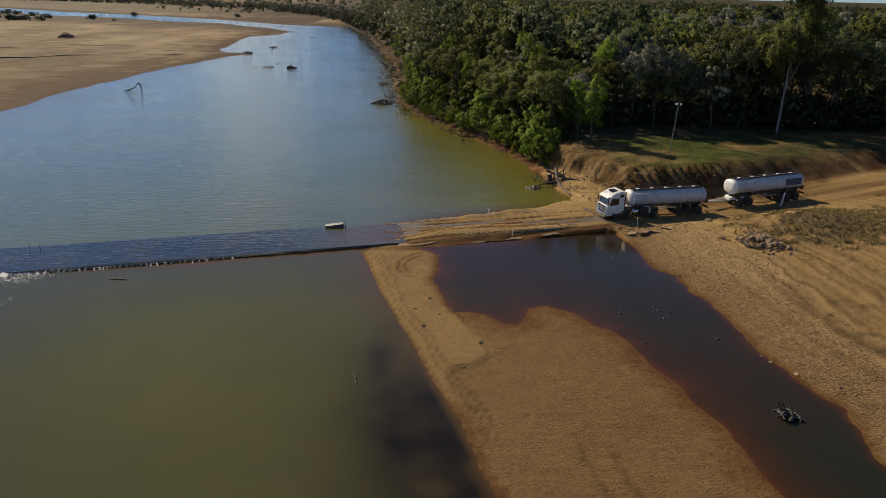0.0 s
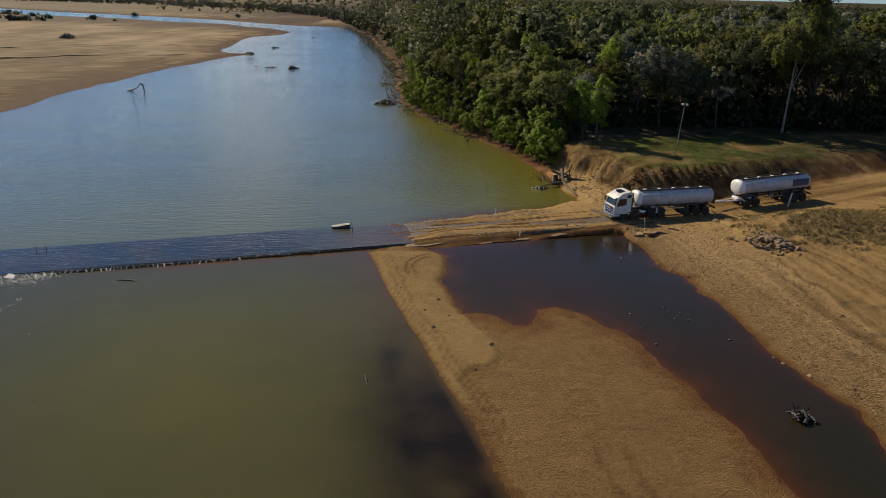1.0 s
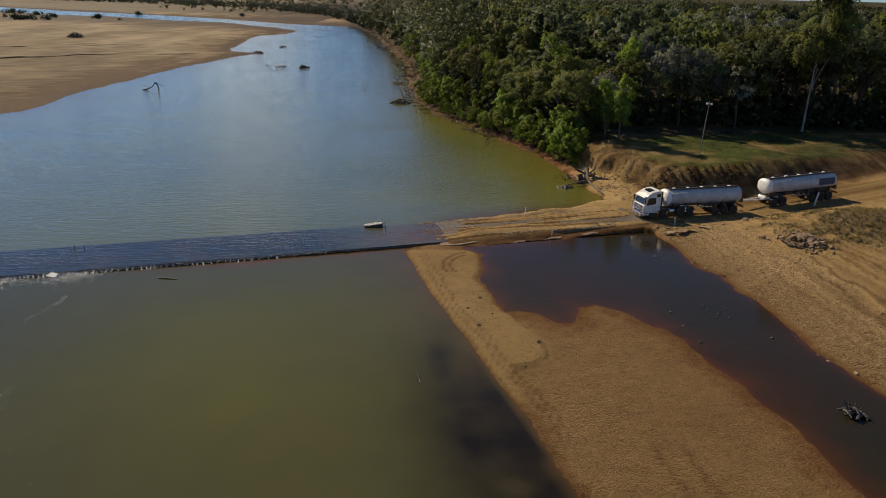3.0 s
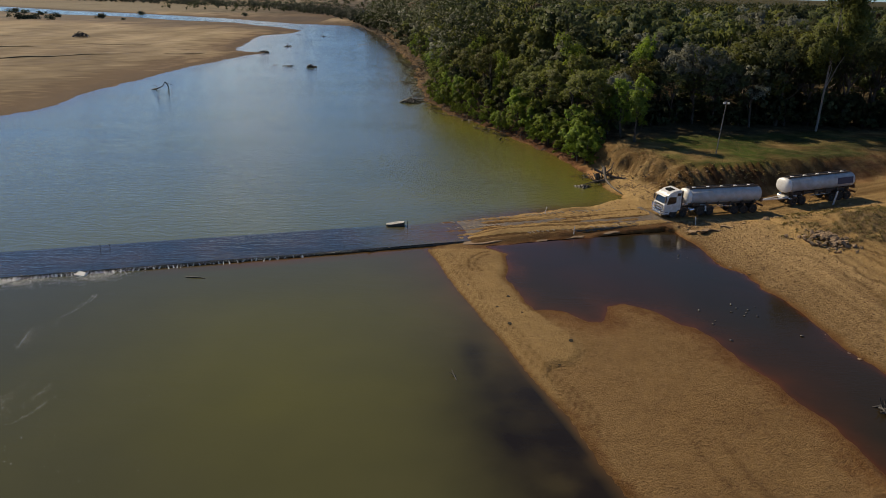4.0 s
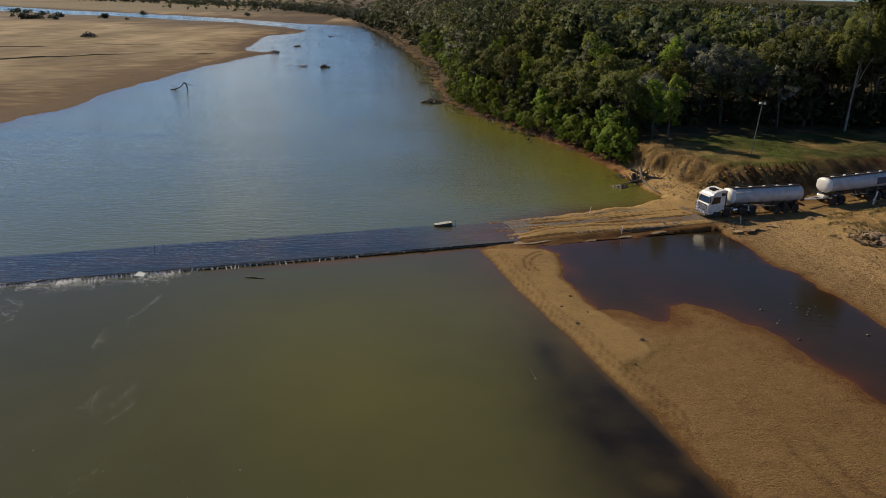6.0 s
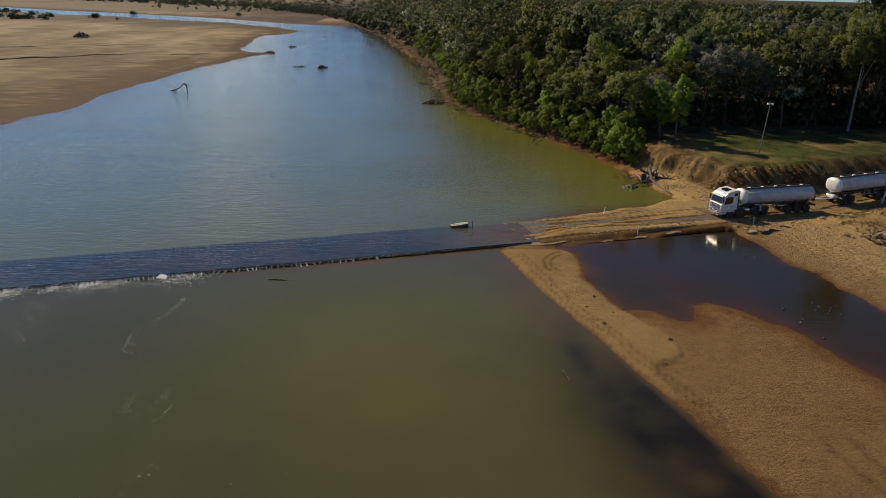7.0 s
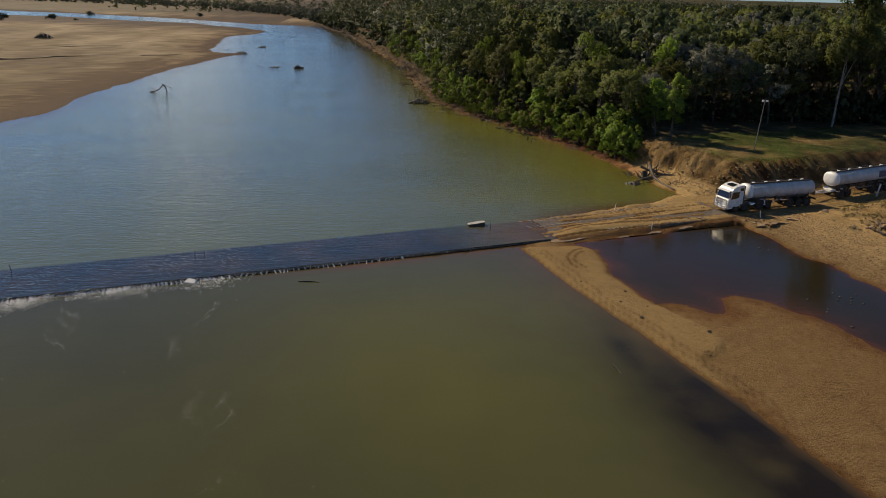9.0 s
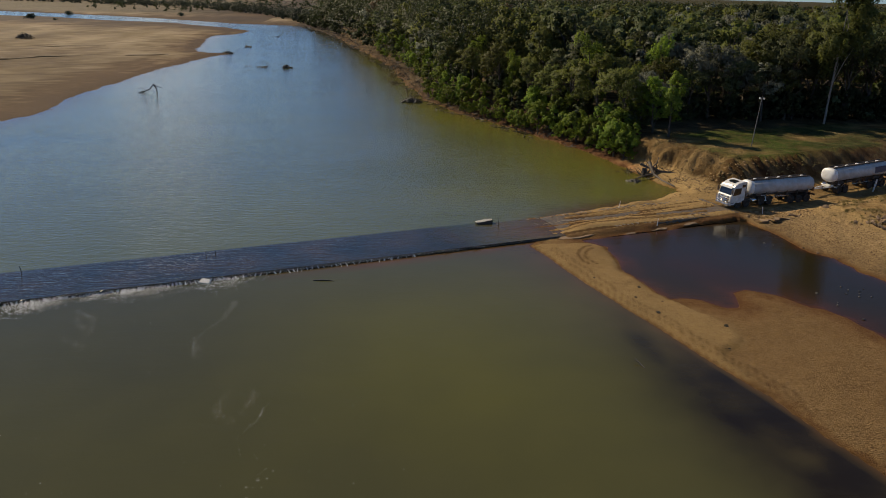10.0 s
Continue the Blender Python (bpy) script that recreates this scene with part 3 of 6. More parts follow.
    track_shade = track_shade + 0.7 * np.exp(-((X - 27.5 - 0.15 * (75 - Y)) ** 2 / 16 + (Y - 73) ** 2 / 70)) * (v < 0)
    track_shade = track_shade + 0.12 * smooth(-in_dry, 0.0, 0.6) * (v < -1.5) * (X < 8) * (d > 0)
    for off in (1.15, 1.75):
        track_shade = track_shade - 0.30 * np.exp(-((dr + 0.3 * wob - off - 0.5 * n1) / 0.13) ** 2) * (v < -3) * (X < 5) * (X > -9) * smooth(Y, 34, 40)
    for off in (0.0, 1.7):
        bend = 8.3 + off + 0.10 * (37 - Y) + 0.018 * (37 - Y) ** 2
        track_shade = track_shade - 0.22 * np.exp(-((X - bend) / 0.22) ** 2) * smooth(39 - Y, 0, 3) * (v < 0)
    for rad in (3.5, 4.2):
        track_shade = track_shade - 0.55 * np.exp(-((np.hypot(X + 0.3, Y - 66.3) - rad) / 0.16) ** 2) * (X < -2.2) * (Y > 64.3) * (Y < 70) * (d > 0)
    for off in (7.2, 9.0, 11.6, 13.4, 16.0):
        track_shade = track_shade - 0.32 * np.exp(-((dp + 0.8 * n1 - off) / 0.20) ** 2) * (v < -6) * (X > 20)
    track_shade = np.where(on_ford, 2.2 * lane + 2.3 * fbm(v * 4.6, u * 0.05, 1.0, 2, 34) + 0.10, track_shade)
    # bank face and wooded shore toned darker, shade put into the soil colour
    track_shade = np.where((v > 6) & (side > 3), track_shade + 0.6 * (1 - smooth(dd, 4.5, 6.5)) * (1 - smooth(h, 0.9, 1.5)) * (1 - smooth(Y, 102, 107)) - 0.3 * (1 - smooth(dd, 3, 6)) * smooth(Y, 106, 112) - 0.08 * smooth(h, 1.1, 1.8) * (1 - smooth(lawn, 0.1, 0.5)) - 0.05 + 0.6 * fbm(X, Y, 0.6, 3, 83) - 0.9 * np.abs(fbm(X * 0.9 + 0.4 * Y, Y * 0.12, 1.0, 2, 84)) * smooth(side, 3.5, 4.5) * (1 - smooth(side, 8, 10)) * (X > 20), track_shade) * (d > 0) + (0.10 + 0.55 * fbm(X, Y * 0.34, 0.06, 4, 91) - 0.75 * smooth(Y + 0.25 * (X + 150) + 30 * n1, 425, 475) * (1 - beyond) * (X < -100) - 0.62 * (1 - smooth(dd + 14 * n1, 1, 32)) + 0.22 * smooth(Y, 240, 400) + 0.30 * beyond) * (X < -60) * (d > 0) - 0.5 * smooth(Y, 300, 600) * (X > -60) * (d > 0)
    # dark lines painted for the shaded faces of the sandbar's eroded steps
    for ax, ay, bx, by, wd in ((-152, 236, -119, 272, 0.9), (-119, 288, -106, 294, 0.6), (-215, 330, -162, 348, 1.0), (-160, 300, -140, 312, 0.7)):
        off = np.abs((X - ax) * (by - ay) - (Y - ay) * (bx - ax)) / math.hypot(bx - ax, by - ay) + 2 * np.abs(n1)
        track_shade = track_shade - 0.9 * np.exp(-(off / wd) ** 2) * (X > ax) * (X < bx)
    track_shade = track_shade + 0.42 * (side > 2.5) * (v > 6) * (X > 11) * (1 - smooth(X, 24, 30)) * (1 - smooth(h, 1.0, 1.5)) * (d > 0) * (Y < 106) + 0.12 * (np.abs(side) < 4) * (X > 14) * (d > 0)
    track_shade = track_shade - 0.45 * smooth(Y, 470, 520) * (X > -140) * (X < 0) * (Y < 720) * (d > 0)
    pale = np.where(X < -40, 0.72 + 0.26 * smooth(dd + 10 * n1, 4, 26), 0) 
    return h, (np.clip(lawn, 0, 1), np.clip(wet, 0, 1), np.clip(rust, 0, 1), np.clip(np.maximum(forest, scrub), 0, 1), np.clip(gravel, 0, 1), np.clip(mud, 0, 1), track_shade, pale), d


def height_at(x, y):
    return float(shape_of_land(np.array([x]), np.array([y]))[0][0])


def steps(*pieces):
    """Grid lines: runs of (start, end, step), and growing steps between them."""
    out = []
    for a, b, s in pieces:
        out += list(np.arange(a, b, s))
    return out


def grow(start, end, step, factor):
    out, x = [], start
    while abs(x) < abs(end):
        out.append(x)
        step *= factor
        x += step if end > start else -step
    out.append(end)
    return out


def grid_mesh(name, xs, ys, place):
    """A sheet over grid lines; place(X, Y) gives its points' coordinates and attributes."""
    X, Y = np.meshgrid(np.array(xs), np.array(ys), indexing="xy")
    co, attributes = place(X, Y)
    keep = attributes.pop("keep", None)
    ny, nx = X.shape
    i = (np.arange(ny - 1)[:, None] * nx + np.arange(nx - 1)[None, :]).ravel()
    quads = np.stack([i, i + 1, i + nx + 1, i + nx], 1)
    if keep is not None:
        quads = quads[keep.ravel()[quads].any(1)]
    me = bpy.data.meshes.new(name)
    me.vertices.add(nx * ny)
    me.vertices.foreach_set("co", co.reshape(-1, 3).astype(np.float32).ravel())
    me.loops.add(quads.size)
    me.loops.foreach_set("vertex_index", quads.astype(np.int32).ravel())
    me.polygons.add(len(quads))
    me.polygons.foreach_set("loop_start", np.arange(0, quads.size, 4, dtype=np.int32))
    me.polygons.foreach_set("use_smooth", np.ones(len(quads), bool))
    for key, (kind, data) in attributes.items():
        a = me.attributes.new(key, kind, "POINT")
        a.data.foreach_set("color" if kind == "FLOAT_COLOR" else "value", data.astype(np.float32).ravel())
    me.update()
    me.validate()
    return me


def ground_place(X, Y):
    h, c, d = shape_of_land(X, Y)
    one = np.ones_like(h)
    return np.stack([X, Y, h], -1), {"cover": ("FLOAT_COLOR", np.stack([c[0], c[1], c[2], np.clip(c[7], 0, 1)], -1)), "cover2": ("FLOAT_COLOR", np.stack([c[3], c[4], c[5], one], -1)), "track_shade": ("FLOAT", c[6])}


gx = grow(-330, -5000, 6.0, 1.14)[::-1] + steps((-328, -99, 3.6), (-99, -14, 1.6), (-14, 44, 0.29), (44, 60, 0.4), (60, 100, 1.1)) + grow(100, 5000, 2.0, 1.12)
gy = [-500, -300, -150, -60, -20, 5, 15, 22] + steps((27, 106, 0.30), (106, 124, 0.4), (124, 180, 1.2), (180, 330, 2.5), (330, 760, 4.5)) + grow(760, 5000, 6, 1.15)
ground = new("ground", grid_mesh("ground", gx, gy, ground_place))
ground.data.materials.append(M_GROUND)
tagged(ground, "sandy river bed, gravel bank, lawn and forest floor", "ground", kind="structure")


def water_sheet(name, us, vs, z, material, label, pool):
    """A level sheet in the ford's own axes, cut away where the land is well above it."""
    def place(U, V):
        X, Y = CO[0] + U * CU[0] + V * CV[0], CO[1] + U * CU[1] + V * CV[1]
        h, cov, _ = shape_of_land(X, Y)
        deck = (V > -0.1) & (V < 7.1) & (U < -5)
        depth = np.where(deck, 0.16, np.maximum(z - h, 0)) 
        near_pool = inside_distance(X, Y, POOL_SHORE) < np.where(V > -1.2, 0.0, inside_distance(X, Y, RIVER))
        keep = (h < z + 0.4) | deck
        if pool is not None:
            keep &= near_pool == pool
        # below the ford a weed patch; upstream the bank trees' reflection painted yellow-green
        return np.stack([X, Y, np.full_like(X, z)], -1), {"depth": ("FLOAT", depth), "weed_reflection": ("FLOAT", np.where(V < 0, 0.48 * np.exp(-((X + 17) / 14) ** 2 - ((Y - 46) / 17) ** 2), np.where(deck, 0, 0.85 * np.exp(-(np.minimum(inside_distance(X, Y, RIVER), 0) / 18) ** 2) * (X > -30) * smooth(Y, 84, 92)))), "silt": ("FLOAT", np.where((V > -0.1) & (V < 7.1) & (U < 4), 0.82 * (1 - smooth(U, -8, 4)), cov[5])), "keep": keep}
    ob = new(name, grid_mesh(name, us, vs, place))
    ob.data.materials.append(material)
    return tagged(ob, label, "water", kind="structure")


wu = grow(-75, -4000, 3, 1.15)[::-1] + steps((-74, 42, 0.7)) + grow(42, 900, 2, 1.3)
water_sheet("water_upstream", wu, steps((0.0, 30, 0.5), (30, 120, 1.5)) + grow(120, 4000, 3, 1.12), UP_LEVEL, M_RIVER, "wide calm olive-brown river reflecting the sky", None)
low_v = grow(-60, -560, 3, 1.25)[::-1] + steps((-59, -0.02, 0.5)) + [-0.02]
water_sheet("water_downstream", grow(-75, -900, 3, 1.2)[::-1] + steps((-74, 10, 0.6)) + grow(10, 300, 2, 1.3), low_v, LOW_LEVEL, M_LOWER, "still murky green-brown water below the ford", False)
water_sheet("pool_water", steps((4.0, 44, 0.45)) + grow(44, 200, 3, 1.3), low_v, LOW_LEVEL, M_POOL, "shallow dark pool with rust-red edges", True)

# ---- building tools ----
def raw_mesh(name, verts, faces, material, attributes=None, smooth_faces=False, normals=None):
    """A mesh from arrays of points and of equal-sided faces."""
    verts, faces = np.asarray(verts, np.float32), np.asarray(faces, np.int32)
    me = bpy.data.meshes.new(name)
    me.vertices.add(len(verts))
    me.vertices.foreach_set("co", verts.ravel())
    me.loops.add(faces.size)
    me.loops.foreach_set("vertex_index", faces.ravel())
    me.polygons.add(len(faces))
    me.polygons.foreach_set("loop_start", np.arange(0, faces.size, faces.shape[1], dtype=np.int32))
    if smooth_faces:
        me.polygons.foreach_set("use_smooth", np.ones(len(faces), bool))
    for key, data in (attributes or {}).items():
        a = me.attributes.new(key, "FLOAT", "POINT")
        a.data.foreach_set("value", np.asarray(data, np.float32))
    me.update()
    me.validate()
    if normals is not None:
        me.normals_split_custom_set_from_vertices(np.asarray(normals, np.float32).tolist())
    me.materials.append(material)
    return me


def thing(name, m=None, label="", category="", group="", kind=""):
    ob = new(name)
    ob.empty_display_size = 0.3
    if m is not None:
        ob.matrix_world = m
    return tagged(ob, label, category, group, kind)


def part(name, source, material, parent, label="", smooth_faces=False):
    """Links a bmesh or a mesh as one mesh object under a thing or a part."""
    if isinstance(source, bmesh.types.BMesh):
        me = bpy.data.meshes.new(name)
        source.to_mesh(me)
        source.free()
        me.materials.append(material)
        if smooth_faces:
            me.polygons.foreach_set("use_smooth", np.ones(len(me.polygons), bool))
    else:
        me = source
    ob = new(name, me)
    ob.parent = parent
    return tagged(ob, label)


def box(bm, x0, x1, y0, y1, z0, z1, bevel=0.0):
    made = bmesh.ops.create_cube(bm, size=1.0)["verts"]
    bmesh.ops.transform(bm, verts=made, matrix=Matrix.Translation(((x0 + x1) / 2, (y0 + y1) / 2, (z0 + z1) / 2)) @ Matrix.Diagonal((x1 - x0, y1 - y0, z1 - z0, 1)))
    if bevel:
        edges = list({e for v in made for e in v.link_edges})
        bmesh.ops.bevel(bm, geom=edges, offset=bevel, segments=2, affect="EDGES", clamp_overlap=True)
    return bm


def tube_arrays(points, radii, sides=6, base=0):
    """A tapered tube along points: its points and quads."""
    points = np.asarray(points, float)
    n = len(points)
    tan = np.gradient(points, axis=0)
    tan /= np.linalg.norm(tan, axis=1)[:, None] + 1e-9
    up = np.where(np.abs(tan[:, 2:3]) > 0.9, np.array([[1.0, 0, 0]]), np.array([[0, 0, 1.0]]))
    a = np.cross(tan, up)
    a /= np.linalg.norm(a, axis=1)[:, None] + 1e-9
    b = np.cross(tan, a)
    ang = np.linspace(0, 2 * math.pi, sides, endpoint=False)
    ring = np.cos(ang)[None, :, None] * a[:, None, :] + np.sin(ang)[None, :, None] * b[:, None, :]
    v = points[:, None, :] + ring * np.asarray(radii, float)[:, None, None]
    i = np.arange(n - 1)[:, None] * sides
    j = np.arange(sides)[None, :]
    k = (j + 1) % sides
    f = np.stack([i + j, i + k, i + sides + k, i + sides + j], -1).reshape(-1, 4) + base
    return v.reshape(-1, 3), f


def tubes_mesh(name, runs, material, sides=6):
    vs, fs, base = [], [], 0
    for points, radii in runs:
        v, f = tube_arrays(points, radii, sides, base)
        vs.append(v)
        fs.append(f)
        base += len(v)
    return raw_mesh(name, np.concatenate(vs), np.concatenate(fs), material, smooth_faces=True)


def leaf_cards(rng, centres, outward, size, flat=0.5):
    """Small pointed leaf sprays, one folded diamond at each centre, turned roughly outward."""
    n = len(centres)
    nor = outward + rng.normal(0, flat, (n, 3))
    nor /= np.linalg.norm(nor, axis=1)[:, None] + 1e-9
    a = np.cross(nor, rng.normal(0, 1, (n, 3)))
    a /= np.linalg.norm(a, axis=1)[:, None] + 1e-9
    b = np.cross(nor, a)
    s = size * rng.uniform(0.6, 1.35, (n, 1))
    w = s * rng.uniform(0.45, 0.8, (n, 1))
    lift = nor * s * rng.uniform(-0.25, 0.25, (n, 1))
    v = np.stack([centres - a * s * 0.5, centres - b * w * 0.5 + lift, centres + a * s * 0.5, centres + b * w * 0.5 + lift], 1).reshape(-1, 3)
    return v, np.arange(4 * n).reshape(n, 4)


def crown_normals(p, d, centre):
    """Leaf normals that follow the rounding of the puffs and of the whole crown, one for each corner of a spray."""
    out = p - np.asarray(centre)
    out /= np.linalg.norm(out, axis=1)[:, None] + 1e-9
    n = 0.5 * d + 0.72 * out + (0, 0, 0.10)
    n /= np.linalg.norm(n, axis=1)[:, None] + 1e-9
    return np.repeat(n, 4, 0)


def lobe_points(rng, lobes, count, low=-0.45, fill=0.25):
    """Points on and just under the skins of a crown's lobes, with their outward directions."""
    lobes = np.asarray(lobes, float)
    area = lobes[:, 3] * lobes[:, 3] + lobes[:, 3] * lobes[:, 4]
    which = rng.choice(len(lobes), count, p=area / area.sum())
    d = rng.normal(0, 1, (count, 3))
    d /= np.linalg.norm(d, axis=1)[:, None]
    d[:, 2] = np.where(d[:, 2] < low, -d[:, 2], d[:, 2])
    r = 1 - fill * rng.random((count, 1)) ** 1.5 + 0.15 * rng.normal(0, 1, (count, 1))
    L = lobes[which]
    p = L[:, :3] + d * r * np.stack([L[:, 3], L[:, 3], L[:, 4]], 1)
    return p, d

# ---- trees ----
def crown_masses(rng, kind, H):
    """The main masses (x, y, z, radius, half height) of a crown by its kind."""
    out = []
    def add(r, z, size, tall=1.0):
        a = rng.uniform(0, 6.28)
        out.append((r * H * math.cos(a), r * H * math.sin(a), z * H, size * H, size * H * tall))
    if kind == "bank":            # leafy to the ground
        for i in range(15):
            r = rng.uniform(0.04, 0.33)
            add(r, rng.uniform(0.12, 0.84) * (1 - 0.9 * r), rng.uniform(0.10, 0.15), 1.25)
    elif kind == "broad":
        for i in range(13):
            r = 0.37 * math.sqrt((i + rng.random()) / 13)
            add(r, 0.80 - 0.52 * (r / 0.37) ** 1.6 * rng.uniform(0.3, 1.1), rng.uniform(0.115, 0.17), 0.95)
    elif kind == "column":        # hung with creepers
        for i in range(11):
            add(rng.uniform(0.02, 0.16), 0.14 + 0.76 * (i + rng.random()) / 11, rng.uniform(0.085, 0.125), 1.3)
    elif kind == "slim":
        for i in range(9):
            z = 0.26 + 0.64 * (i + rng.random()) / 9
            add(rng.uniform(0.0, 0.20) * (1.15 - z), z, rng.uniform(0.13, 0.18), 1.2)
    elif kind == "gum":           # high open crown
        for i in range(24):
            z = rng.uniform(0.40, 0.95)
            add(rng.uniform(0.02, 0.21) * (1.25 - 0.6 * z), z, rng.uniform(0.065, 0.10), 1.2)
    return out


def crown_lobes(rng, masses, puffs):
    """Small leafy puffs over the upper and outer skin of each mass."""
    lobes = []
    for x, y, z, r, h in masses:
        for _ in range(puffs):
            d = rng.normal(0, 1, 3)
            d /= np.linalg.norm(d)
            d[2] = abs(d[2]) if rng.random() < 0.62 else d[2]
            q, s = rng.uniform(0.55, 0.95), r * rng.uniform(0.24, 0.44)
            lobes.append((x + d[0] * r * q, y + d[1] * r * q, z + d[2] * h * q, s, s * rng.uniform(0.75, 1.1)))
    return lobes


def make_tree(kind, seed, H, cards, card, leaf, bark, name, label, lean=0.05, tilt=None):
    """One tree: trunk with limbs, and a crown of leaf sprays."""
    rng = np.random.default_rng(seed)
    masses = crown_masses(rng, kind, H)
    root = thing(name, None, label, "tree")
    top = H * (0.75 if kind != "gum" else 0.85)
    tx, ty = rng.normal(0, lean * H, 2) if tilt is None else tilt
    f = np.linspace(0, 1, 7)
    spine = np.stack([tx * f ** 1.2 + 0.012 * H * np.sin(3 * f + seed), ty * f ** 1.2 + 0.012 * H * np.sin(4 * f), f * top - 0.3], 1)
    masses = [(x + tx * z / top, y + ty * z / top, z, r, h) for x, y, z, r, h in masses]
    runs = [(spine, H * (0.007 if kind == "gum" else 0.018) * (1.12 - f) + 0.02)]
    for L in masses[: {"bank": 5, "gum": 4}.get(kind, 8)]:
        k = min(5, max(1, int(6 * (L[2] / top) * 0.62)))
        a, b = spine[k], np.array(L[:3])
        mid = (a + b) / 2 + rng.normal(0, 0.03 * H, 3) + (0, 0, 0.02 * H)
        runs.append(([a, (a + mid) / 2, mid, b], np.array([0.009, 0.007, 0.005, 0.002]) * H * (0.4 if kind == "gum" else 1.0)))
    part("trunk", tubes_mesh("trunk", runs, bark, 9 if kind == "gum" else 5 if cards > 2000 else 3), bark, root)
    p, d = lobe_points(rng, crown_lobes(rng, masses, max(4, min(11, cards // 500))), cards, low=-0.6 if kind in ("bank", "column") else -0.4, fill=0.35)
    p[:, 2] = np.maximum(p[:, 2], 0.15)
    if kind in ("column", "gum"):
        p[:, 2] -= rng.random(len(p)) ** 2 * 0.07 * H
    v, fc = leaf_cards(rng, p, d, card, 0.28)
    part("crown", raw_mesh("crown", v, fc, leaf, normals=crown_normals(p, d, (tx * 0.6, ty * 0.6, 0.5 * H))), leaf, root)
    return root


def plant(proto, x, y, scale, turn, sink=0.15, dz=0.0):
    z = height_at(x, y) - sink + dz
    ob = copy_thing(proto, Matrix.Identity(4))
    ob.matrix_basis = Matrix.LocRotScale((x, y, z), Euler((0, 0, turn)), (scale, scale, scale * random.uniform(0.92, 1.1)))
    return ob


def remove_thing(ob):
    for o in (*ob.children_recursive, ob):
        bpy.data.objects.remove(o)


BANK_LABEL, DARK_LABEL, OLIVE_LABEL = "lush bright green bushy tree at the water's edge", "dense dark green forest tree", "olive green broad forest tree"
PROTO = {
    "bank": [make_tree("bank", 10 + i, 7.0, 4800, 0.27, L_BANK, M_BARK, "riverside_tree", BANK_LABEL) for i in range(3)],
    "far_bank": [make_tree("bank", 13 + i, 7.0, 1300, 0.48, L_BANK, M_BARK, "riverside_tree", BANK_LABEL) for i in range(2)],
    "broad_grey": [make_tree("broad", 20 + i, 14.0, 6000, 0.36, L_GREY, M_BARK, "paperbark_tree", "broad silvery grey-green tree crown") for i in range(2)],
    "broad_dark": [make_tree("broad", 30 + i, 15.0, 4800, 0.41, L_DARK, M_BARK, "forest_tree", DARK_LABEL) for i in range(3)],
    "broad_olive": [make_tree("broad", 40 + i, 15.0, 4800, 0.41, L_OLIVE, M_BARK, "forest_tree", OLIVE_LABEL) for i in range(3)],
    "deep_dark": [make_tree("broad", 33 + i, 17.0, 1250, 0.80, L_DARK, M_BARK, "forest_tree", DARK_LABEL) for i in range(3)],
    "deep_olive": [make_tree("broad", 43 + i, 17.5, 1250, 0.80, L_OLIVE, M_BARK, "forest_tree", OLIVE_LABEL) for i in range(3)],
    "deep_grey": [make_tree("broad", 25 + i, 16.0, 1900, 0.62, L_GREY, M_BARK, "paperbark_tree", "broad silvery grey-green tree crown") for i in range(2)],
    "column": [make_tree("column", 50 + i, 16.0, 6000, 0.32, L_BANK if i == 0 else L_OLIVE, M_BARK, "creeper_hung_tree", "tall forest tree hung with green creepers") for i in range(2)],
    "shrub": [make_tree("bank", 80 + i, 4.6, 420, 0.56, L_DARK, M_BARK, "understory_shrub", "dark green shrub at the foot of the woods") for i in range(2)],
    "dry": [make_tree("broad", 90, 13.0, 1200, 0.62, L_DRY, M_BARK, "dry_tree", "brown half-dead tree in the woods")],
    "slim": [make_tree("slim", 60 + i, 8.0, 4200, 0.22, L_BANK, M_BARK, "young_tree", "slender young green tree on the bank") for i in range(2)],
    "gum": [make_tree("gum", 70, 24.0, 15000, 0.38, L_OLIVE, M_PALEBARK, "gum_tree", "tall pale-trunked gum tree beside the lawn", tilt=(1.0, 0.3))],
}

FOREST_EDGE = ([12, 18, 24, 37, 55, 75, 130, 600], [113, 116, 122, 125.5, 126, 126, 136, 205])
WOOD_SHORE = ([100, 112, 127, 143, 160, 180, 255], [20, 17, 12, 6, 0, -6.5, -9])
NAMED = [("broad_grey", 35.4, 127.8, 1.0), ("broad_grey", 44.2, 125.4, 0.78), ("column", 26.5, 132.0, 0.95), ("broad_grey", 40.5, 131.0, 0.95), ("broad_dark", 31.0, 126.5, 0.75),
         ("broad_dark", 49.5, 127.0, 1.12), ("broad_dark", 60.5, 127.5, 1.2), ("broad_olive", 14.5, 126.0, 0.86), ("broad_dark", 66.5, 130.0, 1.25), ("broad_olive", 52.0, 134.0, 1.2), ("broad_dark", 57.0, 136.0, 1.2), ("broad_dark", 55.5, 129.5, 1.1), ("broad_olive", 47.0, 131.5, 1.15), ("broad_dark", 38.5, 127.0, 0.85)]


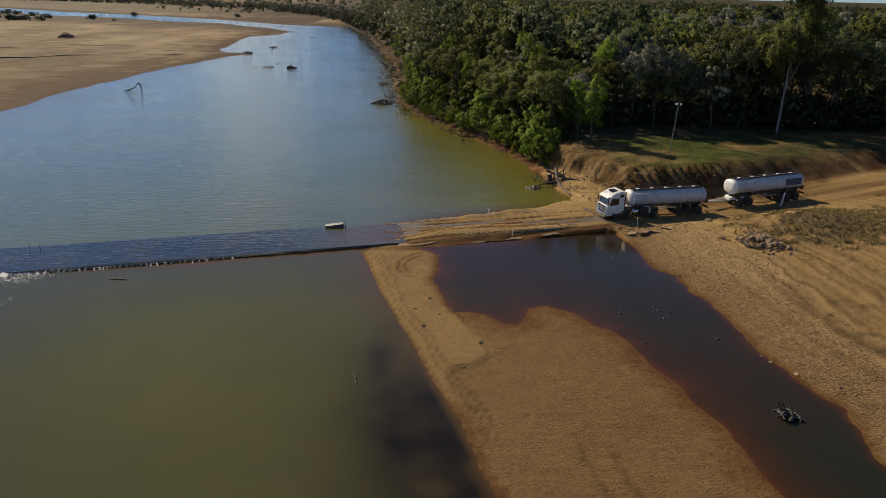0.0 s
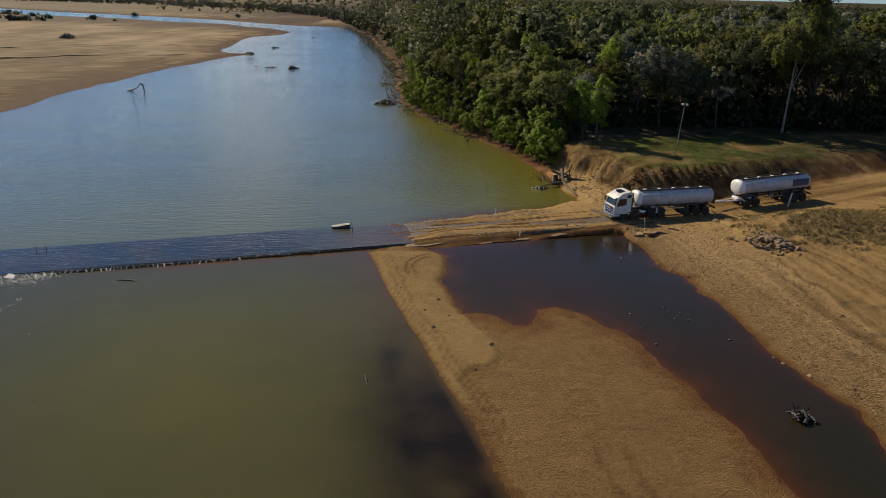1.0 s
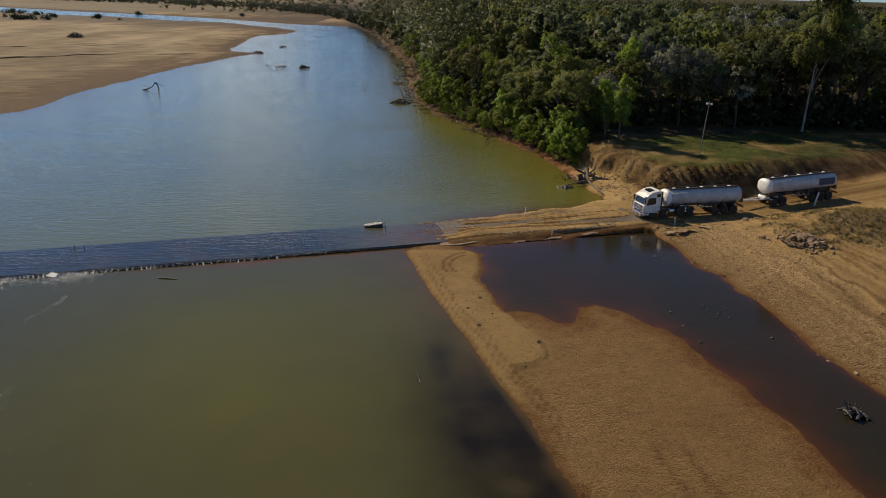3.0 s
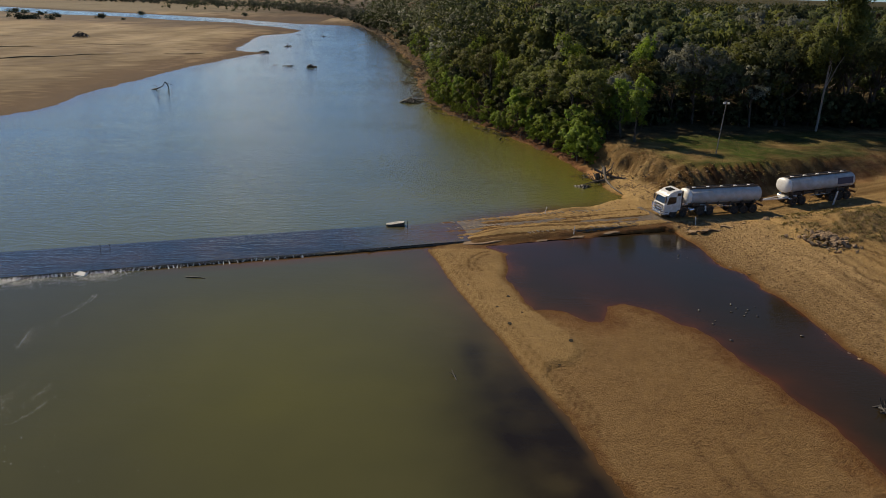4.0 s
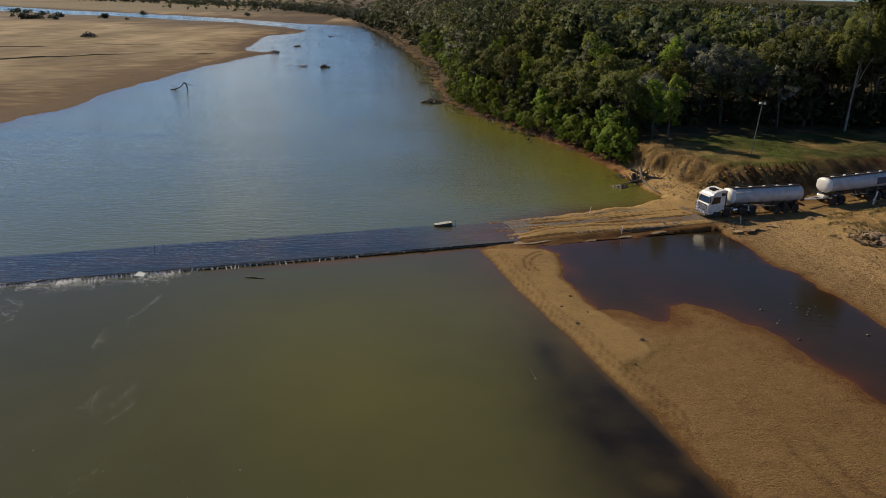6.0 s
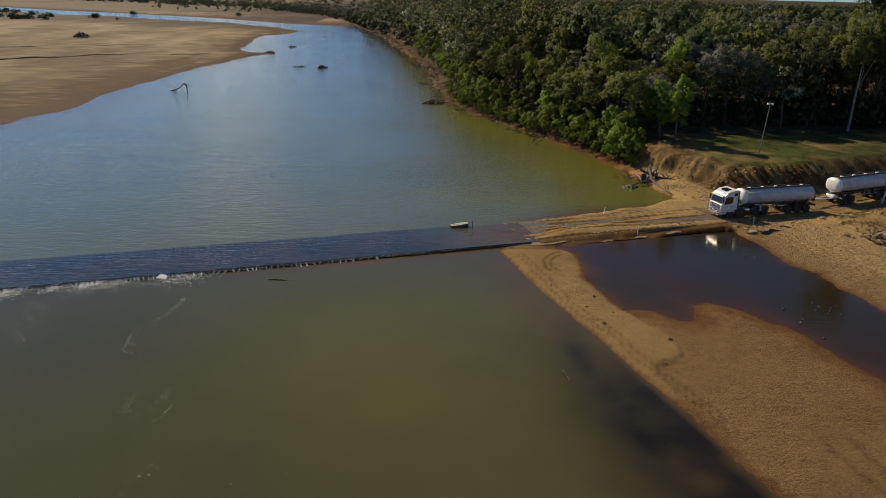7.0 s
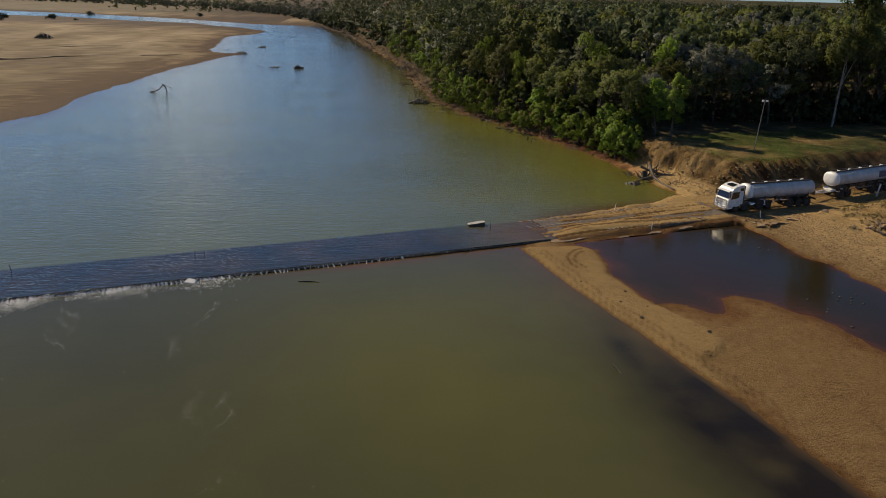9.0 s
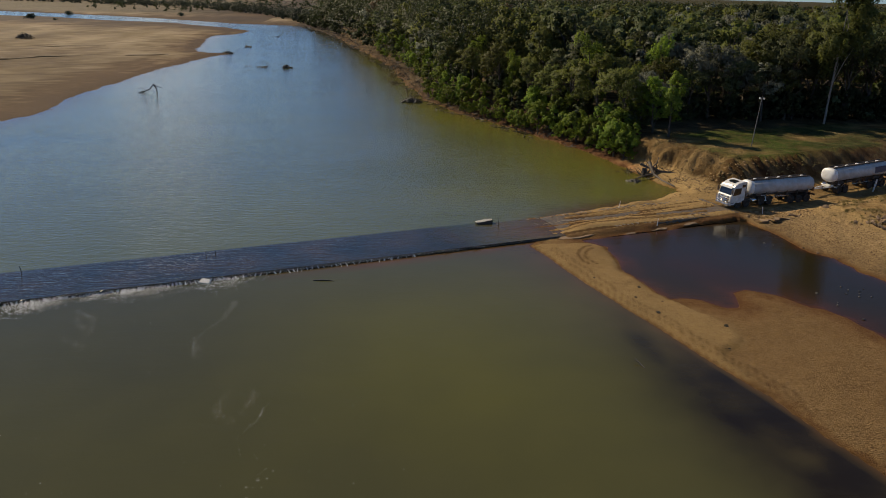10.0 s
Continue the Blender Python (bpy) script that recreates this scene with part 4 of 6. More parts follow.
def plant_woods():
    rng = random.Random(4)
    spots = [(x, y) for _, x, y, _ in NAMED]
    tries = 0
    while len(spots) < 215 and tries < 60000:
        tries += 1
        y = 108 + 125 * rng.random() ** 1.35
        x = rng.uniform(-16, 36 + 0.62 * y)
        if y < np.interp(x, *FOREST_EDGE) or x < np.interp(y, *WOOD_SHORE) or math.hypot(x - 74, y - 134) < 7:
            continue
        gap = (5.2 if x - np.interp(y, *WOOD_SHORE) > 22 else 4.4) + 0.034 * (y - 108)
        if all((x - a) ** 2 + (y - b) ** 2 > gap * gap for a, b in spots):
            spots.append((x, y))
    for kind, x, y, size in NAMED:
        plant(PROTO[kind][int(x) % len(PROTO[kind])], x, y, size, x)
    for x, y in spots[len(NAMED):]:
        edge, shore, r = y - np.interp(x, *FOREST_EDGE), x - np.interp(y, *WOOD_SHORE), rng.random()
        front = edge < 11 or (shore < 11 and y < 185)
        if front:
            kind = "broad_olive" if r < 0.42 else "broad_dark" if r < (0.56 if shore < 14 else 0.74) else "broad_grey" if r < 0.80 else "column"
        else:
            kind = "deep_olive" if r < 0.42 else "deep_dark" if r < 0.78 else "deep_grey" if r < 0.93 else "dry"
        size = rng.uniform(0.62, 0.82) if edge < 9 and x < 40 else rng.uniform(0.6, 0.8) if shore < 4 else rng.uniform(0.72, 0.98) if front else rng.uniform(0.85, 1.18)
        plant(rng.choice(PROTO[kind]), x, y, size, rng.uniform(0, 6.28))


def back_woods():
    """The woods behind, crown by crown, joined by the colour of their leaves."""
    pick = random.Random(14)
    spots = []
    for _ in range(30000):
        y = 222 + 128 * pick.random()
        x = pick.uniform(np.interp(y, [220, 255, 311, 350], [-8.5, -11, -20, -26]), 20 + 0.60 * y)
        gap = 7.6 if x < 60 else 9.6
        if all((x - a) ** 2 + (y - b) ** 2 > gap * gap for a, b in spots):
            spots.append((x, y))
    rng = np.random.default_rng(14)
    ground_z = shape_of_land(np.array([a for a, _ in spots]), np.array([b for _, b in spots]))[0]
    which = rng.choice(4, len(spots), p=[0.46, 0.32, 0.16, 0.06])
    trunks = []
    for k, (leaf, label) in enumerate(((L_OLIVE, "olive green woods behind the river bank"), (L_DARK, "dark green woods behind the river bank"), (L_GREY, "grey-green trees in the woods behind"), (L_DRY, "brown half-dead trees in the woods behind"))):
        vs, fs, ns, tints, base = [], [], [], [], 0
        for (x, y), z in [(q, z) for q, z, w in zip(spots, ground_z, which) if w == k]:
            H = 17.0 * rng.uniform(0.72, 1.15)
            p, d = lobe_points(rng, crown_lobes(rng, crown_masses(rng, "broad", H), 5), 520, low=-0.4, fill=0.35)
            v, f = leaf_cards(rng, p, d, 1.15, 0.28)
            vs.append(v + (x, y, z))
            fs.append(f + base)
            ns.append(crown_normals(p, d, (0, 0, 0.5 * H)))
            tints.append(np.full(len(v), rng.uniform(-0.5, 0.5)))
            trunks.append(([(x, y, z - 0.3), (x + rng.normal(0, 0.3), y, z + 0.35 * H), (x + rng.normal(0, 0.5), y, z + 0.7 * H)], np.array([0.3, 0.22, 0.1])))
            base += len(v)
        me = raw_mesh("back_woods", np.concatenate(vs), np.concatenate(fs), leaf, {"tint": np.concatenate(tints)}, normals=np.concatenate(ns))
        tagged(new("back_woods", me), label, "woods", kind="stuff")
    tagged(new("back_trunks", tubes_mesh("back_trunks", trunks, M_BARK, 4)), "dark trunks standing in the woods behind", "tree trunks", kind="stuff")


def plant_bank():
    rng = random.Random(8)
    y, shore = 108.8, ([97, 108, 118.8, 127.5, 143, 156, 176, 210, 255, 311], [15, 13.4, 10.6, 7.4, 1.4, -5, -11, -14.5, -17, -26])
    while y < 330:
        x = np.interp(y, *shore)
        bank = PROTO["bank"] if y < 158 else PROTO["far_bank"]
        plant(rng.choice(bank), x + (rng.uniform(0.5, 1.4) if y < 132 else rng.uniform(-0.2, 0.9) if y < 183 else rng.uniform(2.6, 4.8)), y + rng.uniform(-0.4, 0.4), (rng.uniform(0.78, 0.95) if y < 124 else rng.uniform(0.6, 0.92)) * (1.0 if y < 135 else 0.85), rng.uniform(0, 6.28))
        if y > 113 and rng.random() < 0.6:
            plant(rng.choice(bank), x + rng.uniform(2.6, 4.8) + (3 if y > 183 else 0), y + rng.uniform(-1, 1), rng.uniform(0.7, 1.05), rng.uniform(0, 6.28))
        y += rng.uniform(2.4, 3.6) * (1 + max(0, y - 140) / 220)


def plant_understory():
    """Shrubs that close the woods' foot."""
    rng = random.Random(21)
    for i in range(105):
        x = 16 + 80 * (i + rng.random()) / 105
        y = np.interp(x, *FOREST_EDGE) + 0.5 + 6 * rng.random()
        if math.hypot(x - 54.6, y - 121.8) > 2.5:
            plant(rng.choice(PROTO["shrub"]), x, y, rng.uniform(0.8, 1.3) * (1.35 if x > 45 else 1.0), rng.uniform(0, 6.28))
    for i in range(45):
        y = 114 + 60 * (i + rng.random()) / 45
        plant(rng.choice(PROTO["shrub"]), np.interp(y, *WOOD_SHORE) + rng.uniform(-1.5, 7), y, rng.uniform(0.7, 1.2), rng.uniform(0, 6.28))


plant_woods()
back_woods()
plant_bank()
plant_understory()
plant(PROTO["slim"][0], 21.5, 110.5, 1.15, 0.4)
plant(PROTO["slim"][1], 20.0, 113.8, 1.1, 2.0)
plant(PROTO["slim"][0], 18.3, 115.5, 0.9, 4.0)
for x, y, s in ((15.8, 111.5, 0.75), (16.2, 115.0, 0.8), (14.6, 114.5, 0.85)):
    plant(PROTO["bank"][int(x) % 3], x, y, s, x)
plant(PROTO["gum"][0], 53.8, 121.8, 1.0, 0.0)
plant(PROTO["bank"][1], 71.5, 134.5, 1.0, 1.0)
for kind in PROTO.values():
    for proto in kind:
        remove_thing(proto)


def far_woods(past_bend, name, material, label):
    """Woods beyond the single trees, or the line of trees past the bend, in one sheet of crowns."""
    rng = np.random.default_rng(12)
    n = 6500
    y = 175 + 1500 * rng.random(n) ** 2.2
    x = rng.uniform(-0.34, 0.98, n) * (y + 40) - 20
    shore = np.interp(y, [156, 176, 210, 255, 311, 380, 446, 506, 530, 620], [-5, -9, -12.5, -15, -24, -34, -48, -62, -60, -60])
    east = (x > shore + 1) & ((y > 345) | (x > 20 + 0.60 * y)) & (y > np.interp(x, *FOREST_EDGE))
    # past the bend the treeline falls back behind a sandy shelf
    back = (y > 640 - 0.28 * x) & (x < 0) & (rng.random(n) < 0.8)
    ok = np.where(x > shore + 1, east & ((x > -62) | (y < 520)), back & (y > 560))
    x, y = x[ok], y[ok]
    # the treeline beyond the bend
    m = 1150
    bx = -70 - 550 * rng.random(m) ** 1.4
    by = np.interp(bx, [-620, -450, -389, -282, -220, -159, -112, -78], [1000, 945, 925, 865, 840, 750, 660, 560]) + 130 * rng.random(m) ** 1.6
    # low scrub along the upper bank
    sy = 172 + 388 * rng.random(760)
    sx = np.interp(sy, [172, 210, 255, 311, 380, 446, 506, 560], [-10.5, -15.5, -18, -27, -38, -52, -66, -80]) + np.where(np.arange(760) < 330, rng.uniform(3.0, 13, 760), rng.uniform(6.0, 26, 760))
    low = np.concatenate([np.zeros(len(x), bool), np.arange(760) < 330])
    x, y = np.concatenate([x, sx]), np.concatenate([y, sy])
    seen = x < 0.72 * (y + 10)
    x, y, low = x[seen], y[seen], low[seen]
    if past_bend:
        x, y, low = bx, by, np.zeros(m, bool)
    h, _, d = shape_of_land(x, y)
    x, y, h, low = x[d > 1.2], y[d > 1.2], h[d > 1.2], low[d > 1.2]
    edge = np.minimum(d[d > 1.2] / 12, 1)
    vs, fs, ns, tints, base = [], [], [], [], 0
    for i in range(len(x)):
        r = math.hypot(x[i], y[i])
        H = rng.uniform(9, 19) * rng.choice([0.16, 0.22, 0.3, 0.45, 0.6]) if x[i] < -60 else rng.uniform(12, 21) * (0.7 + 0.3 * edge[i])
        H = rng.uniform(2.0, 5.5) if low[i] else H * (1.0 if r < 500 or x[i] < -60 else max(0.3, 1 - (r - 500) / 900))
        k = 60 if low[i] else 190 if r < 330 else 90 if r < 600 else (76 if x[i] < -60 else 30) if r < 1100 else 14
        size = 0.60 if r < 330 else 1.0 if r < 600 else (0.85 if x[i] < -60 else 1.8) if r < 1100 else 2.6
        lobes = [(rng.normal(0, 0.16 * H), rng.normal(0, 0.16 * H), H * rng.uniform(*((0.12, 0.75) if x[i] < -60 else (0.45, 0.8))), H * rng.uniform(0.16, 0.26) * (1.5 if x[i] < -60 else 1), H * rng.uniform(0.16, 0.24)) for _ in range(5)]
        p, dr = lobe_points(rng, lobes, k, low=-0.2)
        p[:, 2] = np.maximum(p[:, 2], 0.2)
        v, f = leaf_cards(rng, p, dr, size, 0.16)
        ns.append(crown_normals(p, dr, (0, 0, 0.5 * H)))
        vs.append(v + (x[i], y[i], h[i]))
        fs.append(f + base)
        tints.append(np.full(len(v), rng.uniform(-0.35, 0.35)))
        base += len(v)
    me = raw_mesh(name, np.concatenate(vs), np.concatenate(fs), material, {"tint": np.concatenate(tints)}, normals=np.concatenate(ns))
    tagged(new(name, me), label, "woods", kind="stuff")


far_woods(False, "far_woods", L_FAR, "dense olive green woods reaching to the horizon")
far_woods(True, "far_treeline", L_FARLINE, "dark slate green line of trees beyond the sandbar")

# ---- road train ----
M_CABWHITE = plain("cab_paint", (0.72, 0.71, 0.68), 0.28, var=0.05, scale=1.5, dirt=(0.36, 0.26, 0.16), dirt_amount=0.35)
M_TANKWHITE = plain("tank_front_paint", (0.80, 0.79, 0.75), 0.35, var=0.05, scale=1.5, dirt=(0.5, 0.40, 0.28), dirt_amount=0.2)
M_TANK = plain("satin_tank_skin", (0.50, 0.49, 0.49), 0.52, 0.15, var=0.08, scale=0.9, bump=0.03, bscale=3, dirt=(0.34, 0.29, 0.23), dirt_amount=0.45)
M_GLASS = plain("dark_glass", (0.012, 0.014, 0.016), 0.06, var=0.1)
M_RUBBER = plain("dusty_rubber", (0.03, 0.027, 0.024), 0.85, var=0.3, scale=4, dirt=(0.16, 0.11, 0.07), dirt_amount=0.5)
M_CHROME = plain("bright_steel", (0.70, 0.70, 0.70), 0.18, 1.0, var=0.05)
# base near black paints in the undercarriage shade; the dirt is road dust
M_RIM = plain("dusty_shaded_rim", (0.045, 0.039, 0.033), 0.55, 0.3, var=0.2, scale=4, dirt=(0.16, 0.11, 0.07), dirt_amount=0.6)
M_FRAME = plain("chassis_steel", (0.055, 0.045, 0.038), 0.7, var=0.3, scale=3, dirt=(0.20, 0.13, 0.08), dirt_amount=0.6)
M_BLUE = plain("blue_panel", (0.016, 0.026, 0.075), 0.4, var=0.1)
M_LAMP = plain("headlamp_glass", (0.75, 0.75, 0.72), 0.1, var=0.05)
M_RUSTY = plain("tail_frame", (0.20, 0.09, 0.04), 0.8, var=0.3, scale=3)


def lathe(bm, rings, sides=32):
    """Rings (x, half width, half height, z) joined into a barrel along x, closed at both ends; the section is a soft oval."""
    rows = []
    for x, w, h, z in rings:
        row = []
        for i in range(sides):
            a = 2 * math.pi * i / sides
            c, s = math.cos(a), math.sin(a)
            e = 0.82
            row.append(bm.verts.new((x, w * math.copysign(abs(c) ** e, c), z + h * math.copysign(abs(s) ** e, s))))
        rows.append(row)
    for r, q in zip(rows, rows[1:]):
        for i in range(sides):
            bm.faces.new((r[i], r[(i + 1) % sides], q[(i + 1) % sides], q[i]))
    bm.faces.new(rows[0][::-1])
    bm.faces.new(rows[-1])
    bmesh.ops.recalc_face_normals(bm, faces=bm.faces[:])
    return bm


def rod(bm, a, b, r, sides=8):
    v = Vector(b) - Vector(a)
    made = bmesh.ops.create_cone(bm, cap_ends=True, segments=sides, radius1=r, radius2=r, depth=v.length)["verts"]
    bmesh.ops.transform(bm, verts=made, matrix=Matrix.Translation((Vector(a) + Vector(b)) / 2) @ v.to_track_quat("Z", "Y").to_matrix().to_4x4())
    return bm


def tyre_mesh():
    bm = bmesh.new()
    prof = [(-0.14, 0.30), (-0.15, 0.44), (-0.12, 0.51), (0.12, 0.51), (0.15, 0.44), (0.14, 0.30)]
    rows = [[bm.verts.new((r * math.cos(a), y, r * math.sin(a))) for y, r in prof] for a in [2 * math.pi * i / 24 for i in range(24)]]
    for r, q in zip(rows, rows[1:] + rows[:1]):
        for i in range(len(prof)):
            j = (i + 1) % len(prof)
            bm.faces.new((r[i], r[j], q[j], q[i]))
    bmesh.ops.recalc_face_normals(bm, faces=bm.faces[:])
    me = bpy.data.meshes.new("tyre")
    bm.to_mesh(me)
    bm.free()
    me.materials.append(M_RUBBER)
    return me


def rim_mesh():
    bm = bmesh.new()
    prof = [(-0.10, 0.30), (-0.04, 0.27), (-0.02, 0.17), (-0.09, 0.13), (-0.10, 0.02)]
    rows = [[bm.verts.new((r * math.cos(a), y, r * math.sin(a))) for y, r in prof] for a in [2 * math.pi * i / 20 for i in range(20)]]
    for r, q in zip(rows, rows[1:] + rows[:1]):
        for i in range(len(prof) - 1):
            bm.faces.new((r[i], r[i + 1], q[i + 1], q[i]))
    back = [[bm.verts.new((r * math.cos(a), 0.10, r * math.sin(a))) for r in (0.30, 0.05)] for a in [2 * math.pi * i / 20 for i in range(20)]]
    for r, q in zip(back, back[1:] + back[:1]):
        bm.faces.new((r[0], r[1], q[1], q[0]))
    me = bpy.data.meshes.new("rim")
    bm.to_mesh(me)
    bm.free()
    me.materials.append(M_RIM)
    return me


TYRE, RIM = tyre_mesh(), rim_mesh()


def wheel(parent, x, y):
    """A wheel with its outer face away from the middle; y carries the side."""
    w = part("wheel", TYRE, M_RUBBER, parent)
    w.matrix_basis = pose(x, y, 0.51, 0, 0, 0 if y < 0 else 180)
    part("rim", RIM, M_RIM, w, "dusty steel rim")
    return w


def bodied(bm, profile, half, bevel=0.05):
    """A side outline (x, z) drawn out to both sides."""
    a = [bm.verts.new((x, -half, z)) for x, z in profile]
    b = [bm.verts.new((x, half, z)) for x, z in profile]
    bm.faces.new(a)
    bm.faces.new(b[::-1])
    n = len(profile)
    for i in range(n):
        bm.faces.new((a[i], a[(i + 1) % n], b[(i + 1) % n], b[i]))
    bmesh.ops.recalc_face_normals(bm, faces=bm.faces[:])
    if bevel:
        bmesh.ops.bevel(bm, geom=[e for e in bm.edges], offset=bevel, segments=2, affect="EDGES", clamp_overlap=True)
    return bm


def quad_plate(corners, thick=0.012):
    """A thin plate on four corners, given round its rim."""
    bm = bmesh.new()
    vs = [bm.verts.new(c) for c in corners]
    f = bm.faces.new(vs)
    f.normal_update()
    out = bmesh.ops.extrude_face_region(bm, geom=[f])["geom"]
    bmesh.ops.translate(bm, verts=[g for g in out if isinstance(g, bmesh.types.BMVert)], vec=f.normal * thick)
    bmesh.ops.recalc_face_normals(bm, faces=bm.faces[:])
    return bm


def prime_mover(m):
    t = thing("prime_mover_truck", m, "white prime mover with a steel bull bar on the road", "truck")
    cab = part("cab", bodied(bmesh.new(), [(0.0, 0.42), (0.03, 1.0), (0.02, 1.62), (-0.10, 1.80), (-0.40, 2.78), (-0.58, 3.00), (-1.15, 3.32), (-2.2, 3.48), (-2.35, 3.42), (-2.35, 0.95), (-2.0, 0.95), (-1.95, 0.70), (-0.85, 0.70), (-0.8, 0.42)], 1.23, 0.06), M_CABWHITE, t)
    part("windscreen", quad_plate([(-0.085, -1.10, 1.83), (-0.085, 1.10, 1.83), (-0.372, 1.06, 2.72), (-0.372, -1.06, 2.72)]), M_GLASS, cab, "large dark windscreen")
    for s in (-1, 1):
        c = [(-0.34, s * 1.232, 1.70), (-1.62, s * 1.232, 1.86), (-1.62, s * 1.232, 2.66), (-0.62, s * 1.232, 2.66)]
        part("side_window", quad_plate(c if s < 0 else c[::-1]), M_GLASS, cab, "dark side window")
        c = [(-1.70, s * 1.232, 2.75), (-2.22, s * 1.232, 2.75), (-2.22, s * 1.232, 3.12), (-1.70, s * 1.232, 3.12)]
        part("sleeper_window", quad_plate(c if s < 0 else c[::-1]), M_GLASS, cab)
        mb = bmesh.new()
        box(mb, -0.14, 0.02, s * 1.34 - 0.1, s * 1.34 + 0.1, 1.95, 2.62, 0.04)
        rod(mb, (-0.1, s * 1.2, 2.5), (-0.08, s * 1.34, 2.45), 0.03)
        part("mirror", mb, M_FRAME, cab, "black mirror")
        part("headlight", box(bmesh.new(), -0.04, 0.06, s * 0.92 - 0.2, s * 0.92 + 0.2, 0.82, 1.05, 0.03), M_LAMP, cab, "clear headlight")
        sb = bmesh.new()
        for z in (0.45, 0.72):
            box(sb, -0.62, -0.20, s * 1.18 - 0.06, s * 1.18 + 0.10, z, z + 0.05, 0.015)
        part("cab_step", sb, M_FRAME, cab)
        ft = bmesh.new()
        lathe(ft, [(-3.75, 0.02, 0.02, 0.75), (-3.73, 0.30, 0.30, 0.75), (-4.55, 0.30, 0.30, 0.75), (-4.57, 0.02, 0.02, 0.75)], 18)
        bmesh.ops.translate(ft, verts=ft.verts[:], vec=(0, s * 0.92, 0))
        part("fuel_tank", ft, M_CHROME, t, "polished fuel tank", True)
        for x0 in (-1.4, -2.85, -5.3, -6.65):
            gb = bmesh.new()
            ring = [(0.62 * math.cos(a), 0.51 + 0.62 * math.sin(a)) for a in [math.radians(q) for q in range(20, 161, 20)]]
            for (xa, za), (xb, zb) in zip(ring, ring[1:]):
                box(gb, x0 + min(xa, xb), x0 + max(xa, xb) + 0.01, s * 1.05 - 0.17, s * 1.05 + 0.17, min(za, zb), max(za, zb) + 0.02)
            part("mudguard", gb, M_FRAME, t)
    part("sun_visor", bodied(bmesh.new(), [(-0.30, 2.82), (-0.05, 2.66), (-0.04, 2.70), (-0.36, 2.94)], 1.12, 0.01), M_CABWHITE, cab)
    part("roof_hatch", box(bmesh.new(), -1.75, -0.95, -0.55, 0.55, 3.22, 3.46, 0.05), M_GLASS, cab, "dark roof hatch")
    g = bmesh.new()
    for i in range(5):
        box(g, -0.02, 0.06, -0.95, 0.95, 0.98 + 0.13 * i, 1.05 + 0.13 * i, 0.015)
    part("grille", g, M_CHROME, cab, "bright slatted grille")
    part("grille_surround", box(bmesh.new(), 0.0, 0.045, -1.0, 1.0, 0.70, 1.66, 0.02), M_GLASS, cab, "black panel behind the grille")
    for s in (-1, 1):
        part("roof_lamp", box(bmesh.new(), -0.62, -0.52, s * 0.7 - 0.12, s * 0.7 + 0.12, 2.96, 3.06, 0.02), M_LAMP, cab)
    bb = bmesh.new()
    for z in (0.62, 0.92, 1.22, 1.5):
        rod(bb, (0.30, -1.05, z), (0.30, 1.05, z), 0.045)
        for s in (-1, 1):
            rod(bb, (0.30, s * 1.05, z), (0.05, s * 1.24, z), 0.045)
    for y in (-1.05, -0.4, 0.4, 1.05):
        rod(bb, (0.30, y, 0.45), (0.30, y, 1.58), 0.05)
    box(bb, 0.14, 0.34, -1.20, 1.20, 0.36, 0.62, 0.05)
    part("bull_bar", bb, M_CHROME, t, "polished steel bull bar")
    ch = bmesh.new()
    for s in (-1, 1):
        box(ch, -7.4, -0.4, s * 0.42 - 0.05, s * 0.42 + 0.05, 0.72, 1.0)
    box(ch, -6.6, -5.2, -0.45, 0.45, 1.0, 1.18, 0.03)
    for x in (-1.4, -2.85, -5.3, -6.65):
        box(ch, x - 0.08, x + 0.08, -0.95, 0.95, 0.43, 0.59)
    part("chassis", ch, M_FRAME, t)
    ex = bmesh.new()
    for s in (-1, 1):
        rod(ex, (-2.6, s * 0.95, 0.9), (-2.6, s * 0.95, 3.3), 0.09, 12)
    rod(ex, (-2.75, 0.0, 1.0), (-2.75, 0.0, 2.3), 0.35, 14)
    part("exhaust_stack", ex, M_FRAME, t, "dark exhaust stacks behind the cab")
    for x in (-1.4, -2.85):
        for s in (-1, 1):
            wheel(t, x, s * 1.06)
    for x in (-5.3, -6.65):
        for s in (-1, 1):
            wheel(t, x, s * 1.06)
            wheel(t, x, s * 0.72)
    return t


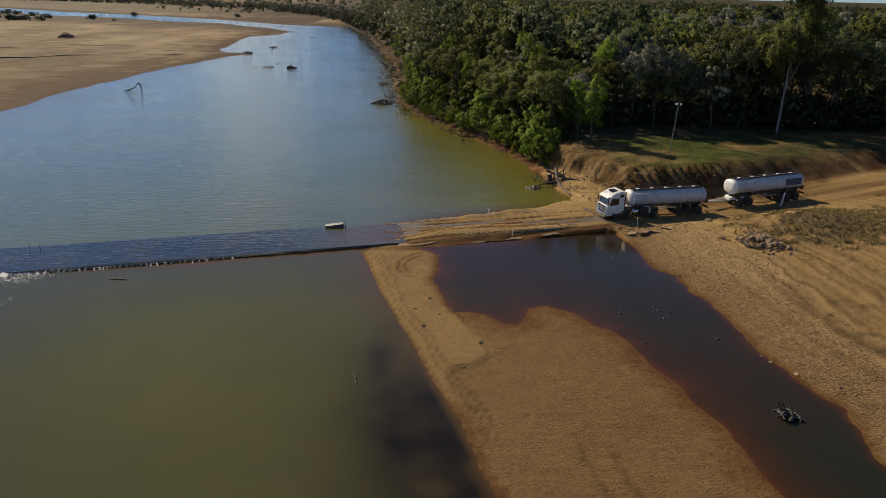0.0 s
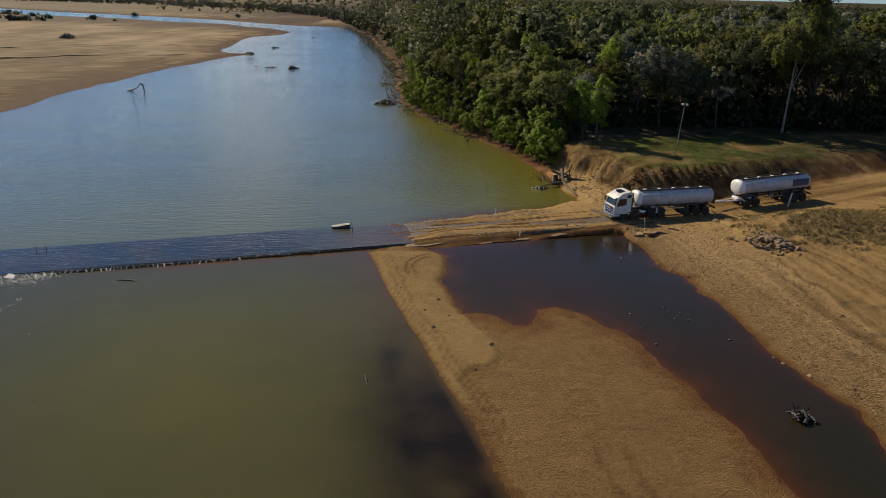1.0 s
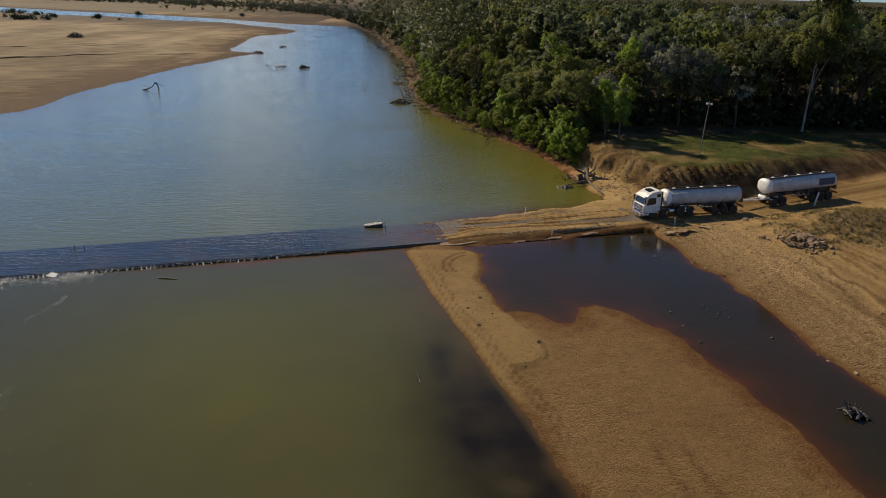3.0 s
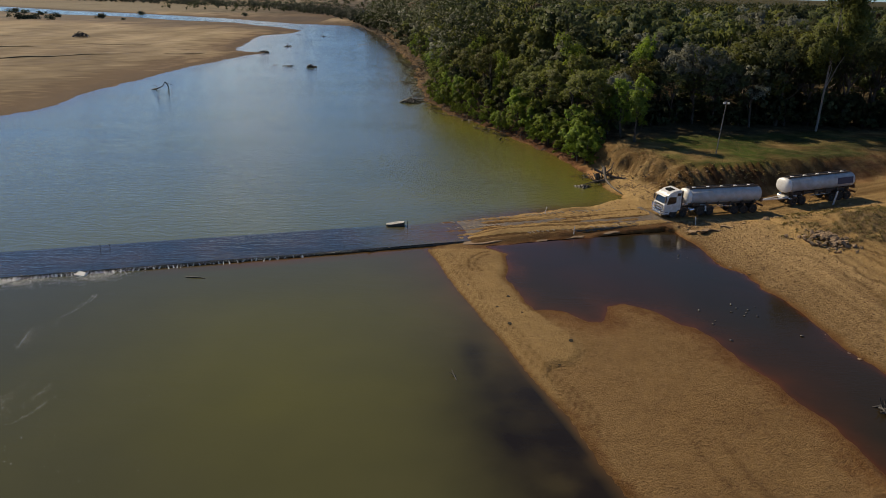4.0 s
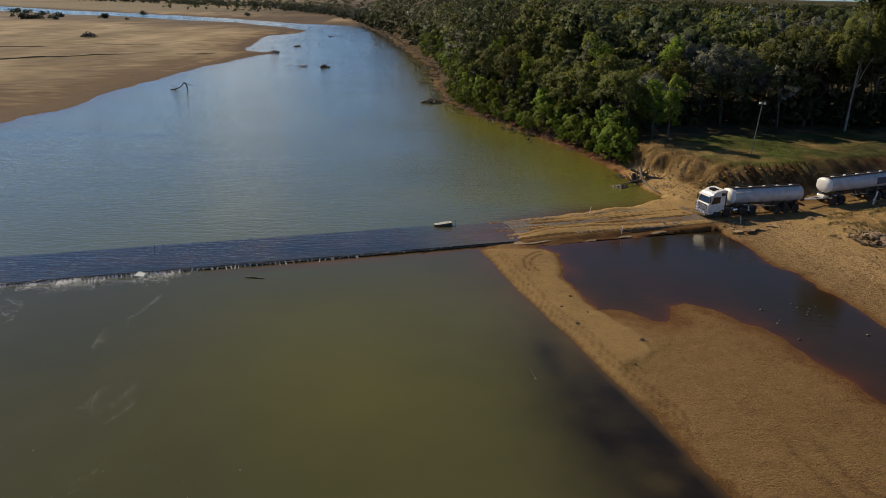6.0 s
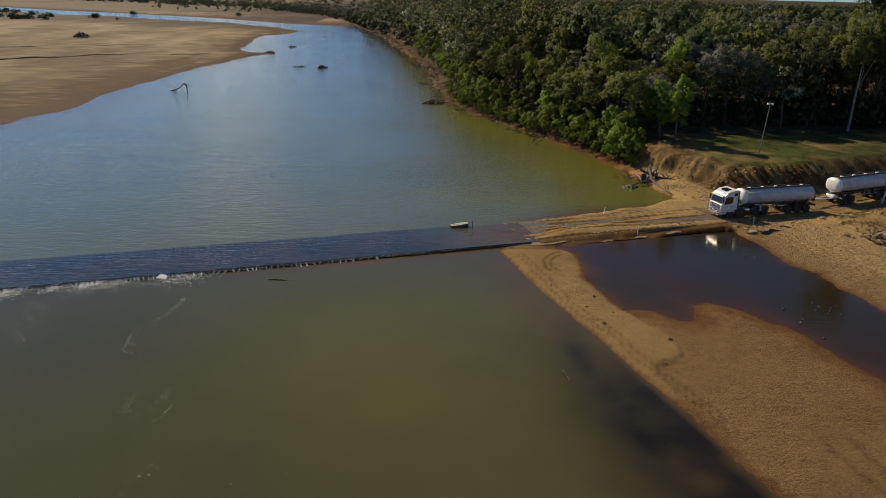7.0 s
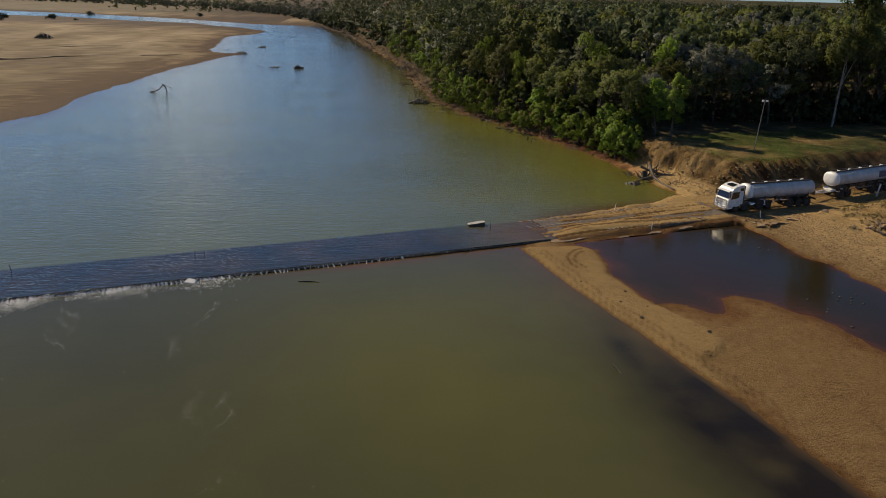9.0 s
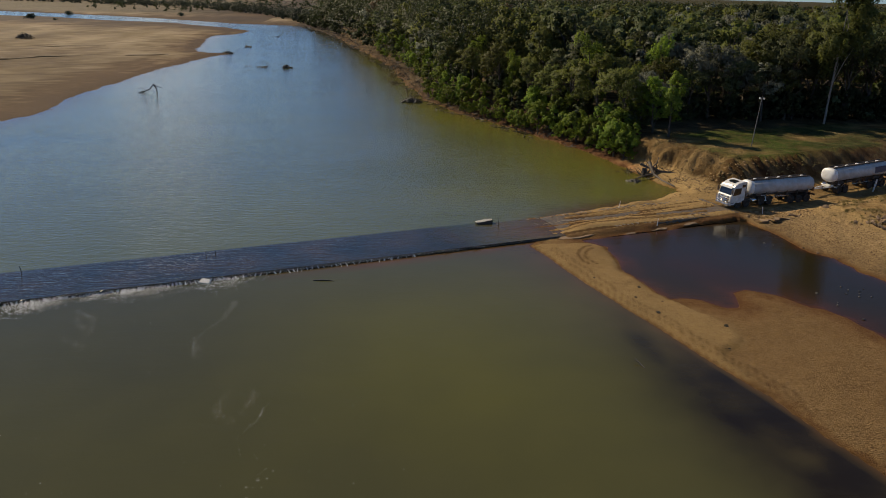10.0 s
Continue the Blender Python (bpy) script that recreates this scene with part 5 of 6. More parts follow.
def tank_trailer(m, length, axles, panel, legs, label, dolly=False, zc=2.22):
    """A tank on its running gear. The front of the barrel is at x = 0, the ground at z = 0."""
    t = thing("tanker_trailer", m, label, "trailer", "tank trailers of the road train")
    R, Hh = 1.12, 0.88
    barrel = part("tank_barrel", lathe(bmesh.new(), [(-0.02, R, Hh, zc), (-length * 0.33, R, Hh * 1.01, zc - 0.01), (-length * 0.334, R * 1.008, Hh * 1.016, zc), (-length * 0.34, R, Hh * 1.01, zc - 0.01), (-length * 0.66, R, Hh * 1.02, zc - 0.02), (-length * 0.664, R * 1.008, Hh * 1.026, zc - 0.02), (-length * 0.67, R, Hh * 1.02, zc - 0.02), (-length, R, Hh * 1.02, zc - 0.02), (-length - 0.10, R * 0.97, Hh * 0.98, zc - 0.02), (-length - 0.25, R * 0.75, Hh * 0.75, zc - 0.02), (-length - 0.32, R * 0.3, Hh * 0.3, zc - 0.02)]), M_TANK, t, "satin silver-white barrel", True)
    part("front_dome", lathe(bmesh.new(), [(0.30, R * 0.18, Hh * 0.18, zc), (0.28, R * 0.50, Hh * 0.50, zc), (0.22, R * 0.78, Hh * 0.78, zc), (0.12, R * 0.94, Hh * 0.94, zc), (0.02, R * 1.012, Hh * 1.015, zc), (-0.35, R * 1.012, Hh * 1.015, zc), (-0.36, R * 0.98, Hh * 0.98, zc)]), M_TANKWHITE, t, "white domed tank front", True)
    cw = bmesh.new()
    for s in (-1, 1):
        box(cw, -length + 0.1, -0.3, s * 0.36 - 0.03, s * 0.36 + 0.03, zc + Hh - 0.06, zc + Hh + 0.16, 0.01)
    box(cw, -length + 0.1, -0.3, -0.36, 0.36, zc + Hh - 0.03, zc + Hh + 0.03)
    part("catwalk", cw, M_FRAME, barrel, "dark catwalk with spill rails")
    for i in range(5):
        hb = bmesh.new()
        x = -length * (i + 0.6) / 5.2
        made = bmesh.ops.create_cone(hb, cap_ends=True, segments=16, radius1=0.22, radius2=0.18, depth=0.12)["verts"]
        bmesh.ops.translate(hb, verts=made, vec=(x, 0, zc + Hh + 0.08))
        part("manhole_lid", hb, M_TANKWHITE, barrel)
    fr = bmesh.new()
    for s in (-1, 1):
        box(fr, -length + 0.1, -0.4, s * 0.45 - 0.06, s * 0.45 + 0.06, 1.12, 1.44)
    for k in range(6):
        x = -0.8 - (length - 1.4) * k / 5
        box(fr, x - 0.05, x + 0.05, -0.95, 0.95, 1.15, 1.75)
    for x in axles:
        box(fr, x - 0.08, x + 0.08, -0.95, 0.95, 0.43, 0.59)
        box(fr, x - 0.3, x + 0.3, -0.55, 0.55, 0.6, 1.15)
    part("running_frame", fr, M_FRAME, t)
    for s in (-1, 1):
        tb = bmesh.new()
        box(tb, -length * 0.62, -length * 0.34, s * 1.05 - 0.10, s * 1.05 + 0.10, 1.02, 1.12, 0.02)
        part("hose_tray", tb, M_CHROME, t, "pale hose tray")
        for x in axles:
            wheel(t, x, s * 1.05)
            wheel(t, x, s * 0.72)
        for x0 in axles:
            gb = bmesh.new()
            ring = [(0.60 * math.cos(a), 0.53 + 0.62 * math.sin(a)) for a in [math.radians(q) for q in range(30, 151, 15)]]
            for (xa, za), (xb, zb) in zip(ring, ring[1:]):
                v = [gb.verts.new((x0 + x, y, z)) for x, z in ((xa, za), (xb, zb)) for y in (s * 0.58, s * 1.22)]
                gb.faces.new((v[0], v[1], v[3], v[2]))
            bmesh.ops.solidify(gb, geom=gb.faces[:], thickness=0.02)
            part("mudguard", gb, M_CHROME if dolly else M_FRAME, t)
        if legs:
            lb = bmesh.new()
            box(lb, -2.5, -2.36, s * 0.8 - 0.08, s * 0.8 + 0.08, 0.55, 1.3, 0.01)
            box(lb, -2.58, -2.28, s * 0.8 - 0.15, s * 0.8 + 0.15, 0.50, 0.55, 0.01)
            rod(lb, (-2.43, s * 0.8, 1.2), (-1.7, s * 0.8, 1.25), 0.05)
            part("landing_leg", lb, M_TANKWHITE, t, "pale landing leg")
        if panel:
            ps = [(-length + 0.25, s * (R + 0.012), zc - 0.32), (-length + 2.7, s * (R + 0.012), zc - 0.32), (-length + 2.7, s * (R - 0.06), zc + 0.50), (-length + 0.25, s * (R - 0.06), zc + 0.50)]
            part("side_panel", quad_plate(ps if s > 0 else ps[::-1], 0.02), M_BLUE, t, "dark blue side panel")
    rb = bmesh.new()
    box(rb, -length - 0.45, -length - 0.30, -1.2, 1.2, 0.75, 0.95, 0.02)
    box(rb, -length - 0.55, -length - 0.28, -0.85, 0.85, 1.25, 1.75, 0.04)
    for s in (-1, 1):
        rod(rb, (-length - 0.4, s * 0.6, 0.9), (-length + 0.4, s * 0.6, 1.2), 0.05)
    part("rear_frame", rb, M_RUSTY, t, "rusty rear bumper and box")
    if dolly:
        db = bmesh.new()
        rod(db, (0.2, -0.5, 0.85), (3.3, 0, 0.85), 0.08)
        rod(db, (0.2, 0.5, 0.85), (3.3, 0, 0.85), 0.08)
        box(db, -2.7, 0.3, -0.5, 0.5, 0.8, 1.08, 0.03)
        part("drawbar", db, M_TANKWHITE, t, "pale dolly drawbar")
    return t


def on_line(a, b, base_a, base_b):
    """A pose at a, facing from b to a, with the ground's slope."""
    dx, dy, dz = a[0] - b[0], a[1] - b[1], base_a - base_b
    flat = math.hypot(dx, dy)
    return pose(a[0], a[1], base_a, 0, -math.degrees(math.atan2(dz, flat)), math.degrees(math.atan2(dy, dx)))


prime_mover(on_line((18.3, 83.6), (25.5, 85.75), 0.38, 0.43) @ Matrix.Diagonal((0.95, 0.92, 0.94, 1)))
tank_trailer(on_line((21.5, 84.5), (31.2, 86.7), 0.42, 0.53), 9.4, (-6.1, -7.35, -8.6), False, True, "silver tank trailer with a white domed front behind the cab")
tank_trailer(on_line((35.0, 88.9), (44.6, 92.2), 0.72, 1.06), 10.1, (-0.9, -2.2, -6.8, -8.05, -9.3), True, False, "silver tank trailer on a dolly with blue rear panel", True, 2.42)

# ---- the ford ----
def ford_point(u, v, z):
    return (CO[0] + u * CU[0] + v * CV[0], CO[1] + u * CU[1] + v * CV[1], z)


def stone_mesh(name, seed, material, flat=0.7, rough=0.22):
    rng = random.Random(seed)
    bm = bmesh.new()
    bmesh.ops.create_icosphere(bm, subdivisions=1, radius=0.5)
    for v in bm.verts:
        v.co *= 1 + rng.uniform(-rough, rough)
        v.co.z *= flat
        v.co.x *= 1.15
    me = bpy.data.meshes.new(name)
    bm.to_mesh(me)
    bm.free()
    me.materials.append(material)
    return me


def ford_slab():
    us = np.arange(-90, 31.01, 0.6)
    vs = [-0.02, 0.0, 0.35, 1.0, 2.0, 3.0, 4.0, 5.0, 6.0, 6.7, 7.0]
    U, V = np.meshgrid(us, np.array(vs), indexing="xy")
    edge = 0.10 * fbm(U, V * 0 + 3, 0.9, 2, 51)
    Z = ford_top(U) + 0.02 * fbm(U, V, 0.8, 2, 52) - 0.04
    Z[0] = -0.9
    Z[-1] = -0.9
    V = V + np.where(V < 0.5, edge, 0)
    X, Y = CO[0] + U * CU[0] + V * CV[0], CO[1] + U * CU[1] + V * CV[1]
    ny, nx = X.shape
    i = (np.arange(ny - 1)[:, None] * nx + np.arange(nx - 1)[None, :]).ravel()
    me = raw_mesh("ford_slab", np.stack([X, Y, Z], -1).reshape(-1, 3), np.stack([i, i + 1, i + nx + 1, i + nx], 1), M_WETDECK, smooth_faces=False)
    return tagged(new("ford_slab", me), "worn concrete ford across the river, half under water", "ford", kind="structure")


slab = ford_slab()
WET_STONES = [stone_mesh("stone", 100 + i, M_WETSTONE) for i in range(5)]
CLODS = [stone_mesh("clod", 160 + i, M_CLOD, 0.4, 0.35) for i in range(4)]
RUBBLE_STONES = [stone_mesh("stone", 140 + i, M_RUBBLE, 0.75, 0.42) for i in range(7)]


def ford_edging():
    """Dark stones along the spill edge, and pale blocks along the dry end's two edges."""
    rng = random.Random(5)
    u = -62.0
    while u < 1.0:
        s = rng.uniform(0.18, 0.34) * (1.6 if u < -38 and rng.random() < 0.25 else 1.0)
        ob = new("stone", rng.choice(WET_STONES))
        ob.parent = slab
        ob.matrix_basis = Matrix.LocRotScale(ford_point(u, rng.uniform(-0.22, 0.05), 0.02 + rng.uniform(-0.05, 0.07)), Euler((rng.uniform(-0.3, 0.3), rng.uniform(-0.3, 0.3), 0.3 + rng.uniform(-0.5, 0.5))), (s * 1.15, s * 0.7, s * 0.75))
        u += rng.uniform(0.30, 0.52)
    bm = box(bmesh.new(), -0.10, 0.10, -0.36, 0.36, -0.06, 0.05, 0.02)
    me = bpy.data.meshes.new("edge_rib")
    bm.to_mesh(me)
    bm.free()
    me.materials.append(M_STONE)
    for u0, u1, v, gap in ((-2.0, 28.0, 6.5, 0.62), (13.0, 27.0, 0.55, 0.62), (3.0, 14.0, 4.4, 0.62)):
        u = u0
        while u < u1:
            if rng.random() < 0.85:
                ob = new("edge_rib", me)
                ob.parent = slab
                vv = v + rng.uniform(-0.08, 0.08)
                x, y, _ = ford_point(u, vv, 0)
                z = max(float(ford_top(u)) - 0.04, height_at(x, y))
                ob.matrix_basis = Matrix.LocRotScale((x, y, z - 0.015 + rng.uniform(-0.03, 0.02)), Euler((rng.uniform(-0.1, 0.1), rng.uniform(-0.1, 0.1), 0.75 + rng.uniform(-0.2, 0.2))), (rng.uniform(0.7, 1.1), rng.uniform(0.7, 1.1), 1))
            u += gap * rng.uniform(0.8, 1.2)


ford_edging()


FROTH = [(-30.2, -6.4, 45, 0.4), (-31.0, -8.6, 40, 0.45), (-33.0, -12.6, 60, 0.55), (-33.1, -14.2, 35, 0.4), (-40.9, -4.4, 70, 0.6), (-41.0, -6.8, 60, 0.5), (-41.6, -9.9, 40, 0.45), (-32.6, -22.4, 60, 0.6), (-31.0, -22.0, 40, 0.5), (-31.1, -24.4, 30, 0.4), (-32.0, -31.0, 40, 0.8)]


def foam():
    """Spills between the stones, churned water where the edge is broken, and drifting flecks that double as sun glints.
    """
    rng = np.random.default_rng(31)
    vs, fs, base = [], [], 0

    def fleck(p, s, up=0.02):
        nonlocal base
        k = 6
        a = np.sort(rng.uniform(0, 6.28, k))
        r = s * rng.uniform(0.35, 1.0, k)
        ring = np.stack([p[0] + r * np.cos(a) * 1.3, p[1] + r * np.sin(a) * 0.8, np.full(k, p[2])], 1)
        vs.append(np.concatenate([[(p[0], p[1], p[2] + up)], ring]))
        for i in range(k):
            fs.append((base, base + 1 + i, base + 1 + (i + 1) % k))
        base += k + 1

    u = -60.0
    while u < -3:
        churn = 1.0 if u < -34 else 0.5 if u < -22 else 0.35
        if rng.random() < (0.95 if u < -10 else 0.5):
            n = int(6 + 14 * churn * rng.random() * (3 if u < -40 else 1))
            for _ in range(n):
                v = -0.12 - abs(rng.normal(0, 0.30 * churn * (1.6 if u < -44 else 1)))
                z = max(LOW_LEVEL + 0.02, 0.14 + v * 0.7) + rng.uniform(0, 0.05)
                fleck(ford_point(u + rng.normal(0, 0.2), v, z), rng.uniform(0.02, 0.06), 0.03)
        u += rng.uniform(0.45, 0.75)
    # water running down the spill edge in thin threads
    u = -60.0
    while u < -11:
        w = rng.uniform(0.03, 0.10) * (2.0 if rng.random() < 0.12 else 1.0)
        top, foot = 0.05 + rng.uniform(0, 0.06), LOW_LEVEL + 0.015
        slant, out = rng.normal(0, 0.12), -0.34 - 0.35 * rng.random() ** 2
        vs.append(np.array([ford_point(u, -0.16, top), ford_point(u + w, -0.16, top), ford_point(u + slant + 1.6 * w, out, foot), ford_point(u + slant - 0.4 * w, out, foot)]))
        fs.extend([(base, base + 1, base + 2), (base, base + 2, base + 3)])
        base += 4
        u += rng.uniform(0.12, 0.5) if u < -30 else rng.uniform(0.3, 0.9)
    for u0, spread, n in ((-44.5, 1.2, 1300), (-40.0, 0.5, 300), (-37.5, 0.4, 240), (-53, 1.0, 500), (-36.0, 1.6, 700), (-29.5, 1.5, 700)):
        for _ in range(n):
            v = -0.2 - abs(rng.normal(0, 1.0 if n > 600 else 0.55))
            fleck(ford_point(u0 + rng.normal(0, spread) - 0.5 * v * -1.0, v, LOW_LEVEL + 0.02 + max(0, 0.16 + v * 0.2) * rng.random()), rng.uniform(0.025, 0.075), 0.03)
    # rafts of froth drifting away below
    for u0, v0, n, spread in FROTH:
        for _ in range(n):
            a, b = rng.normal(0, 0.4 * spread), rng.normal(0, 2.0 * spread)
            fleck(ford_point(u0 + a + 0.6 * math.sin(1.3 * b + u0), v0 + b, LOW_LEVEL + 0.006), rng.uniform(0.018, 0.05), 0.008)
    # scattered white flecks that also stand in for sun glints on the water
    for _ in range(260):
        fleck(ford_point(rng.uniform(-62, -24), -4 - 34 * rng.random(), LOW_LEVEL + 0.006), rng.uniform(0.015, 0.045), 0.008)
    me = raw_mesh("foam", np.concatenate(vs), fs, M_FOAM)
    tagged(new("foam", me), "white foam spilling over the ford's lower edge", "foam", kind="stuff")


foam()

# ---- small things ----
def branchy(name, x, y, z, runs, material, label, category="dead branch", parent_part="branch"):
    t = thing(name, pose(x, y, z), label, category)
    for points, r0, r1 in runs:
        points = np.asarray(points, float)
        part(parent_part, tubes_mesh(parent_part, [(points, np.linspace(r0, r1, len(points)))], material, 7), material, t)
    return t


def wild_runs(rng, n, reach, height, r):
    """Crooked sticks spreading from one place, some rising, some lying."""
    runs = []
    for i in range(n):
        a, d = rng.uniform(0, 6.28), reach * rng.uniform(0.4, 1.0)
        top = height * rng.uniform(0.15, 1.0)
        start = rng.uniform(-0.5, 0.2) * d
        pts = []
        for k in range(5):
            f = k / 4
            q = start + f * (d - start)
            pts.append((q * math.cos(a) + rng.uniform(-0.07, 0.07) * reach, q * math.sin(a) + rng.uniform(-0.07, 0.07) * reach, -0.25 + (top + 0.25) * f ** rng.uniform(0.8, 1.4) + rng.uniform(-0.05, 0.05) * height))
        runs.append((pts, r * rng.uniform(0.6, 1.0), r * 0.2))
    return runs


def heap_runs(rng, n, reach, height, r):
    """Sticks piled into a mound, high in the middle and low round its rim."""
    runs = []
    for i in range(n):
        a, b = rng.uniform(0, 6.28), rng.uniform(-0.9, 0.9)
        q = reach * rng.uniform(0.0, 0.7)
        cx, cy, half = q * math.cos(a), q * math.sin(a), reach * rng.uniform(0.25, 0.6)
        top = height * (1 - (q / reach) ** 2) * rng.uniform(0.3, 1.0)
        d = a + 1.57 + b
        pts = [(cx + f * half * math.cos(d), cy + f * half * math.sin(d), top * (1 - 0.5 * f * f) + rng.uniform(-0.15, 0.15) * height - 0.1) for f in (-1, -0.3, 0.3, 1)]
        runs.append((pts, r * rng.uniform(0.5, 1.0), r * 0.3))
    return runs


rs = random.Random(77)
# snags standing in the river
branchy("snag", -76.8, 184.5, 0.1, [([(-4.2, 0, -0.2), (-2.2, 0.3, 0.2), (-0.8, 0.2, 0.8), (0.0, 0, 1.9)], 0.16, 0.10), ([(0.0, 0, 1.9), (0.6, 0, 1.2), (0.8, 0.2, -0.3)], 0.16, 0.12), ([(0.1, 0, 1.8), (1.2, 0.3, 1.3), (2.2, 0.2, 1.0)], 0.08, 0.04), ([(-2.0, 0.3, 0.6), (-3.0, 0.8, 1.0), (-4.0, 1.0, 0.7)], 0.08, 0.03)], M_WETWOOD, "bare dark snag arching out of the water", "snag")
for x, y, n, reach, hgt, r in ((-51.9, 245.8, 16, 2.1, 1.0, 0.32), (-59.0, 247.6, 9, 3.0, 0.6, 0.10), (-64.5, 250, 8, 2.2, 0.6, 0.10), (-79.0, 297, 16, 3.2, 1.0, 0.22), (-76.8, 330, 10, 2.0, 0.8, 0.22), (-47.0, 350, 6, 4.5, 0.9, 0.2), (-69, 345, 3, 2.5, 1.0, 0.15), (-74, 400, 4, 3.5, 0.6, 0.3),
                           (-26.1, 193.7, 3, 1.4, 0.9, 0.07), (-25.9, 216.4, 4, 1.6, 0.8, 0.07), (-21, 253, 5, 2.6, 2.4, 0.16), (-26.5, 300, 7, 4.2, 1.6, 0.16), (-18.0, 238, 20, 3.6, 3.0, 0.13), (-21.5, 241, 3, 1.2, 2.6, 0.12), (-15.5, 214, 8, 3.0, 1.1, 0.12), (-10.3, 159.3, 6, 2.0, 0.6, 0.14), (-34, 340, 8, 4.5, 1.5, 0.16), (9.0, 93.9, 2, 0.5, 0.15, 0.05)):
    branchy("snag", x, y, 0.1, (heap_runs(rs, n, 0.85 * reach, hgt, r) + wild_runs(rs, 2, reach, hgt, 0.1) if n > 8 else wild_runs(rs, n, reach, hgt, r)), M_WETWOOD, "dark dead branches standing in the river", "snag")
branchy("drift_log", -15.6, 172.2, 0.15, [([(-2.4, -0.4, -0.2), (-1, 0, 0.5), (0.8, 0.3, 0.7), (2.6, 0.2, -0.1)], 0.30, 0.16)] + heap_runs(rs, 34, 2.6, 1.3, 0.12) + wild_runs(rs, 8, 2.4, 1.5, 0.09), M_WETWOOD, "half-sunk dark log tangled with twigs", "log")
branchy("drift_stick", -6.0, 44.9, LOW_LEVEL, [([(0.25, -0.6, 0.0), (0.05, 0, 0.12), (-0.1, 0.5, 0.25)], 0.04, 0.02), ([(0.05, 0, 0.12), (-0.25, 0.2, 0.2)], 0.03, 0.01)], M_WETWOOD, "thin dark stick floating in murky water", "stick")
branchy("drift_stick", -29.4, 61.9, LOW_LEVEL, [([(-0.9, 0.05, 0.0), (-0.2, 0.0, 0.06), (0.5, -0.05, 0.04), (1.0, -0.2, 0.0)], 0.07, 0.03)], M_WETWOOD, "dark stick floating below the ford", "stick")
# driftwood thrown up where the bank meets the sand
for x, y, n, reach, hgt, r, mt in ((14.9, 101.0, 7, 2.6, 1.2, 0.16, M_DEADWOOD), (16.4, 101.6, 5, 2.2, 2.2, 0.15, M_DEADWOOD), (13.4, 104.3, 5, 2.0, 0.8, 0.10, M_WETWOOD), (8.6, 121.5, 5, 1.8, 0.8, 0.10, M_DEADWOOD), (17.6, 99.6, 3, 2.4, 0.5, 0.12, M_DEADWOOD), (14.0, 99.3, 6, 1.6, 0.5, 0.09, M_WETWOOD)):
    branchy("driftwood", x, y, height_at(x, y) + 0.1, wild_runs(rs, n, reach, hgt, r), mt, "tangle of bleached driftwood on the bank", "driftwood")
branchy("fallen_log", 15.8, 100.2, height_at(15.8, 100.2) + 0.2, [([(-1.8, 1.2, 0.9), (-0.4, 0.4, 0.35), (1.2, -0.5, 0.1), (2.6, -1.2, 0.1)], 0.20, 0.10)], M_DEADWOOD, "bleached fallen log leaning on the bank", "log", "trunk")
for x, y in ((3.5, 138), (-2.5, 149.5), (-8.2, 163), (-11.5, 180), (-13.5, 196), (-16, 226), (-18.5, 262), (-22, 282), (-29, 322)):
    branchy("driftwood", x, y, 0.2, wild_runs(rs, 7, 2.6 + 0.01 * y, 1.0, 0.13), M_DEADWOOD, "dead branches lying along the river bank", "driftwood")

branchy("root_mass", 11.9, 97.6, height_at(11.9, 97.6) + 0.1, heap_runs(rs, 40, 1.8, 1.0, 0.20) + wild_runs(rs, 6, 1.7, 0.9, 0.09), M_WETWOOD, "black root mass washed up at the water's edge", "roots", "root")
branchy("leaning_log", 15.2, 98.8, height_at(15.2, 98.8), [([(0.1, 2.6, 1.7), (0.0, 1.4, 1.1), (0.0, 0.2, 0.5), (0.4, -2.4, 0.15), (1.0, -5.2, 0.1)], 0.26, 0.10), ([(0.0, 0.4, 0.5), (-1.4, 0.0, 0.35), (-3.0, -0.9, 0.15)], 0.16, 0.06), ([(0.1, 1.4, 1.2), (0.9, 1.8, 1.7), (1.3, 2.3, 2.5)], 0.12, 0.05)], M_DEADWOOD, "grey dead tree washed up against the bank", "log", "limb")
for x, y in ((17.6, 101.2), (19.0, 98.8), (20.2, 97.0), (16.6, 95.6), (13.6, 96.2), (18.2, 95.2)):
    branchy("driftwood", x, y, height_at(x, y) + 0.05, wild_runs(rs, 6, 1.0, 0.35, 0.07), M_WETWOOD, "dark sticks lying on the pale sand", "driftwood")
branchy("root_stump", 14.3, 100.4, height_at(14.3, 100.4), [([(0, 0, -0.2), (0.1, 0.1, 0.5), (0.0, 0.2, 1.2)], 0.45, 0.30)] + wild_runs(rs, 18, 1.7, 1.3, 0.12), M_WETWOOD, "dark upturned root stump on the bank", "stump", "root")
branchy("driftwood", 12.6, 102.6, height_at(12.6, 102.6), wild_runs(rs, 16, 2.0, 0.8, 0.10), M_WETWOOD, "dark tangled driftwood at the water's edge", "driftwood")
# stump in the pool
branchy("stump", 22.3, 41.6, LOW_LEVEL, heap_runs(rs, 22, 0.95, 0.55, 0.16) + wild_runs(rs, 14, 0.8, 0.95, 0.09), M_WETWOOD, "blackened stump with roots in shallow water", "stump", "root")


def lone_stone(x, y, size, meshes, label, z=None, name="rock"):
    ob = new(name, rs.choice(meshes))
    zz = (height_at(x, y) if z is None else z) + 0.12 * size
    ob.matrix_basis = Matrix.LocRotScale((x, y, zz), Euler((rs.uniform(-0.4, 0.4), rs.uniform(-0.4, 0.4), rs.uniform(0, 6.28))), (size * rs.uniform(0.8, 1.3), size * rs.uniform(0.7, 1.1), size * rs.uniform(0.6, 0.9)))
    return tagged(ob, label, "rock")


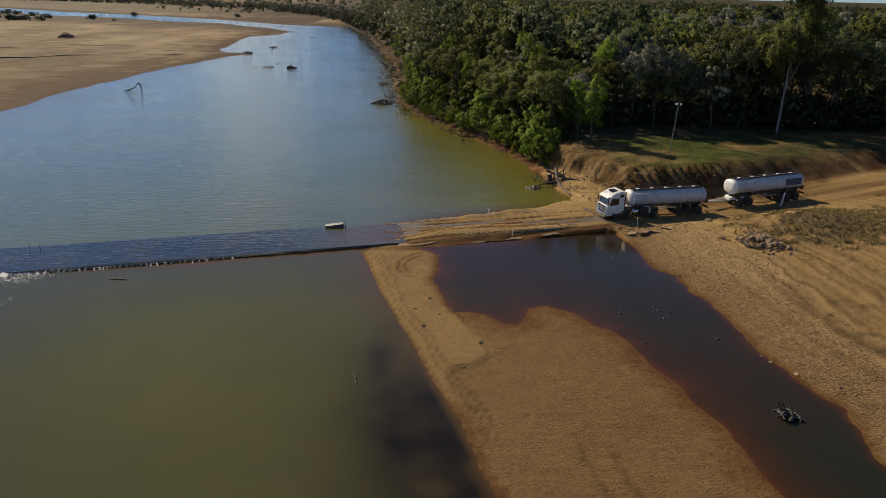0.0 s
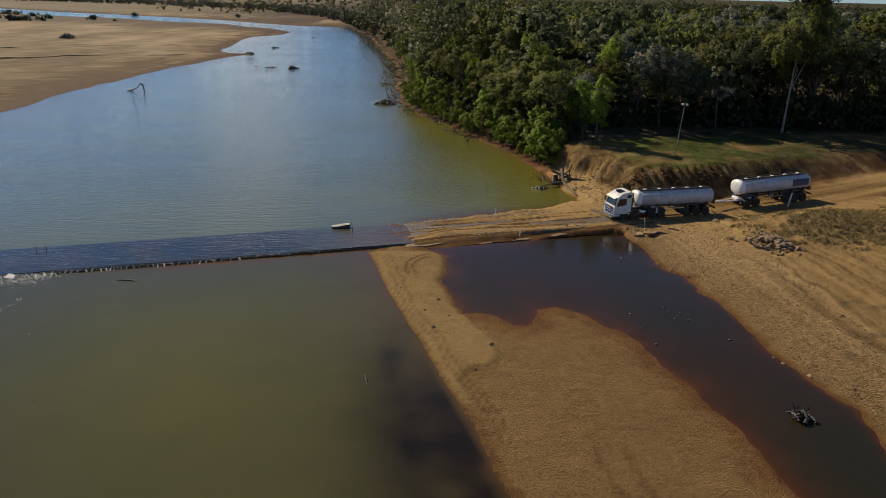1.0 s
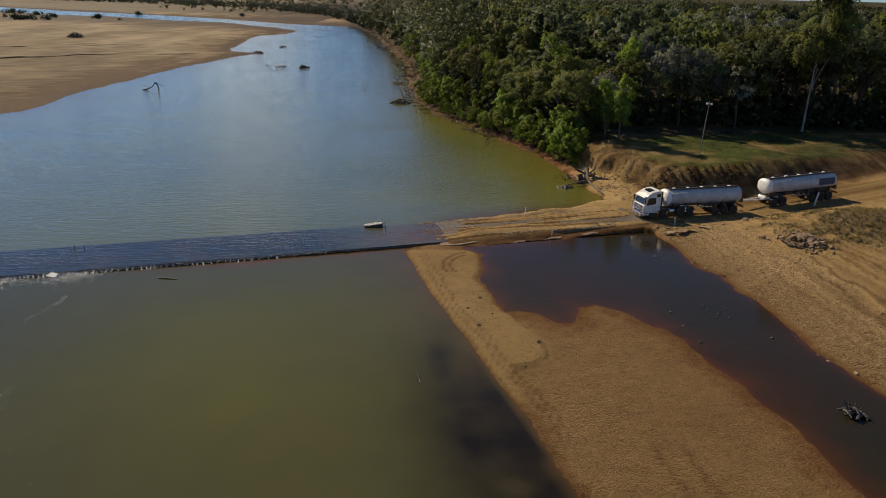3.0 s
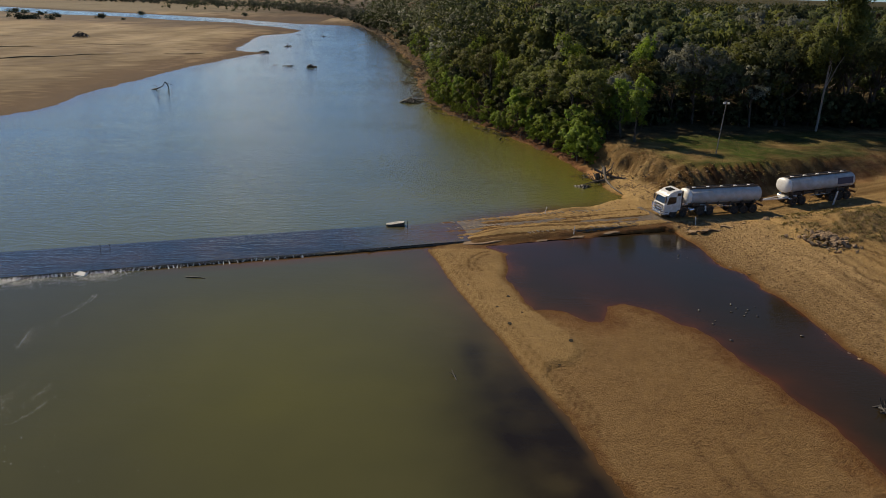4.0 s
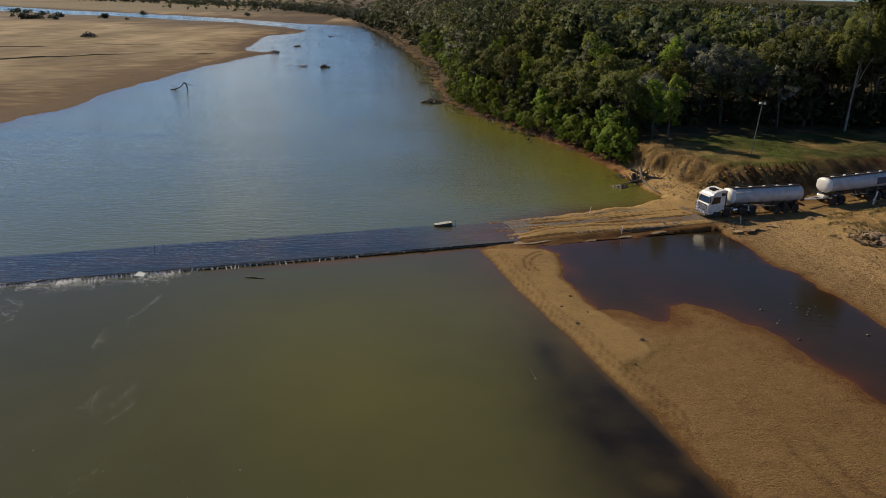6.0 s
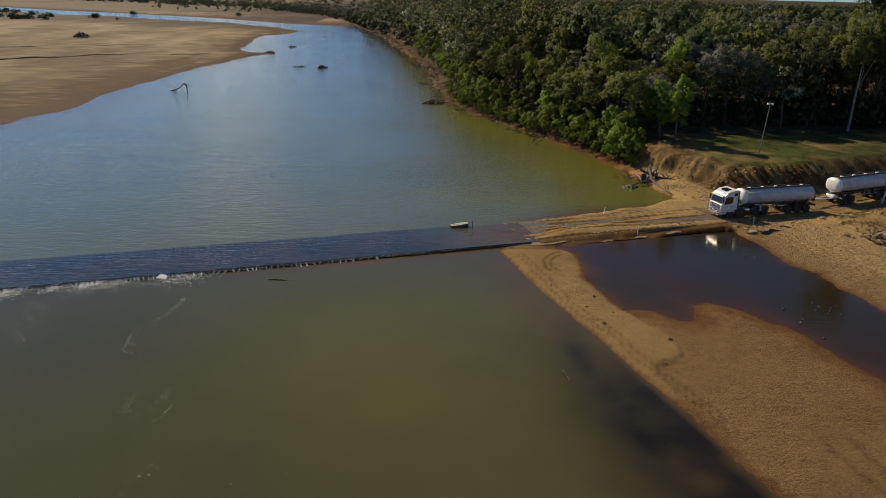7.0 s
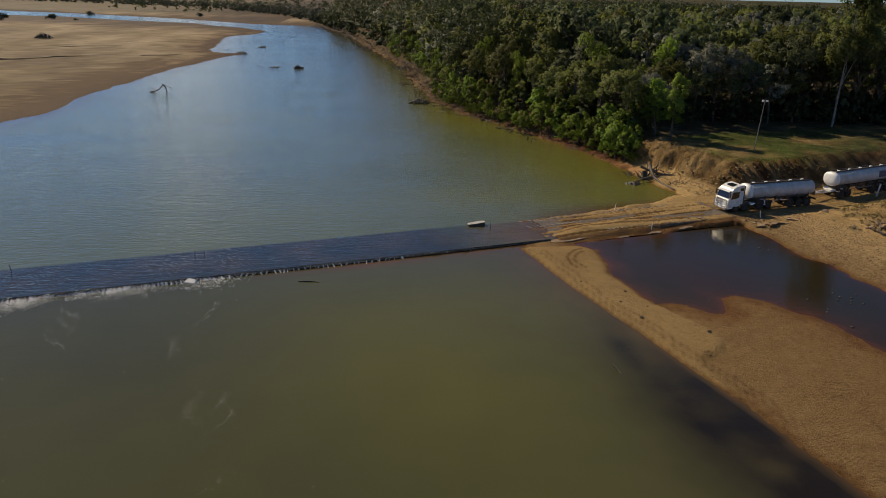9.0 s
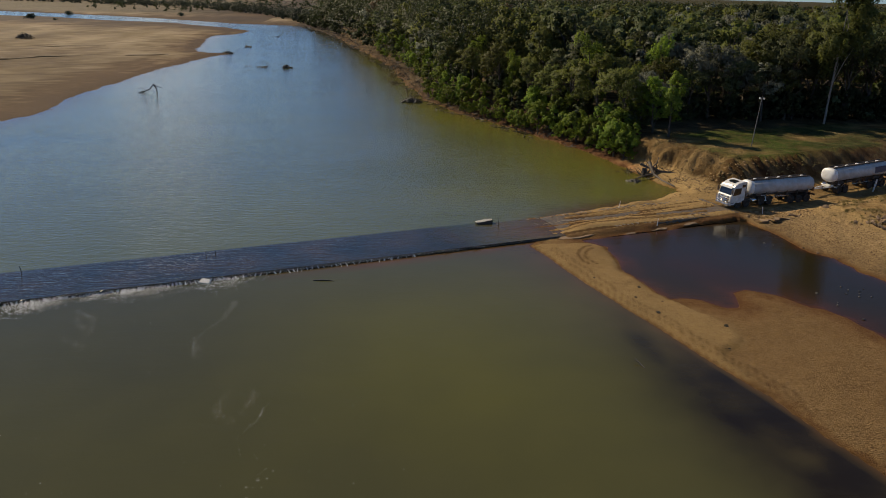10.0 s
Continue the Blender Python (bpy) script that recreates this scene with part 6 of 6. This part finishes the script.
for x, y in ((17.2, 71.0), (17.9, 70.4), (16.9, 70.1), (18.6, 69.4), (18.3, 57.8), (18.8, 56.9), (20.0, 58.1), (19.2, 57.5), (18.4, 56.3), (17.6, 57.0), (15.6, 55.1), (15.2, 54.5), (21.6, 52.6), (15.6, 51.5), (14.9, 57.2), (18.1, 58.6), (19.5, 56.2)):
    lone_stone(x, y, rs.uniform(0.14, 0.28), WET_STONES, "small wet rock breaking the pool's surface", LOW_LEVEL)
for x, y in ((20.6, 69.3), (21.3, 67.6), (21.9, 66.3), (22.4, 65.8), (23.9, 49.8), (24.2, 48.9), (24.3, 46.6), (24.8, 45.4), (25.0, 43.5), (25.6, 43.0), (26.0, 42.0), (25.2, 46.9), (23.6, 53.0), (25.3, 40.4)):
    lone_stone(x, y, rs.uniform(0.18, 0.36), RUBBLE_STONES, "small rock on the gravel at the pool's edge")
lone_stone(29.8, 80.6, 0.7, RUBBLE_STONES, "lone brown boulder on the graded sand")

# heap of broken rock
heap = thing("rubble_heap", pose(32.4, 71.7, height_at(32.4, 71.7)), "heap of broken brown rock on the bank", "rubble")
for i in range(190):
    a, r = rs.uniform(0, 6.28), abs(rs.gauss(0, 0.5))
    x, y = 2.5 * r * math.cos(a), 3.0 * r * math.sin(a) - 0.35 * 2.5 * r * math.cos(a)
    s = rs.uniform(0.18, 0.60)
    ob = new("stone", rs.choice(RUBBLE_STONES))
    ob.parent = heap
    z = height_at(32.4 + x, 71.7 + y) - height_at(32.4, 71.7) + 0.08 + 0.35 * math.exp(-r * r * 3)
    ob.matrix_basis = Matrix.LocRotScale((x, y, z), Euler((rs.uniform(-0.6, 0.6), rs.uniform(-0.6, 0.6), rs.uniform(0, 6.28))), (s * rs.uniform(0.8, 1.4), s, s * rs.uniform(0.7, 1.0)))


def post(x, y, z, height, lean, r, material, label):
    t = thing("marker_post", pose(x, y, z, lean[0], lean[1], 0), label, "post", "marker posts along the ford")
    bm = bmesh.new()
    made = bmesh.ops.create_cone(bm, cap_ends=True, segments=8, radius1=r, radius2=r * 0.85, depth=height + 0.4)["verts"]
    bmesh.ops.translate(bm, verts=made, vec=(0, 0, height / 2 - 0.2))
    part("shaft", bm, material, t)
    return t


for x, y, hgt, lx, ly in ((-10.9, 76.9, 1.2, 0, -4), (-41.1, 68.6, 0.55, 0, 6), (-40.2, 68.9, 0.5, 3, -8), (-56.2, 64.0, 0.8, 0, -8)):
    post(x, y, 0.0, hgt, (lx, ly), 0.035, M_WETWOOD, "thin dark depth post standing in the water")
for x, y, hgt, lx, ly in ((4.9, 83.1, 0.9, 0, 10), (21.8, 80.4, 0.9, 0, -6), (7.3, 76.6, 0.9, 0, 3)):
    post(x, y, height_at(x, y), hgt, (lx, ly), 0.05, M_WHITEPOST, "thin pale marker post beside the ford")
for x, y, hgt, lx, ly in ((41.4, 88.6, 1.7, 0, 8),):
    post(x, y, height_at(x, y), hgt, (lx, ly), 0.12, M_WHITEPOST, "white guide post beside the dirt road")


M_POLE = plain("galvanised_pole", (0.20, 0.19, 0.18), 0.5, 0.4, var=0.2, scale=2)


def flood_light(x, y):
    z = height_at(x, y)
    t = thing("light_pole", pose(x, y, z, 0, 3.5, 0), "tall slim pole with floodlights on the lawn", "light pole")
    bm = bmesh.new()
    made = bmesh.ops.create_cone(bm, cap_ends=True, segments=10, radius1=0.075, radius2=0.05, depth=7.6)["verts"]
    bmesh.ops.translate(bm, verts=made, vec=(0, 0, 3.6))
    part("pole", bm, M_POLE, t)
    arm = part("crossarm", box(bmesh.new(), -0.45, 0.45, -0.05, 0.05, 7.0, 7.1, 0.01), M_FRAME, t)
    for s in (-1, 1):
        fb = bmesh.new()
        box(fb, s * 0.3 - 0.15, s * 0.3 + 0.15, -0.18, 0.05, 6.95, 7.2, 0.03)
        part("floodlight", fb, M_WHITEPOST, arm, "pale floodlight head")


flood_light(31.2, 102.9)


def pontoon():
    t = thing("sunken_pontoon", pose(-12.35, 78.25, -0.12, 0, -1, 12), "half-sunk dark hull with a pale worn top", "pontoon")
    bm = bmesh.new()
    rows = []
    for x, w, lo, hi in ((-1.05, 0.10, 0.05, 0.42), (-0.95, 0.32, -0.2, 0.45), (-0.5, 0.42, -0.3, 0.46), (0.3, 0.44, -0.3, 0.55), (0.85, 0.36, -0.2, 0.58), (1.02, 0.14, 0.1, 0.60)):
        rows.append([bm.verts.new((x, y * w, z)) for y, z in ((-0.55, lo), (-1, (lo + hi) / 2), (-0.92, hi), (0.92, hi), (1, (lo + hi) / 2), (0.55, lo))])
    for r, q in zip(rows, rows[1:]):
        for i in range(6):
            bm.faces.new((r[i], r[(i + 1) % 6], q[(i + 1) % 6], q[i]))
    bm.faces.new(rows[0])
    bm.faces.new(rows[-1][::-1])
    bmesh.ops.recalc_face_normals(bm, faces=bm.faces[:])
    part("hull", bm, M_WETWOOD, t)
    tb = bmesh.new()
    rows = [[tb.verts.new((x, y * w, hi)) for y in (-0.9, 0.9)] for x, w, hi in ((-1.0, 0.2, 0.46), (-0.95, 0.32, 0.47), (-0.5, 0.42, 0.48), (0.3, 0.44, 0.57), (0.85, 0.36, 0.60), (1.0, 0.15, 0.62))]
    for r, q in zip(rows, rows[1:]):
        tb.faces.new((r[0], q[0], q[1], r[1]))
    bmesh.ops.solidify(tb, geom=tb.faces[:], thickness=-0.05)
    part("deck", tb, M_WHITEPOST, t, "pale worn deck")


pontoon()


def slab_fragment(x, y, z, pts, thick, tilt, material, label):
    bm = bmesh.new()
    f = bm.faces.new([bm.verts.new((a, b, 0)) for a, b in pts])
    out = bmesh.ops.extrude_face_region(bm, geom=[f])["geom"]
    bmesh.ops.translate(bm, verts=[g for g in out if isinstance(g, bmesh.types.BMVert)], vec=(0, 0, thick))
    bmesh.ops.recalc_face_normals(bm, faces=bm.faces[:])
    bmesh.ops.bevel(bm, geom=bm.edges[:], offset=0.03, segments=2, affect="EDGES", clamp_overlap=True)
    me = bpy.data.meshes.new("slab_fragment")
    bm.to_mesh(me)
    bm.free()
    me.materials.append(material)
    ob = new("slab_fragment", me)
    ob.matrix_basis = pose(x, y, z, *tilt)
    return tagged(ob, label, "concrete block")


slab_fragment(-39.8, 61.85, -0.10, [(-0.6, -0.1), (0.35, -0.45), (0.5, 0.0), (-0.15, 0.4)], 0.22, (24, -6, 12), M_WHITEPOST, "white broken slab jammed on the ford's edge")
slab_fragment(-54.5, 58.0, -0.12, [(-1.5, -0.3), (-0.2, -0.55), (1.0, -0.35), (1.4, 0.1), (0.3, 0.35), (-1.2, 0.3)], 0.16, (3, 2, 14), M_CLOD, "flat wet rock at the broken ford edge")
slab_fragment(-2.6, 73.6, -0.02, [(-2.6, -0.35), (-0.4, -0.6), (1.9, -0.25), (2.3, 0.2), (0.2, 0.5), (-2.2, 0.35)], 0.10, (5, -1, 17), M_RUBBLE, "broken concrete slab edge undercut by water")
for x, y in ((-2.3, 56.2), (-0.3, 55.2), (-1.5, 53.0), (-4.6, 61.0), (1.6, 46.6), (2.9, 50.0), (-1.2, 58.5)):
    lone_stone(x, y, rs.uniform(0.22, 0.42), CLODS, "dark clod of weed lying on pale sand", name="weed_clod")


def far_bush(x, y, s, leaf, label):
    rng = np.random.default_rng(int(abs(x * 7 + y)))
    t = thing("bush", pose(x, y, height_at(x, y)), label, "bush")
    part("stem", tubes_mesh("stem", [([(0, 0, -0.2), (0, 0.1, 0.4 * s), (0.1, 0, 0.9 * s)], [0.1 * s, 0.08 * s, 0.03 * s])], M_BARK), M_BARK, t)
    lobes = [(rng.normal(0, 0.7 * s), rng.normal(0, 0.5 * s), s * rng.uniform(0.15, 0.75), s * rng.uniform(0.45, 0.8), s * rng.uniform(0.35, 0.6)) for _ in range(7)]
    p, d = lobe_points(rng, lobes, 420, -0.7)
    p[:, 2] = np.maximum(p[:, 2], 0.05)
    v, f = leaf_cards(rng, p, d, 0.32 * s)
    part("foliage", raw_mesh("foliage", v, f, leaf), leaf, t)


for x, y, s in ((-277, 480, 4.5), (-268, 484, 4.0), (-259, 486, 3.0), (-277, 524, 3.2), (-241, 516, 3.8), (-262, 637, 3.2), (-232, 590, 3.4), (-226, 515, 1.6), (-171, 618, 3.0), (-142, 535, 2.6), (-342, 590, 4.0), (-325, 575, 3.4), (-305, 560, 3.0)):
    far_bush(x, y, 0.75 * s, L_FARLINE, "dark rounded bush on the pale sandbar")
branchy("driftwood", -170, 337, height_at(-170, 337), heap_runs(rs, 60, 4.2, 2.2, 0.22), M_DEADWOOD, "dark heap of driftwood on the sandbar", "driftwood")


def tufts():
    """Dry grass and low scrub on the mounds and along the cut bank."""
    rng = np.random.default_rng(19)
    n = 13000
    x = np.concatenate([rng.uniform(26, 58, n), rng.uniform(15, 40, n)])
    y = np.concatenate([rng.uniform(62, 86, n), rng.uniform(90, 108, n)])
    h, c, d = shape_of_land(x, y)
    side, _ = along_road(x, y)
    grassy = ((c[3] > 0.25) | ((side > 4.2) & (y > 88) & (c[0] < 0.3) & (h > 1.3) & (rng.random(2 * n) < 0.22))) & (np.abs(side) > 3.6) & (d > 2.5) & (rng.random(2 * n) < np.where(y < 88, 0.42, 0.08))
    x, y, h = x[grassy], y[grassy], h[grassy]
    k = 10
    ang, r = rng.uniform(0, 6.28, (len(x), k)), rng.uniform(0, 0.22, (len(x), k))
    size = rng.uniform(0.3, 1.0, (len(x), 1))
    c = np.stack([x[:, None] + r * np.cos(ang), y[:, None] + r * np.sin(ang), h[:, None] + rng.uniform(0.03, 0.22, (len(x), k)) * size], -1).reshape(-1, 3)
    out = np.stack([np.cos(ang), np.sin(ang), np.full_like(ang, 0.9)], -1).reshape(-1, 3)
    v, f = leaf_cards(rng, c, out, 0.15)
    me = raw_mesh("scrub", v, f, L_SCRUB, {"tint": np.repeat(rng.uniform(-0.3, 0.3, len(x)), k * 4)})
    tagged(new("scrub", me), "dry tufts of grass and low scrub on the bank", "scrub", kind="stuff")


tufts()


def loose_gravel():
    """Pebbles on the gravel bank, clods of earth on the cut bank and the ford's dry end."""
    rng = np.random.default_rng(23)
    n = 26000
    x, y = rng.uniform(-8, 42, n), rng.uniform(29, 80, n)
    h, c, d = shape_of_land(x, y)
    ok = (d > 0.1) & (rng.random(n) < np.where(x > 18, 0.06 + 0.8 * c[4], 0.0))
    big = np.zeros(ok.sum())
    x2, y2 = rng.uniform(4, 46, 16000), rng.uniform(76, 107, 16000)
    h2, c2, d2 = shape_of_land(x2, y2)
    side, _ = along_road(x2, y2)
    bank = (side > 3.4) & (c2[0] < 0.35) & (d2 > 0.3) & (rng.random(16000) < np.where(h2 > 0.95, 0.012, 0.12))
    bank |= (np.abs(side) < 3.4) & (x2 < 24) & (d2 > 0.1) & (rng.random(16000) < 0.16)
    x, y, h = np.concatenate([x[ok], x2[bank]]), np.concatenate([y[ok], y2[bank]]), np.concatenate([h[ok], h2[bank]])
    big = np.concatenate([big, np.where(h2[bank] > 0.95, 1.0, 0.35)])[:, None, None]
    m = len(x)
    s = rng.uniform(0.03, 0.08, (m, 1, 1)) * (1 + 0.5 * big) * np.where(rng.random((m, 1, 1)) < 0.06, 1.9, 1.0)
    octa = np.array([(1, 0, 0), (0, 1, 0), (-1, 0, 0), (0, -1, 0), (0, 0, 0.7), (0, 0, -0.7)])[None] * rng.uniform(0.6, 1.3, (m, 6, 1))
    a = rng.uniform(0, 6.28, (m, 1))
    rx = octa[:, :, 0] * np.cos(a) - octa[:, :, 1] * np.sin(a)
    ry = octa[:, :, 0] * np.sin(a) + octa[:, :, 1] * np.cos(a)
    v = np.stack([rx, ry, octa[:, :, 2]], -1) * s + np.stack([x, y, h + 0.015], -1)[:, None, :]
    tri = np.array([(0, 1, 4), (1, 2, 4), (2, 3, 4), (3, 0, 4), (1, 0, 5), (2, 1, 5), (3, 2, 5), (0, 3, 5)])
    f = (np.arange(m)[:, None, None] * 6 + tri[None]).reshape(-1, 3)
    me = raw_mesh("loose_gravel", v.reshape(-1, 3), f, M_PEBBLE)
    tagged(new("loose_gravel", me), "brown pebbles and clods strewn over the sand", "gravel", kind="stuff")


M_PEBBLE = leaf_material("pebbles", (0.22, 0.142, 0.068), (0.34, 0.23, 0.12), sheen=0.85, thin=0.0)
loose_gravel()


def earth_ledge(x, y, length, turn, label):
    """A cracked crust of hard earth, undercut along its front."""
    rng = random.Random(int(x * 10))
    bm = bmesh.new()
    n = 9
    top, front = [], []
    for i in range(n):
        f = i / (n - 1)
        px, py = (f - 0.5) * length, 0.18 * math.sin(9 * f + x) + rng.uniform(-0.12, 0.12)
        top.append((bm.verts.new((px, py + 0.9, 0.0)), bm.verts.new((px, py, 0.16 + rng.uniform(-0.04, 0.05)))))
        front.append((bm.verts.new((px, py + 0.05, 0.02)), bm.verts.new((px, py + 0.4, -0.3))))
    for i in range(n - 1):
        a, b, c, d = top[i], top[i + 1], front[i], front[i + 1]
        bm.faces.new((a[1], b[1], b[0], a[0]))
        bm.faces.new((c[0], d[0], b[1], a[1]))
        bm.faces.new((c[1], d[1], d[0], c[0]))
    bmesh.ops.recalc_face_normals(bm, faces=bm.faces[:])
    me = bpy.data.meshes.new("earth_ledge")
    bm.to_mesh(me)
    bm.free()
    me.materials.append(M_RUBBLE)
    ob = new("earth_ledge", me)
    ob.matrix_basis = pose(x, y, height_at(x, y) + 0.06, 0, 0, turn)
    return tagged(ob, label, "earth")


for x, y, length, turn in ((22.6, 77.2, 2.6, 14), (24.6, 78.0, 1.6, -20), (20.9, 77.4, 1.4, 40)):
    earth_ledge(x, y, length, turn, "cracked ledge of hard brown earth")
for x, y, s, turn in ((3.4, 74.7, 0.7, 20), (7.0, 76.0, 1.1, 10), (11.6, 77.5, 0.9, 24)):
    slab_fragment(x, y, max(height_at(x, y), LOW_LEVEL) - 0.06, [(-1.3 * s, -0.1), (-0.5, -0.32 * s), (0.3, -0.15), (1.0 * s, -0.3), (1.4 * s, 0.15), (0.1, 0.4 * s), (-0.9 * s, 0.2)], 0.08, (4, -2, turn), M_RUBBLE, "broken slab crusted with sand over the pool's edge")


def bank_debris():
    """Dead sticks and broken limbs matted along the wooded river bank."""
    rng = np.random.default_rng(44)
    runs = []
    n = 900
    y = 128 + 380 * rng.random(n) ** 1.2
    x = np.interp(y, [127.5, 143, 156, 176, 210, 255, 311, 380, 446, 506], [6.6, 0.7, -6, -12, -15.5, -18, -27, -38, -52, -66]) + rng.uniform(-0.5, 1, n) * (5 + 0.012 * y)
    z = np.maximum(shape_of_land(x, y)[0], UP_LEVEL) + 0.05
    for i in range(n):
        L, a = rng.uniform(0.8, 2.6) * (1 + y[i] / 900), rng.uniform(0, 6.28)
        rise = rng.uniform(0, 0.9) * (1 if rng.random() < 0.4 else 0.15)
        p = [(x[i] + f * L * math.cos(a) + rng.normal(0, 0.1), y[i] + f * L * math.sin(a) + rng.normal(0, 0.1), z[i] + f * L * rise + rng.normal(0, 0.05)) for f in (0, 0.35, 0.7, 1)]
        runs.append((p, np.array([1, 0.8, 0.6, 0.25]) * rng.uniform(0.04, 0.10) * (1 + y[i] / 500)))
    me = tubes_mesh("bank_debris", runs, M_BARK, 4)
    tagged(new("bank_debris", me), "dead sticks and limbs matted along the river bank", "driftwood", kind="stuff")


bank_debris()


def earth_clods(name, seed, count, xs, sides, low, high, size, material, label):
    """Broken lumps of dug earth strewn beside the road, between two heights."""
    rng = np.random.default_rng(seed)
    x, y = rng.uniform(xs[0], xs[1], count * 8), rng.uniform(78, 112, count * 8)
    side, _ = along_road(x, y)
    h, cover, d = shape_of_land(x, y)
    patchy = fbm(x, y, 0.45, 2, 97) + 0.25 > rng.random(count * 8) * 0.9
    ok = (side > sides[0]) & (side < sides[1]) & (h > low) & (h < high) & (d > 0.4) & (cover[0] < 0.4) & patchy
    x, y, h = x[ok][:count], y[ok][:count], h[ok][:count]
    corner = np.array([(i, j, k) for i in (-1, 1) for j in (-1, 1) for k in (-1, 1)], float)
    quads = np.array([(0, 1, 3, 2), (4, 6, 7, 5), (0, 4, 5, 1), (2, 3, 7, 6), (0, 2, 6, 4), (1, 5, 7, 3)])
    n = len(x)
    s = size * (0.45 + 1.3 * rng.random(n) ** 2.5)
    turn = rng.uniform(0, 6.28, n)
    p = corner[None] * np.stack([s * rng.uniform(0.8, 1.7, n), s * rng.uniform(0.6, 1.1, n), s * rng.uniform(0.35, 0.8, n)], 1)[:, None]
    p = p * (1 - 0.45 * rng.random((n, 8, 1))) + rng.normal(0, 0.16, (n, 8, 3)) * s[:, None, None]
    c, w = np.cos(turn)[:, None], np.sin(turn)[:, None]
    q = np.stack([x[:, None] + p[..., 0] * c - p[..., 1] * w, y[:, None] + p[..., 0] * w + p[..., 1] * c, h[:, None] + p[..., 2] - 0.1 * s[:, None]], -1)
    me = raw_mesh(name, q.reshape(-1, 3), (quads[None] + 8 * np.arange(n)[:, None, None]).reshape(-1, 4), material)
    tagged(new(name, me), label, "earth", kind="stuff")


M_EARTH = plain("dug_sandy_earth", (0.36, 0.235, 0.105), 0.95, var=0.35, scale=0.8, bump=0.6, bscale=9, dirt=(0.17, 0.105, 0.05), dirt_amount=0.6)
earth_clods("earth_clods", 301, 1500, (14, 33), (3.6, 17.0), 0.6, 3.8, 0.10, M_EARTH, "broken sandy clods on the dug face of the bank")
earth_clods("road_edge_clods", 302, 900, (19, 46), (-6.5, -2.6), 0.2, 3.0, 0.13, M_EARTH, "broken crust of hard earth along the road")


def sand_scarp(ends, height, label):
    """A low eroded step in the sandbar: a crumbling face with a sloping top behind it."""
    (ax, ay), (bx, by) = ends
    rng = np.random.default_rng(int(abs(ax)))
    n = 60
    f = np.linspace(0, 1, n)
    x, y = ax + f * (bx - ax), ay + f * (by - ay)
    y = y + 1.4 * fbm(x, y * 0, 0.12, 3, 95) + 0.5 * rng.normal(0, 0.3, n)
    g = shape_of_land(x, y)[0]
    hh = 0.42 * height * np.clip(0.8 + 0.7 * fbm(x, y * 0, 0.2, 2, 96), 0.05, 1.2) * np.minimum(1, 9 * f) * np.minimum(1, 9 * (1 - f))
    rows = [np.stack([x, y + dy, shape_of_land(x, y + dy)[0] + up], 1) for dy, up in ((-0.25, -0.1), (0.0, hh * 0.55), (0.15, hh), (1.5, hh * 0.8), (5.0, -0.05))]
    i = (np.arange(4)[:, None] * n + np.arange(n - 1)[None, :]).ravel()
    me = raw_mesh("sand_scarp", np.concatenate(rows), np.stack([i, i + 1, i + n + 1, i + n], 1), M_SCARP, smooth_faces=True)
    tagged(new("sand_scarp", me), label, "sand")


M_SCARP = plain("damp_scarp_sand", (0.145, 0.098, 0.045), 0.95, var=0.2, scale=0.3, bump=0.5, bscale=2.0)
for ends, height in ((((-156, 232), (-119, 266.5)), 0.75), (((-109.3, 269.7), (-97, 279)), 0.5), (((-196, 272), (-160, 284)), 0.6), (((-150, 300), (-128, 309)), 0.4)):
    sand_scarp(ends, height, "low eroded step in the damp sandbar")
